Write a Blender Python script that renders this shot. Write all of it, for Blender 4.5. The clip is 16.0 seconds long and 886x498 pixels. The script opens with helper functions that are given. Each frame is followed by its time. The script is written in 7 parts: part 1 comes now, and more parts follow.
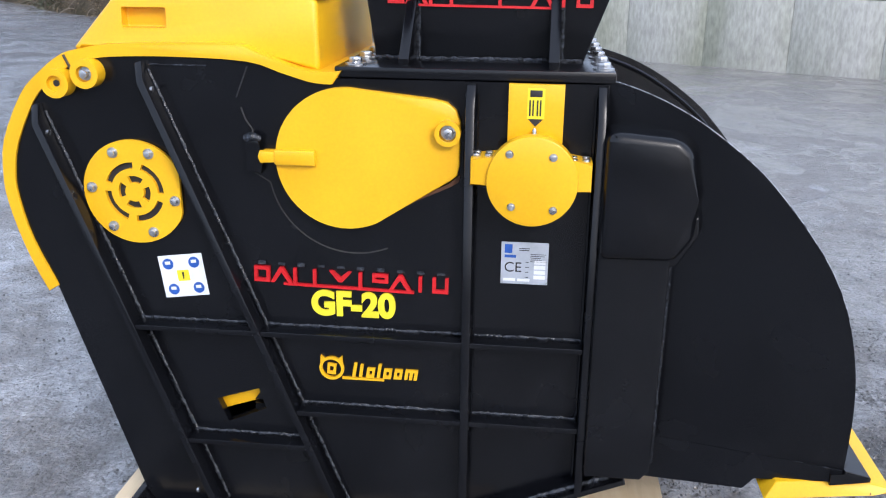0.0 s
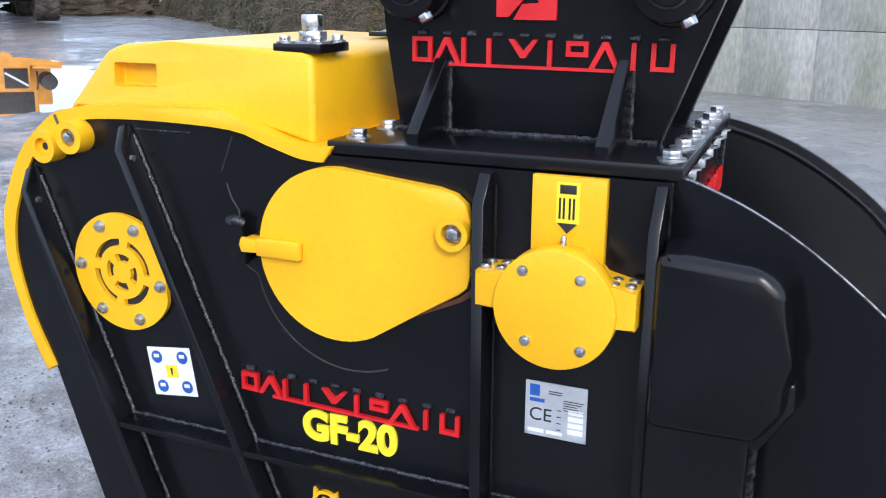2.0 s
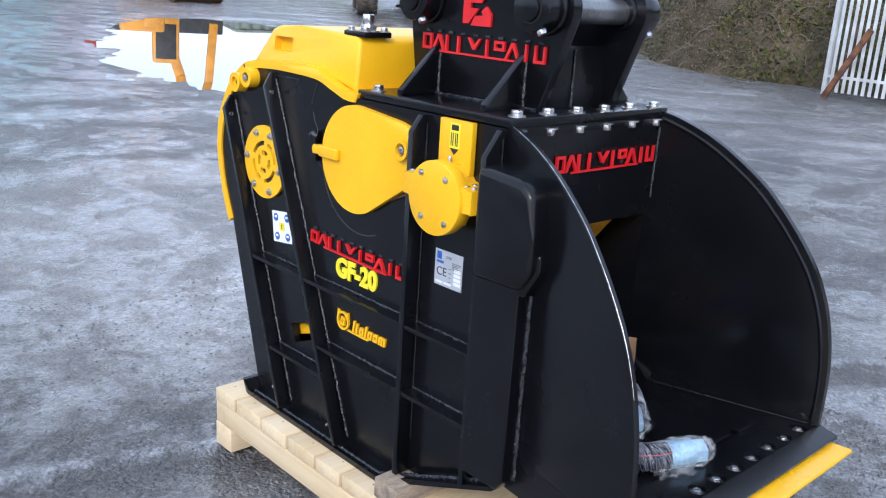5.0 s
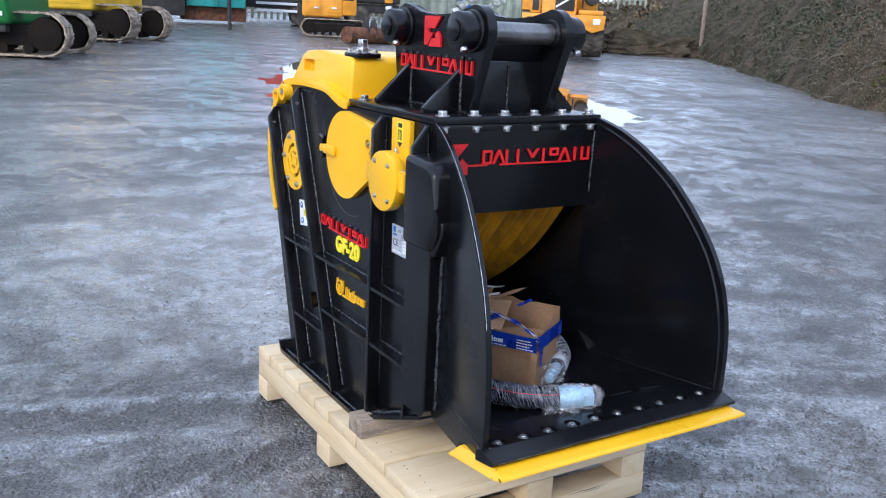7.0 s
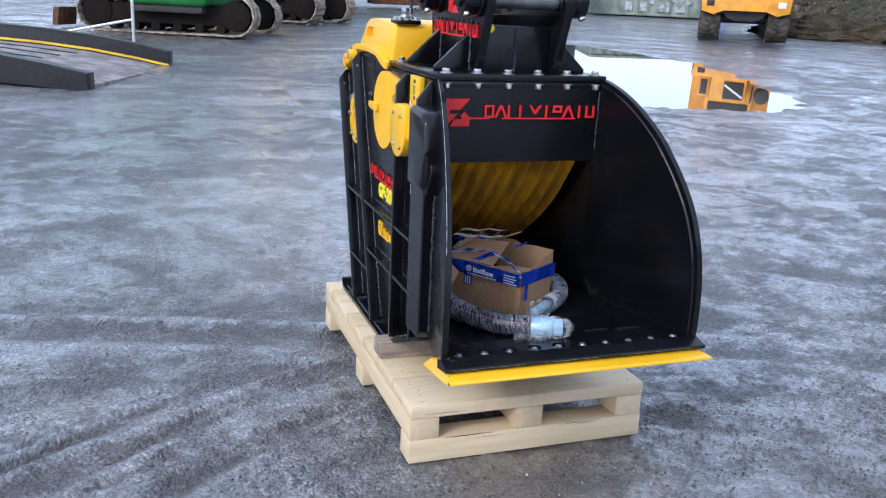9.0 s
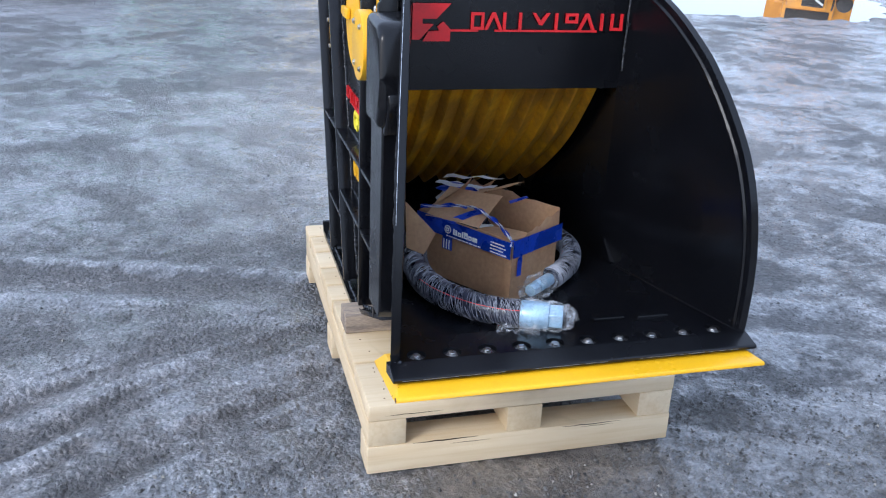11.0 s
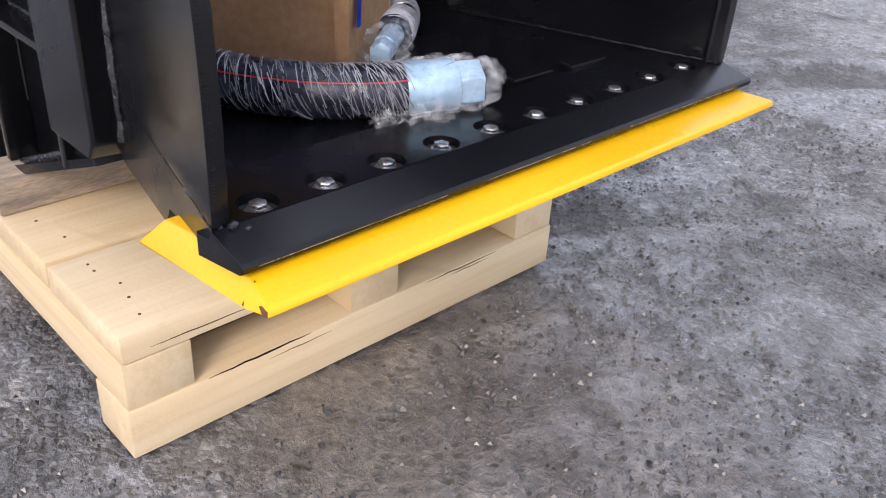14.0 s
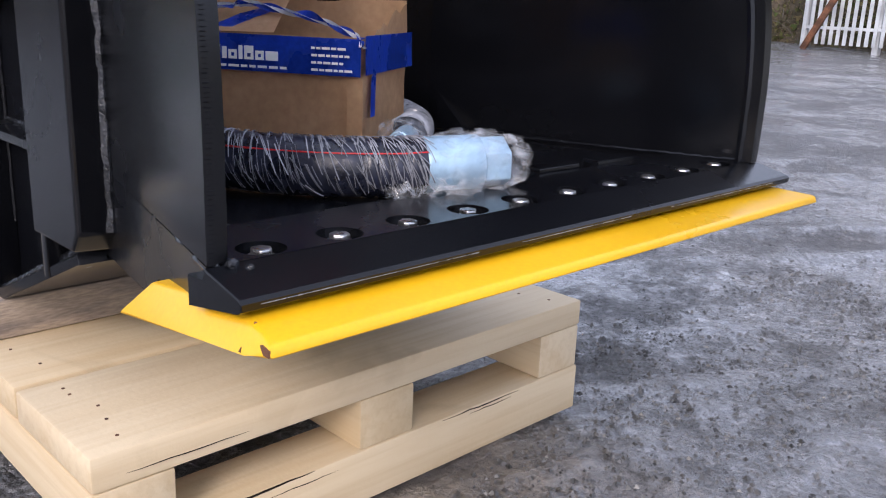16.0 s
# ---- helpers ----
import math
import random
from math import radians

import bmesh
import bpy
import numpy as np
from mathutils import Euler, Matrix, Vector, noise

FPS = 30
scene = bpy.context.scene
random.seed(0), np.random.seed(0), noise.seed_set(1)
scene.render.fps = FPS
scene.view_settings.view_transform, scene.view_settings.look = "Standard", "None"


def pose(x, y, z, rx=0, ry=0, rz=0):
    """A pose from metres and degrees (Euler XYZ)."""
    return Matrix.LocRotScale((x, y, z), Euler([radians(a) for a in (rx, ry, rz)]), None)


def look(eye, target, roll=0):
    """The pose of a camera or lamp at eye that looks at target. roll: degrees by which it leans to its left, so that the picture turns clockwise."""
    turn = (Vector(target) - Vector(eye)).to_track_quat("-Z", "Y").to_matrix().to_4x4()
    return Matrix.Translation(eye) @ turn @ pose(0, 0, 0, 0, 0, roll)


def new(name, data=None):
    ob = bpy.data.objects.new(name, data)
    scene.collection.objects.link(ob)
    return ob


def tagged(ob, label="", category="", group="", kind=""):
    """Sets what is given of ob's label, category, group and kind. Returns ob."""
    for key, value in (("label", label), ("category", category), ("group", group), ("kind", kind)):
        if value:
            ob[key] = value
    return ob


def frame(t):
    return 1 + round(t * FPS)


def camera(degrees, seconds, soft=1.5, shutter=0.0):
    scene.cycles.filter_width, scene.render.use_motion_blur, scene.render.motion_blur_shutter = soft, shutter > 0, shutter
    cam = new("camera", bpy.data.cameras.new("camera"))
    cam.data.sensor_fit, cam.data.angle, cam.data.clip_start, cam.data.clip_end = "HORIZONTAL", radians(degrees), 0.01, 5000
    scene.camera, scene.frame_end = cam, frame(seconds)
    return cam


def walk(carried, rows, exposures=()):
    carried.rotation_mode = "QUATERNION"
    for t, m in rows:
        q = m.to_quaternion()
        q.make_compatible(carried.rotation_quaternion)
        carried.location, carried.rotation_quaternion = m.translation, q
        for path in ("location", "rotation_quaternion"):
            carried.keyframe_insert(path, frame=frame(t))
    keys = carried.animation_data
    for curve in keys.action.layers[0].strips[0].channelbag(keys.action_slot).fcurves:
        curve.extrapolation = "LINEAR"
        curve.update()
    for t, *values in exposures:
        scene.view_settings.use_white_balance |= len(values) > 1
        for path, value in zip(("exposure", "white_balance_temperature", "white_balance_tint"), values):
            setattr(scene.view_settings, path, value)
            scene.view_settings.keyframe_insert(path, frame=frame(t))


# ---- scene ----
cam = camera(53.6, 16.0, soft=1.1)
PATH = [
    (0, (0.382, -1.74, 1.476), (0.172, 0.146, 0.844), 0.6),
    (0.5, (0.4, -1.565, 1.461), (0.048, 0.296, 0.819), 1.2),
    (1, (0.414, -1.387, 1.472), (-0.017, 0.46, 0.837), 1.2),
    (1.5, (0.513, -1.263, 1.473), (-0.073, 0.542, 0.84), 0.8),
    (2, (0.683, -1.205, 1.492), (-0.07, 0.561, 0.932), 0.1),
    (2.5, (0.841, -1.278, 1.506), (-0.025, 0.468, 1.058), 0.8),
    (3, (1.024, -1.354, 1.533), (0.047, 0.334, 1.089), 1.6),
    (3.5, (1.237, -1.334, 1.52), (0.119, 0.254, 1.043), 1.8),
    (4, (1.45, -1.332, 1.518), (0.197, 0.144, 1.015), 1.5),
    (4.5, (1.651, -1.43, 1.498), (0.325, -0.024, 0.984), 2.9),
    (5, (1.84, -1.444, 1.525), (0.454, -0.115, 0.966), 3.6),
    (5.2, (1.922, -1.424, 1.521), (0.502, -0.137, 0.95), 3.3),
    (7.5, (2.843, -1.211, 1.519), (1.142, -0.268, 1.052), 2.0),
    (8, (3.034, -1.132, 1.521), (1.279, -0.287, 1.065), 1.1),
    (8.5, (3.204, -1.055, 1.51), (1.412, -0.31, 1.027), 2.0),
    (8.7, (3.236, -1.004, 1.5), (1.432, -0.307, 1.0), 2.3),
    (10.8, (2.712, -0.483, 1.444), (0.917, 0.034, 0.73), 3.2),
    (11, (2.631, -0.469, 1.424), (0.846, 0.042, 0.68), 2.7),
    (11.5, (2.434, -0.435, 1.384), (0.702, 0.078, 0.527), 1.0),
    (12, (2.22, -0.509, 1.357), (0.618, 0.19, 0.385), 0.8),
    (12.5, (2.006, -0.551, 1.323), (0.556, 0.355, 0.284), 0.8),
    (13, (1.799, -0.473, 1.181), (0.47, 0.522, 0.066), 1.1),
    (13.5, (1.705, -0.466, 1.015), (0.466, 0.64, -0.099), 2.7),
    (14, (1.655, -0.452, 0.893), (0.434, 0.773, -0.111), 3.7),
    (14.5, (1.612, -0.422, 0.793), (0.347, 0.877, -0.052), 3.8),
    (15, (1.591, -0.406, 0.718), (0.287, 0.967, 0.072), 3.5),
    (15.5, (1.589, -0.422, 0.695), (0.253, 0.955, 0.129), 3.0),
    (16, (1.601, -0.43, 0.7), (0.226, 0.917, 0.156), 2.3),
]
# the clip's camera opens up when the dark bucket fills its picture
LOOKS = [(0.0, 1.06, 6300, 14), (2.5, 1.06, 6200, 12), (5.0, 1.02, 6150, 12), (8.5, 0.89, 6000, 13), (11.0, 0.98, 5950, 12), (12.5, 1.25, 6450, 14), (13.0, 1.42, 6650, 15), (14.0, 1.12, 7150, 19), (15.2, 1.02, 7050, 21), (16.0, 0.99, 6700, 20)]
walk(cam, [(t, look(eye, target, roll)) for t, eye, target, roll in PATH], LOOKS)


# ---- light ----
SUN = (radians(32), radians(148))
world = bpy.data.worlds.new("sky")
scene.world = world
world.use_nodes = True
wn = world.node_tree
sky = wn.nodes.new("ShaderNodeTexSky")
sky.sky_type, sky.sun_disc = "NISHITA", False
sky.sun_elevation, sky.sun_rotation = SUN
sky.dust_density, sky.air_density, sky.ozone_density = 2.0, 1.0, 1.5
cloud = wn.nodes.new("ShaderNodeMix")          # a thin, even cloud sheet over the clear sky
cloud.data_type = "RGBA"
cloud.inputs["Factor"].default_value = 0.6
cloud.inputs["B"].default_value = (6.6, 7.6, 9.4, 1)
wn.links.new(sky.outputs[0], cloud.inputs["A"])
wn.links.new(cloud.outputs["Result"], wn.nodes["Background"].inputs[0])
wn.nodes["Background"].inputs[1].default_value = 0.122
sun = new("sun", bpy.data.lights.new("sun", "SUN"))
sun.data.energy, sun.data.angle, sun.data.color = 1.05, radians(18), (1.0, 0.97, 0.92)
sd = Vector((math.sin(SUN[1]) * math.cos(SUN[0]), math.cos(SUN[1]) * math.cos(SUN[0]), math.sin(SUN[0])))
sun.matrix_world = look(sd * 50, (0, 0, 0))


# ---- materials ----
def material(name, base, rough=0.5, metal=0.0, var=0.15, scale=8.0, fine=120.0, bump=0.1, depth=0.002, rvar=0.1, second=None, coat=0.0, stretch=None, mix_at=(0.4, 0.62)):
    """A node material: base colour broken up at two scales, roughness variation and fine relief."""
    m = bpy.data.materials.new(name)
    m.use_nodes = True
    nt = m.node_tree
    b = nt.nodes["Principled BSDF"]
    tc = nt.nodes.new("ShaderNodeTexCoord")
    src = tc.outputs["Object"]
    if stretch:
        mp = nt.nodes.new("ShaderNodeMapping")
        mp.inputs["Scale"].default_value = stretch
        nt.links.new(src, mp.inputs[0])
        src = mp.outputs[0]
    n1 = nt.nodes.new("ShaderNodeTexNoise")
    n1.inputs["Scale"].default_value, n1.inputs["Detail"].default_value = scale, 6
    n2 = nt.nodes.new("ShaderNodeTexNoise")
    n2.inputs["Scale"].default_value, n2.inputs["Detail"].default_value = fine, 4
    for n in (n1, n2):
        nt.links.new(src, n.inputs["Vector"])
    ramp = nt.nodes.new("ShaderNodeValToRGB")
    other = second or tuple(c * (1 - 2 * var) for c in base)
    ramp.color_ramp.elements[0].position, ramp.color_ramp.elements[1].position = mix_at
    ramp.color_ramp.elements[0].color = (*other, 1)
    ramp.color_ramp.elements[1].color = (*base, 1)
    nt.links.new(n1.outputs["Fac"], ramp.inputs[0])
    mix = nt.nodes.new("ShaderNodeMix")
    mix.data_type, mix.blend_type = "RGBA", "OVERLAY"
    mix.inputs["Factor"].default_value = min(1.0, var * 2)
    nt.links.new(ramp.outputs[0], mix.inputs["A"])
    nt.links.new(n2.outputs["Fac"], mix.inputs["B"])
    nt.links.new(mix.outputs["Result"], b.inputs["Base Color"])
    mr = nt.nodes.new("ShaderNodeMapRange")
    mr.inputs["From Min"].default_value, mr.inputs["From Max"].default_value = 0.3, 0.7
    mr.inputs["To Min"].default_value, mr.inputs["To Max"].default_value = max(0.02, rough - rvar), min(1, rough + rvar)
    nt.links.new(n1.outputs["Fac"], mr.inputs["Value"])
    nt.links.new(mr.outputs[0], b.inputs["Roughness"])
    b.inputs["Metallic"].default_value = metal
    b.inputs["Coat Weight"].default_value = coat
    bp = nt.nodes.new("ShaderNodeBump")
    bp.inputs["Strength"].default_value, bp.inputs["Distance"].default_value = bump, depth
    nt.links.new(n2.outputs["Fac"], bp.inputs["Height"])
    nt.links.new(bp.outputs[0], b.inputs["Normal"])
    return m


BLACK = material("black_paint", (0.0045, 0.005, 0.0068), 0.24, var=0.12, scale=5, fine=160, bump=0.05, rvar=0.07)
WELD = material("painted_weld", (0.026, 0.030, 0.038), 0.2, var=0.35, scale=90, fine=300, bump=0.7, depth=0.003)
YELLOW = material("yellow_paint", (0.87, 0.47, 0.009), 0.34, var=0.05, scale=4, fine=180, bump=0.05, rvar=0.07)
STEEL = material("zinc_steel", (0.62, 0.63, 0.65), 0.3, 0.95, var=0.15, scale=40, fine=300, bump=0.15)
RED = material("red_paint", (0.62, 0.012, 0.016), 0.4, var=0.08, scale=20, fine=200, bump=0.08)
LEMON = material("lemon_lettering", (0.85, 0.72, 0.03), 0.45, var=0.05, scale=20, bump=0.03)
WHITE = material("white_vinyl", (0.78, 0.8, 0.82), 0.4, var=0.03, scale=20, bump=0.02)
SILVER = material("silver_foil", (0.5, 0.54, 0.6), 0.42, 0.3, var=0.06, scale=20, bump=0.04)
BLUE = material("blue_print", (0.02, 0.10, 0.42), 0.4, var=0.08, scale=20, bump=0.03)
INK = material("dark_ink", (0.02, 0.02, 0.022), 0.5, var=0.1)


def wood(name, base, dark, along):
    """Sawn softwood: long grain, darker growth lines, grey smudges and a few knots; along is the axis of the grain."""
    m = bpy.data.materials.new(name)
    m.use_nodes = True
    nt = m.node_tree
    L, N = nt.links.new, nt.nodes.new
    b = nt.nodes["Principled BSDF"]
    tc, info = N("ShaderNodeTexCoord"), N("ShaderNodeObjectInfo")
    shift = N("ShaderNodeVectorMath")
    shift.operation = "MULTIPLY_ADD"
    shift.inputs[0].default_value = (7.0, 5.0, 3.0)
    L(info.outputs["Random"], shift.inputs[1])
    L(tc.outputs["Object"], shift.inputs[2])

    def tex(kind, scale, detail, stretch, warp=0.0):
        mp = N("ShaderNodeMapping")
        mp.inputs["Scale"].default_value = stretch
        L(shift.outputs[0], mp.inputs[0])
        n = N(kind)
        n.inputs["Scale"].default_value = scale
        if kind == "ShaderNodeTexNoise":
            n.inputs["Detail"].default_value, n.inputs["Distortion"].default_value = detail, warp
        L(mp.outputs[0], n.inputs["Vector"])
        return n

    def ramp(fac, *stops):
        r = N("ShaderNodeValToRGB")
        e = r.color_ramp.elements
        while len(e) < len(stops):
            e.new(0.5)
        for k, (p, c) in enumerate(stops):
            e[k].position, e[k].color = p, (*c, 1)
        L(fac, r.inputs[0])
        return r.outputs[0]

    def over(fac, kind, a, c):
        n = N("ShaderNodeMix")
        n.data_type, n.blend_type = "RGBA", kind
        n.inputs["Factor"].default_value = fac
        L(a, n.inputs["A"])
        L(c, n.inputs["B"])
        return n.outputs["Result"]
    long = tuple(1.0 if k == along else 9.0 for k in range(3))
    grain = tex("ShaderNodeTexNoise", 2.2, 6, long, 0.6)
    lines = tex("ShaderNodeTexNoise", 9.0, 4, tuple(0.35 if k == along else 9.0 for k in range(3)), 0.2)
    smudge = tex("ShaderNodeTexNoise", 5.0, 5, (1, 1, 1), 0.8)
    knot = tex("ShaderNodeTexVoronoi", 3.6, 0, tuple(0.55 if k == along else 1.0 for k in range(3)))
    saw = tex("ShaderNodeTexNoise", 130.0, 3, (1, 1, 1))
    col = ramp(grain.outputs["Fac"], (0.30, dark), (0.62, base))
    col = over(0.16, "MULTIPLY", col, ramp(lines.outputs["Fac"], (0.36, (0.62, 0.50, 0.36)), (0.54, (1, 1, 1))))
    col = over(0.55, "MULTIPLY", col, ramp(smudge.outputs["Fac"], (0.62, (1, 1, 1)), (0.80, (0.55, 0.52, 0.48))))
    col = over(0.85, "MULTIPLY", col, ramp(knot.outputs["Distance"], (0.025, (0.26, 0.15, 0.08)), (0.05, (0.62, 0.46, 0.30)), (0.075, (1, 1, 1))))
    col = over(1.0, "MULTIPLY", col, ramp(info.outputs["Random"], (0.0, (0.88, 0.86, 0.82)), (1.0, (1, 1, 1))))
    L(col, b.inputs["Base Color"])
    b.inputs["Roughness"].default_value = 0.62
    b.inputs["Specular IOR Level"].default_value = 0.3
    h = N("ShaderNodeMath")
    h.operation = "ADD"
    L(lines.outputs["Fac"], h.inputs[0])
    L(saw.outputs["Fac"], h.inputs[1])
    bp = N("ShaderNodeBump")
    bp.inputs["Strength"].default_value, bp.inputs["Distance"].default_value = 0.35, 0.0016
    L(h.outputs[0], bp.inputs["Height"])
    L(bp.outputs[0], b.inputs["Normal"])
    return m


PINE = wood("pine_wood", (0.69, 0.57, 0.39), (0.63, 0.49, 0.31), 1)
OLDWOOD = material("weathered_timber", (0.33, 0.26, 0.19), 0.7, var=0.3, scale=5, fine=60, bump=0.5, second=(0.16, 0.13, 0.11), stretch=(6, 1, 6))
CARD = material("cardboard", (0.60, 0.385, 0.225), 0.75, var=0.12, scale=7, fine=90, bump=0.2, second=(0.50, 0.31, 0.17))
TAPE = material("blue_tape", (0.018, 0.075, 0.56), 0.28, var=0.15, scale=25, fine=140, bump=0.3)
HOSE = material("rubber_hose", (0.014, 0.015, 0.02), 0.4, var=0.3, scale=30, fine=160, bump=0.4)
NAVY = material("navy_hose_sleeve", (0.02, 0.024, 0.045), 0.28, var=0.3, scale=30, fine=160, bump=0.4)
CONCRETE = material("weathered_concrete", (0.40, 0.40, 0.375), 0.8, var=0.25, scale=1.3, fine=25, bump=0.5, depth=0.004, second=(0.24, 0.25, 0.20), stretch=(1, 1, 0.3), mix_at=(0.32, 0.66))
GALV = material("galvanised_steel", (0.66, 0.68, 0.69), 0.45, 0.35, var=0.12, scale=3, fine=60)
TRUCK = material("amber_truck_paint", (0.78, 0.33, 0.025), 0.45, var=0.12, scale=3, fine=40)
DARK = material("dark_machine_metal", (0.035, 0.033, 0.032), 0.6, var=0.3, scale=4, fine=40, bump=0.3)
TYRE = material("muddy_rubber", (0.035, 0.032, 0.03), 0.75, var=0.3, scale=6, fine=60, bump=0.4, second=(0.10, 0.085, 0.07))
GREEN = material("green_machine_paint", (0.010, 0.175, 0.035), 0.4, var=0.12, scale=2, fine=40)
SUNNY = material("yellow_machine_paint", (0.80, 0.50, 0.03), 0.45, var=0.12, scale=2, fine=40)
TEAL = material("teal_machine_paint", (0.03, 0.30, 0.29), 0.45, var=0.15, scale=2, fine=40)
SCARLET = material("red_machine_paint", (0.55, 0.06, 0.04), 0.5, var=0.15, scale=2, fine=40)
TRACK = material("dusty_track_steel", (0.46, 0.38, 0.28), 0.75, 0.1, var=0.25, scale=9, fine=60, bump=0.4, second=(0.16, 0.12, 0.09))
CONTAINER = material("green_container_paint", (0.27, 0.31, 0.26), 0.6, var=0.2, scale=2, fine=20, second=(0.17, 0.20, 0.165))
MUCK = material("caked_undercarriage", (0.018, 0.0135, 0.011), 0.95, var=0.35, scale=5, fine=50, bump=0.5, second=(0.012, 0.010, 0.009))
ASH = material("pale_ramp_grit", (0.30, 0.27, 0.25), 0.85, var=0.25, scale=4, fine=60, bump=0.4)
SOIL = material("bank_soil", (0.085, 0.068, 0.050), 0.95, var=0.35, scale=1.6, fine=14, bump=0.8, depth=0.05, second=(0.038, 0.034, 0.022))
RUST = material("rusty_steel", (0.17, 0.07, 0.035), 0.85, var=0.3, scale=6, fine=50, bump=0.4)
PIN = material("bare_pin_steel", (0.30, 0.30, 0.31), 0.35, 0.9, var=0.15, scale=10)
PINEX = wood("pine_wood_long", (0.69, 0.57, 0.39), (0.63, 0.49, 0.31), 0)
JAW = material("dusty_yellow_casting", (0.66, 0.33, 0.012), 0.45, var=0.2, scale=10, fine=90, bump=0.3, second=(0.34, 0.16, 0.018))
FILMW = material("stretch_wrap_sheen_fold", (0.34, 0.35, 0.39), 0.2, var=0.2)
FITTING = material("blue_zinc", (0.36, 0.54, 0.70), 0.4, 0.3, var=0.1, scale=30)


def leaf_material(name, a, b):
    m = bpy.data.materials.new(name)
    m.use_nodes = True
    nt = m.node_tree
    p = nt.nodes["Principled BSDF"]
    g = nt.nodes.new("ShaderNodeNewGeometry")
    r = nt.nodes.new("ShaderNodeValToRGB")
    r.color_ramp.elements[0].color, r.color_ramp.elements[1].color = (*a, 1), (*b, 1)
    nt.links.new(g.outputs["Random Per Island"], r.inputs[0])
    nt.links.new(r.outputs[0], p.inputs["Base Color"])
    p.inputs["Roughness"].default_value = 0.7
    return m


SCRUB = leaf_material("scrub_leaves", (0.20, 0.155, 0.105), (0.045, 0.040, 0.024))
IVY = leaf_material("ivy_leaves", (0.030, 0.040, 0.020), (0.105, 0.105, 0.075))
GRASS = leaf_material("bank_grass", (0.045, 0.07, 0.018), (0.13, 0.10, 0.05))
for mat, level in ((BLACK, 0.34), (MUCK, 0.1), (SOIL, 0.08), (SCRUB, 0.12), (IVY, 0.25), (GRASS, 0.15)):
    mat.node_tree.nodes["Principled BSDF"].inputs["Specular IOR Level"].default_value = level
CHIP = leaf_material("stone_chips", (0.03, 0.03, 0.03), (0.13, 0.128, 0.125))
CHIP.node_tree.nodes["Principled BSDF"].inputs["Roughness"].default_value = 0.3


def ground_material():
    """Wet, trodden yard surface: grey grit, brown mud and paler sweeps under a broken film of water."""
    m = bpy.data.materials.new("wet_yard")
    m.use_nodes = True
    nt = m.node_tree
    L, N = nt.links.new, nt.nodes.new
    b = nt.nodes["Principled BSDF"]
    geo = N("ShaderNodeNewGeometry")

    def noise_of(scale, detail, rough=0.55, stretch=None, turn=0, warp=0.0):
        n = N("ShaderNodeTexNoise")
        n.inputs["Scale"].default_value, n.inputs["Detail"].default_value, n.inputs["Roughness"].default_value = scale, detail, rough
        n.inputs["Distortion"].default_value = warp
        mp = N("ShaderNodeMapping")
        mp.inputs["Scale"].default_value, mp.inputs["Rotation"].default_value = stretch or (1, 1, 1), (0, 0, radians(turn))
        L(geo.outputs["Position"], mp.inputs[0])
        L(mp.outputs[0], n.inputs["Vector"])
        return n.outputs["Fac"]

    def ramp(fac, *stops):
        r = N("ShaderNodeValToRGB")
        e = r.color_ramp.elements
        while len(e) < len(stops):
            e.new(0.5)
        for k, (p, c) in enumerate(stops):
            e[k].position, e[k].color = p, (*c, 1)
        L(fac, r.inputs[0])
        return r.outputs[0]

    def math_of(op, a, k, c=None):
        n = N("ShaderNodeMath")
        n.operation = op
        L(a, n.inputs[0])
        if isinstance(k, (int, float)):
            n.inputs[1].default_value = k
        else:
            L(k, n.inputs[1])
        if c is not None:
            L(c, n.inputs[2])
        return n.outputs[0]

    def mixed(fac, a, c, kind="MIX"):
        n = N("ShaderNodeMix")
        n.data_type, n.blend_type = "RGBA", kind
        if isinstance(fac, float):
            n.inputs["Factor"].default_value = fac
        else:
            L(fac, n.inputs["Factor"])
        L(a, n.inputs["A"])
        L(c, n.inputs["B"])
        return n.outputs["Result"]

    big = noise_of(0.30, 5, 0.6, warp=0.6)
    mid = noise_of(1.9, 8, 0.65, warp=0.4)
    def arcs(cx, cy, across, along, scale, detail, warp):
        """Noise drawn out along circles round a far centre, as turning wheels leave it."""
        off = N("ShaderNodeVectorMath")
        off.operation = "SUBTRACT"
        off.inputs[1].default_value = (cx, cy, 0)
        L(geo.outputs["Position"], off.inputs[0])
        ln = N("ShaderNodeVectorMath")
        ln.operation = "LENGTH"
        L(off.outputs[0], ln.inputs[0])
        sep = N("ShaderNodeSeparateXYZ")
        L(off.outputs[0], sep.inputs[0])
        at2 = N("ShaderNodeMath")
        at2.operation = "ARCTAN2"
        L(sep.outputs[1], at2.inputs[0])
        L(sep.outputs[0], at2.inputs[1])
        both = N("ShaderNodeCombineXYZ")
        L(math_of("MULTIPLY", ln.outputs["Value"], across), both.inputs[0])
        L(math_of("MULTIPLY", at2.outputs[0], along), both.inputs[1])
        n = N("ShaderNodeTexNoise")
        n.inputs["Scale"].default_value, n.inputs["Detail"].default_value = scale, detail
        n.inputs["Roughness"].default_value, n.inputs["Distortion"].default_value = 0.62, warp
        L(both.outputs[0], n.inputs["Vector"])
        return n.outputs["Fac"]

    sweep = arcs(9.0, 1.0, 1.0, 4.0, 1.1, 7, 0.9)
    ridge = arcs(-7.0, -9.0, 1.0, 3.0, 2.1, 6, 1.2)
    broke = noise_of(6.5, 8, 0.72, stretch=(1, 0.7, 1), turn=15, warp=0.6)
    stria = arcs(6.0, -14.0, 1.0, 5.0, 7.5, 4, 0.8)          # fine scrapes that wheels drew out
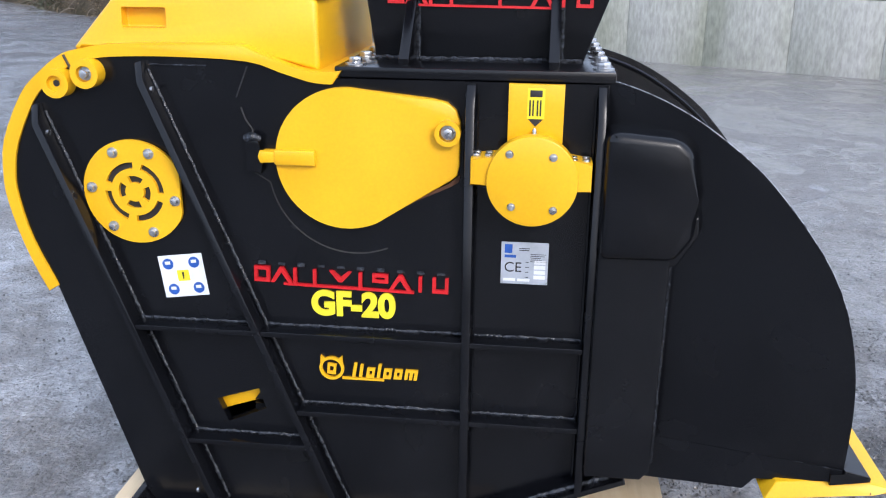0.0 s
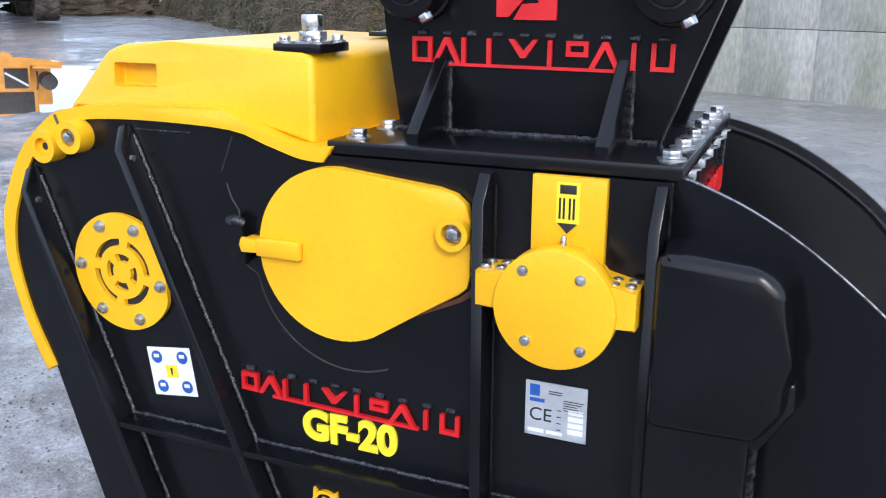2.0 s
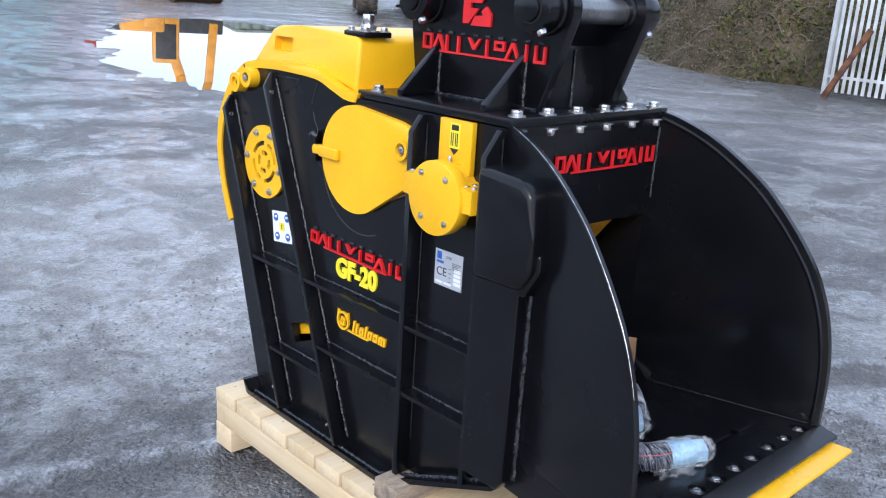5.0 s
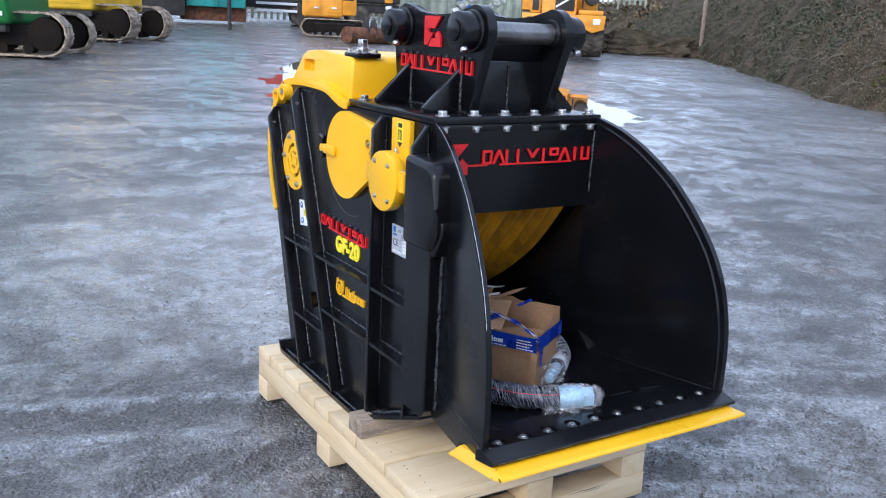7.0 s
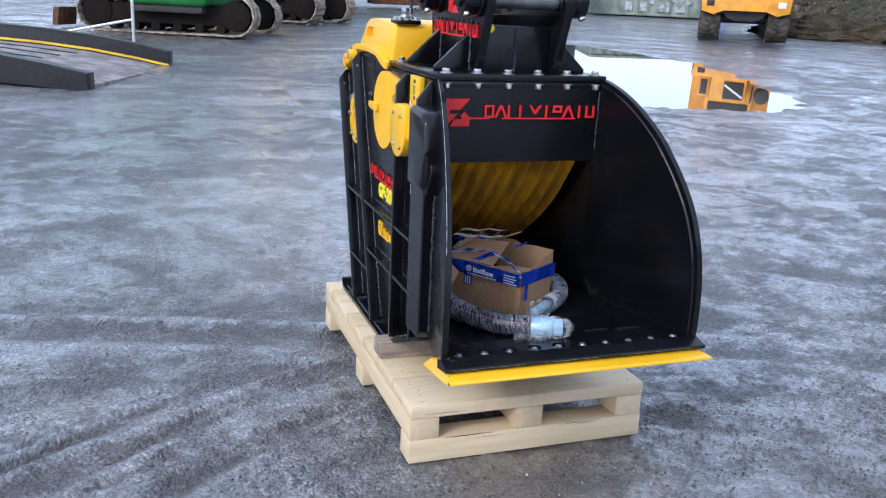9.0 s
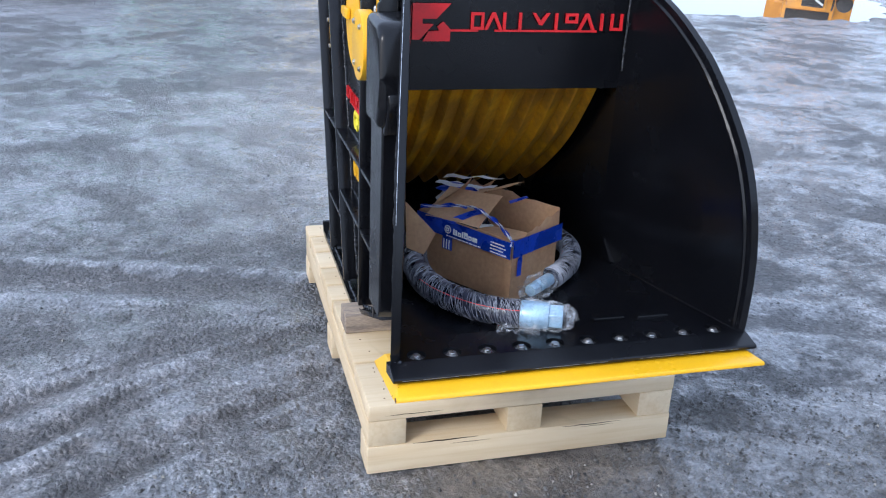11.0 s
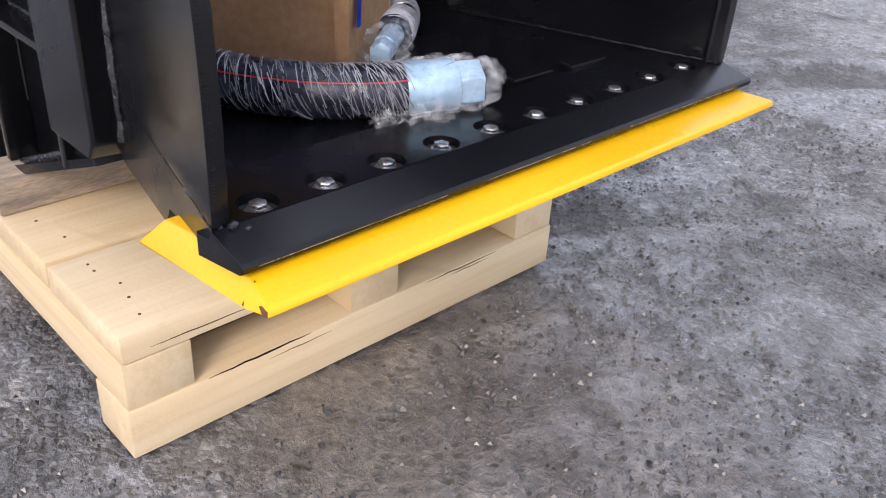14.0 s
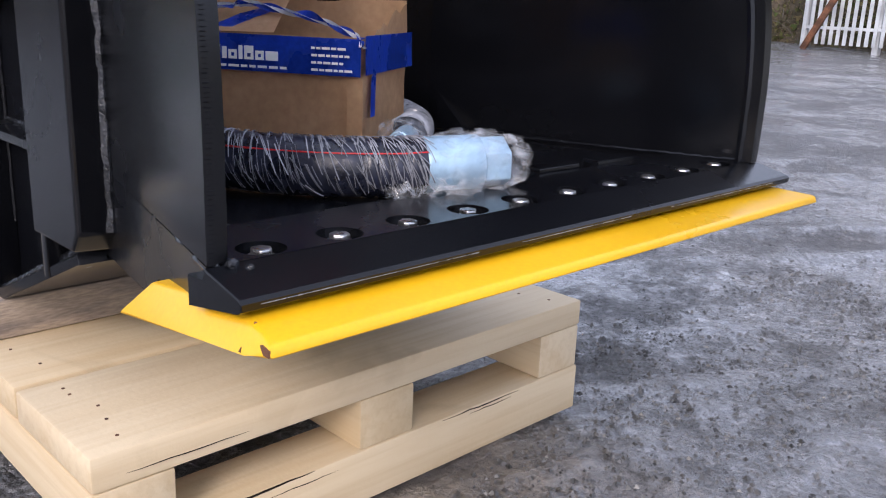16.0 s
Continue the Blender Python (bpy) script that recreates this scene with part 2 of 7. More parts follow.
    grit = noise_of(52, 5, 0.7)
    fine = noise_of(170, 4, 0.7)
    bare = noise_of(1.15, 7, 0.6, warp=1.2)
    rip = noise_of(19.0, 5, 0.62, stretch=(1.0, 0.72, 1), turn=24, warp=0.3)      # trodden ripples
    churn = ramp(noise_of(0.55, 5, 0.6, warp=0.8), (0.36, (0.4, 0.4, 0.4)), (0.62, (1, 1, 1)))      # how much the ground is churned
    rip = math_of("MULTIPLY", math_of("SUBTRACT", rip, 0.5), churn)
    rip = math_of("ADD", rip, 0.5)
    cells = N("ShaderNodeTexVoronoi")              # loose grains, about 12 mm apart
    cells.inputs["Scale"].default_value, cells.inputs["Randomness"].default_value = 70, 1.0
    L(geo.outputs["Position"], cells.inputs["Vector"])
    # the smooth silt that settled in front of the pallet, and like patches over the yard
    far = N("ShaderNodeVectorMath")
    far.operation = "DISTANCE"
    far.inputs[1].default_value = (1.02, 0.33, 0)
    L(geo.outputs["Position"], far.inputs[0])
    near = math_of("MULTIPLY_ADD", mid, 0.55, far.outputs["Value"])
    silt = ramp(near, (0.60, (1, 1, 1)), (0.74, (0, 0, 0)))
    patch = ramp(bare, (0.62, (0, 0, 0)), (0.70, (1, 1, 1)))
    smooth = math_of("MULTIPLY", math_of("MAXIMUM", silt, patch), 0.7)
    rough_part = math_of("SUBTRACT", ramp(bare, (0.0, (1, 1, 1)), (1.0, (1, 1, 1))), smooth)
    base = ramp(mid, (0.34, (0.03, 0.03, 0.032)), (0.48, (0.058, 0.059, 0.062)), (0.60, (0.10, 0.10, 0.106)), (0.72, (0.17, 0.171, 0.18)))
    pale = ramp(sweep, (0.36, (0.044, 0.041, 0.04)), (0.5, (0.088, 0.087, 0.089)), (0.64, (0.25, 0.25, 0.26)))
    col = mixed(ramp(big, (0.42, (0, 0, 0)), (0.6, (1, 1, 1))), base, pale)
    mud = ramp(noise_of(0.75, 6, 0.6, warp=0.8), (0.56, (0, 0, 0)), (0.70, (1, 1, 1)))
    col = mixed(math_of("MULTIPLY", mud, 0.6), col, ramp(mid, (0.3, (0.062, 0.047, 0.038)), (0.7, (0.13, 0.10, 0.082))))
    col = mixed(math_of("MULTIPLY", silt, 0.85), col, ramp(mid, (0.3, (0.07, 0.06, 0.052)), (0.7, (0.115, 0.10, 0.087))))
    mark = N("ShaderNodeAttribute")                # wheel ruts: paler colour on the ridges beside, darker in the troughs within
    mark.attribute_name = "rut"
    broken = ramp(noise_of(3.2, 6, 0.65), (0.34, (0.35, 0.35, 0.35)), (0.58, (1, 1, 1)))
    berm = math_of("MULTIPLY", math_of("MAXIMUM", mark.outputs["Fac"], 0.0), broken)
    trough = math_of("MULTIPLY", math_of("MAXIMUM", math_of("MULTIPLY", mark.outputs["Fac"], -0.75), 0.0), broken)
    col = mixed(math_of("MINIMUM", math_of("MULTIPLY", berm, 1.0), 0.7), col, ramp(mid, (0.3, (0.09, 0.091, 0.095)), (0.7, (0.17, 0.172, 0.18))))
    col = mixed(math_of("MINIMUM", math_of("MULTIPLY", trough, 1.1), 0.75), col, ramp(mid, (0.3, (0.035, 0.033, 0.032)), (0.7, (0.07, 0.066, 0.064))))
    pits = N("ShaderNodeTexVoronoi")               # small sunken specks, coloured darker than the ground round them
    pits.inputs["Scale"].default_value, pits.inputs["Randomness"].default_value = 42, 1.0
    L(geo.outputs["Position"], pits.inputs["Vector"])
    holes = ramp(pits.outputs["Distance"], (0.16, (1, 1, 1)), (0.40, (0, 0, 0)))
    holes = math_of("MULTIPLY", holes, ramp(broke, (0.40, (0, 0, 0)), (0.56, (1, 1, 1))))
    col = mixed(math_of("MULTIPLY", holes, 0.7), col, ramp(mid, (0.3, (0.018, 0.017, 0.016)), (0.7, (0.03, 0.028, 0.026))))
    col = mixed(0.45, col, ramp(broke, (0.3, (0.2, 0.2, 0.2)), (0.5, (0.48, 0.48, 0.48)), (0.7, (0.9, 0.9, 0.9))), "OVERLAY")
    # sky reflection on the ripples put into the colour: crests paler, hollows darker
    col = mixed(0.5, col, ramp(rip, (0.34, (0.14, 0.14, 0.14)), (0.5, (0.46, 0.46, 0.46)), (0.66, (0.92, 0.92, 0.92))), "OVERLAY")
    col = mixed(0.7, col, ramp(grit, (0.32, (0.12, 0.12, 0.12)), (0.68, (0.86, 0.86, 0.86))), "OVERLAY")
    col = mixed(0.35, col, ramp(fine, (0.3, (0.2, 0.2, 0.2)), (0.7, (0.8, 0.8, 0.8))), "OVERLAY")
    grain = N("ShaderNodeSeparateColor")
    L(cells.outputs["Color"], grain.inputs[0])
    col = mixed(math_of("MULTIPLY", rough_part, 0.65), col, ramp(grain.outputs[0], (0.1, (0.22, 0.22, 0.22)), (0.8, (0.6, 0.6, 0.6)), (1.0, (0.98, 0.97, 0.95))), "OVERLAY")
    sep = N("ShaderNodeSeparateXYZ")               # paler ground towards the wall and on the open stretch behind the bucket
    L(geo.outputs["Position"], sep.inputs[0])
    lean = math_of("MULTIPLY_ADD", sep.outputs[1], 0.25, math_of("MULTIPLY", sep.outputs[0], 0.8))
    lean = math_of("MULTIPLY_ADD", bare, 0.9, lean)
    wallward = N("ShaderNodeMapRange")
    for k, v in (("From Min", 1.35), ("From Max", 2.35), ("To Min", 0.0), ("To Max", 1.0)):
        wallward.inputs[k].default_value = v
    L(lean, wallward.inputs["Value"])
    off = N("ShaderNodeVectorMath")
    off.operation = "DISTANCE"
    off.inputs[1].default_value = (-2.7, 1.3, 0)
    L(geo.outputs["Position"], off.inputs[0])
    behind = ramp(math_of("MULTIPLY", math_of("MULTIPLY_ADD", bare, 1.4, off.outputs["Value"]), 0.2), (0.44, (1, 1, 1)), (0.62, (0, 0, 0)))
    pale_zone = math_of("MULTIPLY", math_of("MAXIMUM", wallward.outputs[0], behind), 0.62)
    col = mixed(pale_zone, col, ramp(math_of("MULTIPLY_ADD", grit, 0.5, math_of("MULTIPLY", broke, 0.5)), (0.3, (0.075, 0.070, 0.067)), (0.48, (0.17, 0.162, 0.156)), (0.66, (0.27, 0.258, 0.25))))
    lift = N("ShaderNodeHueSaturation")
    lift.inputs["Value"].default_value = 1.8
    L(col, lift.inputs["Color"])
    L(lift.outputs[0], b.inputs["Base Color"])
    streak = arcs(6.0, 22.0, 1.0, 5.0, 1.5, 7, 1.0)
    wet = math_of("MULTIPLY_ADD", sweep, 0.6, math_of("MULTIPLY_ADD", streak, 0.6, math_of("MULTIPLY_ADD", stria, 0.45, math_of("MULTIPLY_ADD", rip, 0.9, math_of("MULTIPLY_ADD", broke, 0.6, mid)))))
    wet = math_of("MULTIPLY_ADD", smooth, 0.08, math_of("MULTIPLY_ADD", trough, -0.25, math_of("MULTIPLY_ADD", berm, 0.16, wet)))
    film = N("ShaderNodeMapRange")
    for k, v in (("From Min", 1.98), ("From Max", 2.14), ("To Min", 0.0), ("To Max", 1.0)):
        film.inputs[k].default_value = v
    L(wet, film.inputs["Value"])
    film = film.outputs[0]
    r1 = N("ShaderNodeMapRange")
    r1.inputs["To Min"].default_value, r1.inputs["To Max"].default_value = 0.48, 0.28
    L(film, r1.inputs["Value"])
    L(r1.outputs[0], b.inputs["Roughness"])
    L(math_of("MULTIPLY_ADD", film, 0.9, math_of("MULTIPLY", mid, 0.9)), b.inputs["Coat Weight"])
    b.inputs["Coat Roughness"].default_value = 0.11
    b.inputs["Coat IOR"].default_value = 1.75
    b.inputs["Specular IOR Level"].default_value = 0.7
    dry = math_of("MULTIPLY_ADD", film, -0.85, ramp(bare, (0.0, (1, 1, 1)), (1.0, (1, 1, 1))))
    loose = math_of("MULTIPLY", math_of("MULTIPLY", cells.outputs["Distance"], -0.8), rough_part)
    h = math_of("MULTIPLY_ADD", math_of("MULTIPLY", grit, rough_part), 1.5, math_of("MULTIPLY", fine, 0.5))
    h = math_of("MULTIPLY_ADD", holes, -0.9, math_of("ADD", h, loose))
    h = math_of("MULTIPLY_ADD", stria, 0.5, math_of("MULTIPLY_ADD", ridge, 1.1, h))
    h = math_of("MULTIPLY_ADD", rip, 1.0, math_of("MULTIPLY_ADD", mid, 1.3, h))
    bp = N("ShaderNodeBump")
    bp.inputs["Strength"].default_value, bp.inputs["Distance"].default_value = 1.0, 0.02
    L(h, bp.inputs["Height"])
    L(bp.outputs[0], b.inputs["Normal"])
    h2 = math_of("MULTIPLY_ADD", ridge, 1.1, math_of("MULTIPLY_ADD", mid, 1.5, math_of("MULTIPLY_ADD", math_of("MULTIPLY", math_of("MULTIPLY", grit, rough_part), dry), 0.9, math_of("MULTIPLY", fine, 0.15))))
    h2 = math_of("MULTIPLY_ADD", rip, 1.0, math_of("MULTIPLY_ADD", stria, 0.5, math_of("MULTIPLY_ADD", math_of("MULTIPLY", loose, dry), 0.9, h2)))
    bp2 = N("ShaderNodeBump")
    bp2.inputs["Strength"].default_value, bp2.inputs["Distance"].default_value = 1.0, 0.02
    L(h2, bp2.inputs["Height"])
    L(bp2.outputs[0], b.inputs["Coat Normal"])
    return m


YARD = ground_material()


def clear_film():
    m = bpy.data.materials.new("clear_plastic_film")
    m.use_nodes = True
    nt = m.node_tree
    b = nt.nodes["Principled BSDF"]
    b.inputs["Base Color"].default_value = (0.62, 0.64, 0.67, 1)
    b.inputs["Roughness"].default_value = 0.08
    b.inputs["Specular IOR Level"].default_value = 1.0
    b.inputs["IOR"].default_value = 1.45
    n = nt.nodes.new("ShaderNodeTexNoise")
    n.inputs["Scale"].default_value, n.inputs["Detail"].default_value = 45, 4
    tc = nt.nodes.new("ShaderNodeTexCoord")
    nt.links.new(tc.outputs["Object"], n.inputs["Vector"])
    r = nt.nodes.new("ShaderNodeMapRange")
    r.inputs["From Min"].default_value, r.inputs["From Max"].default_value = 0.45, 0.7
    r.inputs["To Min"].default_value, r.inputs["To Max"].default_value = 0.05, 0.36
    nt.links.new(n.outputs["Fac"], r.inputs["Value"])
    nt.links.new(r.outputs[0], b.inputs["Alpha"])
    return m


FILM = clear_film()
WATER = bpy.data.materials.new("puddle_water")
WATER.use_nodes = True
wb = WATER.node_tree.nodes["Principled BSDF"]
wb.inputs["Base Color"].default_value = (0.06, 0.055, 0.05, 1)
wb.inputs["Roughness"].default_value = 0.015
wb.inputs["Specular IOR Level"].default_value = 1.0
wb.inputs["Coat Weight"].default_value = 1.0
wb.inputs["Coat Roughness"].default_value = 0.01


# ---- building helpers ----
def thing(name, label, category, at=(0, 0, 0), group="", kind=""):
    ob = new(name)
    ob.location = at
    return tagged(ob, label, category, group, kind)


def finish(name, bm, mat, smooth=None):
    me = bpy.data.meshes.new(name)
    bmesh.ops.recalc_face_normals(bm, faces=bm.faces)
    if smooth is not None:
        lim = radians(smooth)
        for f in bm.faces:
            f.smooth = True
        for e in bm.edges:
            e.smooth = len(e.link_faces) == 2 and e.calc_face_angle(0) < lim
    bm.to_mesh(me)
    bm.free()
    me.materials.append(mat)
    return me


def part(name, bm, mat, parent=None, label="", smooth=35):
    ob = new(name, finish(name, bm, mat, smooth))
    if parent:
        ob.parent = parent
        if not parent.parent:
            ob.matrix_parent_inverse = Matrix.Translation(-parent.location)
    if label:
        ob["label"] = label
    return ob


def solo(name, bm, mat, label, category, kind="", smooth=35, group=""):
    return tagged(part(name, bm, mat, None, "", smooth), label, category, group, kind)


def box(lo, hi, bev=0.0, bm=None, m=None, seg=2):
    bm = bm or bmesh.new()
    r = bmesh.ops.create_cube(bm, size=1)
    vs = r["verts"]
    for v in vs:
        v.co = Vector([lo[k] + (v.co[k] + 0.5) * (hi[k] - lo[k]) for k in range(3)])
    if bev:
        es = list({e for v in vs for e in v.link_edges})
        r2 = bmesh.ops.bevel(bm, geom=es, offset=bev, segments=seg, affect="EDGES", profile=0.5)
        vs = list({v for f in r2["faces"] for v in f.verts} | {v for v in vs if v.is_valid})
    if m:
        for v in vs:
            v.co = m @ v.co
    return bm


def cyl(p0, p1, r0, r1=None, seg=24, bm=None, bev=0.0):
    bm = bm or bmesh.new()
    p0, p1 = Vector(p0), Vector(p1)
    r1 = r0 if r1 is None else r1
    d = p1 - p0
    m = Matrix.Translation((p0 + p1) / 2) @ d.to_track_quat("Z", "Y").to_matrix().to_4x4()
    r = bmesh.ops.create_cone(bm, cap_ends=True, segments=seg, radius1=r0, radius2=r1, depth=d.length, matrix=m)
    if bev:
        es = [e for e in {e for v in r["verts"] for e in v.link_edges} if len(e.link_faces) == 2 and e.calc_face_angle(0) > 1]
        bmesh.ops.bevel(bm, geom=es, offset=bev, segments=2, affect="EDGES", profile=0.5)
    return bm


def prism(poly, y0, y1, bm=None, holes=(), bev=0.0, axis="y", shear=None):
    """A plate: an outline in (x, z), or in (x, y) or (y, z) for another axis, given thickness along that axis."""
    from mathutils.geometry import tessellate_polygon
    bm = bm or bmesh.new()
    put = {"y": lambda a, b, c: (a, c, b), "z": lambda a, b, c: (a, b, c), "x": lambda a, b, c: (c, a, b)}[axis]
    loops = [list(poly)] + [list(h) for h in holes]
    flat = [p for lp in loops for p in lp]
    tris = tessellate_polygon([[Vector((p[0], p[1], 0)) for p in lp] for lp in loops]) if len(loops) > 1 else None
    rings = []
    for c in (y0, y1):
        rings.append([bm.verts.new(put(a, b, c + (shear(a) if shear else 0))) for a, b in flat])
    front = []
    for ring in rings:
        if tris:
            for t in tris:
                try:
                    bm.faces.new([ring[i] for i in t])
                except ValueError:
                    pass
        else:
            front.append(bm.faces.new(ring))
    i = 0
    for lp in loops:
        n = len(lp)
        for k in range(n):
            a, b = i + k, i + (k + 1) % n
            bm.faces.new((rings[0][a], rings[0][b], rings[1][b], rings[1][a]))
        i += n
    if bev and not tris:
        bmesh.ops.bevel(bm, geom=[e for f in front for e in f.edges], offset=bev, segments=2, affect="EDGES", profile=0.5)
    return bm


def spline(pts, per=6):
    """Catmull-Rom through the points."""
    P = [Vector(p) for p in pts]
    P = [P[0] * 2 - P[1]] + P + [P[-1] * 2 - P[-2]]
    out = []
    for i in range(1, len(P) - 2):
        a, b, c, d = P[i - 1:i + 3]
        for k in range(per):
            t = k / per
            out.append(0.5 * ((2 * b) + (c - a) * t + (2 * a - 5 * b + 4 * c - d) * t * t + (3 * b - a - 3 * c + d) * t ** 3))
    out.append(P[-2])
    return out


def tube(pts, r, seg=10, bm=None, wob=0.0, cap=True, radii=None, rnd=None):
    bm = bm or bmesh.new()
    pts = [Vector(p) for p in pts]
    rings = []
    side = None
    for i, p in enumerate(pts):
        d = (pts[min(i + 1, len(pts) - 1)] - pts[max(i - 1, 0)]).normalized()
        if side is None:
            side = d.orthogonal().normalized()
        side = (side - d * side.dot(d)).normalized()
        up = d.cross(side)
        q = (radii[i] if radii else r) * (1 + (rnd.uniform(-wob, wob) if rnd else 0))
        rings.append([bm.verts.new(p + side * math.cos(a) * q + up * math.sin(a) * q) for a in (2 * math.pi * k / seg for k in range(seg))])
    for a, b in zip(rings, rings[1:]):
        for k in range(seg):
            bm.faces.new((a[k], a[(k + 1) % seg], b[(k + 1) % seg], b[k]))
    if cap:
        bm.faces.new(rings[0])
        bm.faces.new(rings[-1])
    return bm


def carve(ob, lo, hi, bev=0.004):
    """Cut a box-shaped recess into a part."""
    cut = new("cutter", finish("cutter", box(lo, hi, bev), ob.data.materials[0]))
    mod = ob.modifiers.new("cut", "BOOLEAN")
    mod.operation, mod.solver, mod.object = "DIFFERENCE", "EXACT", cut
    bpy.context.view_layer.update()
    me = bpy.data.meshes.new_from_object(ob.evaluated_get(bpy.context.evaluated_depsgraph_get()))
    ob.modifiers.clear()
    ob.data = me
    bpy.data.objects.remove(cut)


def weld(p0, p1, r=0.0044, seed=1, step=0.007):
    """A rippled bead of weld along a straight joint."""
    rnd = random.Random(seed)
    p0, p1 = Vector(p0), Vector(p1)
    n = max(3, int((p1 - p0).length / step))
    pts = [p0.lerp(p1, i / n) + Vector([rnd.uniform(-1, 1) * r * 0.18 for _ in range(3)]) for i in range(n + 1)]
    return tube(pts, r, 6, wob=0.22, rnd=rnd)


def hex_bolt(at, axis, r=0.014, h=0.012, washer=True, socket=False, bm=None):
    """Bolt head on a washer; axis is the way that the head points."""
    bm = bm or bmesh.new()
    at, axis = Vector(at), Vector(axis).normalized()
    z = 0.0
    if washer:
        cyl(at, at + axis * 0.003, r * 1.45, seg=20, bm=bm)
        z = 0.003
    cyl(at + axis * z, at + axis * (z + h), r, seg=18 if socket else 6, bm=bm, bev=r * 0.12)
    if socket:
        cyl(at + axis * (z + h), at + axis * (z + h + 0.0006), r * 0.55, seg=6, bm=bm)
    return bm


def arc(cx, cz, r, a0, a1, n=16):
    return [(cx + r * math.cos(radians(a0 + (a1 - a0) * i / n)), cz + r * math.sin(radians(a0 + (a1 - a0) * i / n))) for i in range(n + 1)]


def lettering(name, body, at, size, mat, parent, turn=(90, 0, 0), deep=0.002, fat=0.0, fit=None):
    cu = bpy.data.curves.new(name, "FONT")
    cu.body, cu.size, cu.extrude, cu.align_x, cu.align_y = body, size, deep, "CENTER", "CENTER"
    cu.offset = fat
    ob = bpy.data.objects.new(name, cu)
    scene.collection.objects.link(ob)
    bpy.context.view_layer.update()
    me = bpy.data.meshes.new_from_object(ob.evaluated_get(bpy.context.evaluated_depsgraph_get()))
    bpy.data.objects.remove(ob)
    if fit:                                       # stretch to the width and height that the lettering has
        xs, ys = [v.co.x for v in me.vertices], [v.co.y for v in me.vertices]
        wide, high = max(xs) - min(xs), max(ys) - min(ys)
        me.transform(Matrix.Diagonal((fit[0] / wide, fit[1] / high, 1, 1)) @ Matrix.Translation((-(max(xs) + min(xs)) / 2, -(max(ys) + min(ys)) / 2, 0)))
    me.transform(pose(*at, *turn))
    me.materials.clear()
    me.materials.append(mat)
    ob = new(name, me)
    if parent:
        ob.parent = parent
        if not parent.parent:
            ob.matrix_parent_inverse = Matrix.Translation(-parent.location)
    return ob


def ground_z(x, y):
    """The yard is level round the pallet and climbs gently towards the far machines."""
    return 0.036 * max(0.0, -x - 1.2) + 0.004 * max(0.0, y - 2.0)


# ---- yard ----
RUTS = [   # line of a wheel, half width, depth
    ([(-1.5, -4.0), (-1.05, -2.2), (-0.82, -1.3), (-0.66, -0.7), (-0.48, -0.12), (-0.2, 0.8), (0.07, 1.65), (0.36, 2.2), (0.95, 3.0), (2.2, 4.2)], 0.12, 0.016),
    ([(-0.35, -0.12), (-0.18, -0.45), (0.0, -0.75), (0.3, -1.2), (0.8, -1.9)], 0.05, 0.010),
    ([(-0.15, -0.12), (0.05, -0.5), (0.28, -0.85), (0.55, -1.25), (1.1, -1.9)], 0.07, 0.011),
    ([(0.15, -0.14), (0.34, -0.4), (0.55, -0.7), (0.85, -1.05), (1.5, -1.6)], 0.06, 0.010),
    ([(0.62, 1.0), (0.8, 1.35), (1.05, 1.75), (1.6, 2.3)], 0.10, 0.0045),
    ([(0.35, 1.1), (0.55, 1.6), (0.85, 2.1), (1.5, 2.9)], 0.06, 0.0045),
    ([(-4.0, 1.2), (-2.2, 1.9), (-0.9, 2.9), (0.3, 4.4)], 0.14, 0.007),
    ([(-4.0, -0.9), (-2.4, -0.5), (-1.3, -0.2), (-0.75, 0.0)], 0.13, 0.005),
    ([(-4.0, -2.6), (-2.6, -2.0), (-1.5, -1.9), (0.0, -2.4)], 0.12, 0.006),
]
fan = random.Random(77)
for k in range(9):       # narrow scrapes that fan out from the long side of the pallet
    a, b = -0.45 + 0.10 * k + fan.uniform(-0.03, 0.03), fan.uniform(0.5, 0.75)
    RUTS.append(([(a, -0.16), (a + 0.3 * b, -0.5 - 0.03 * k), (a + 0.75 * b, -0.95), (a + 1.5 * b, -1.55)], fan.uniform(0.022, 0.038), fan.uniform(0.004, 0.007)))
RUTS = [(np.array([(p.x, p.y) for p in spline([(x, y, 0) for x, y in line], 5)]), w, d) for line, w, d in RUTS]


def relief(x, y):
    """Wheel ruts with a raised berm on both sides, worn away here and there."""
    z = np.zeros(x.shape)
    for line, w, d in RUTS:
        best = np.full(x.shape, 9.0)
        for (ax, ay), (bx, by) in zip(line[:-1], line[1:]):
            dx, dy = bx - ax, by - ay
            k = np.clip(((x - ax) * dx + (y - ay) * dy) / (dx * dx + dy * dy), 0, 1)
            best = np.minimum(best, np.hypot(x - ax - k * dx, y - ay - k * dy))
        s = best / w
        worn = 0.65 + 0.35 * np.sin(3.1 * x + 2.3 * y) * np.sin(1.7 * x - 2.9 * y + 1)
        z += 1.3 * d * worn * (0.75 * np.exp(-((s - 1.35) / 0.3) ** 2) - np.exp(-(s / 0.85) ** 4))
    return z


POOL = [(-7.15, 7.05), (-7.35, 8.5), (-9.4, 9.6), (-13.0, 10.2), (-16.2, 9.2), (-16.7, 6.8), (-14.0, 4.9), (-9.5, 3.5), (-7.9, 4.3)]
POOL = [(p.x, p.y) for p in spline([(x, y, 0) for x, y in POOL + POOL[:1]], 4)[:-1]]


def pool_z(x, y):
    # water plane tipped along the view so that its reflection shows more sky
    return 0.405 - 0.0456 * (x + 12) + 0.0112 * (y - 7)


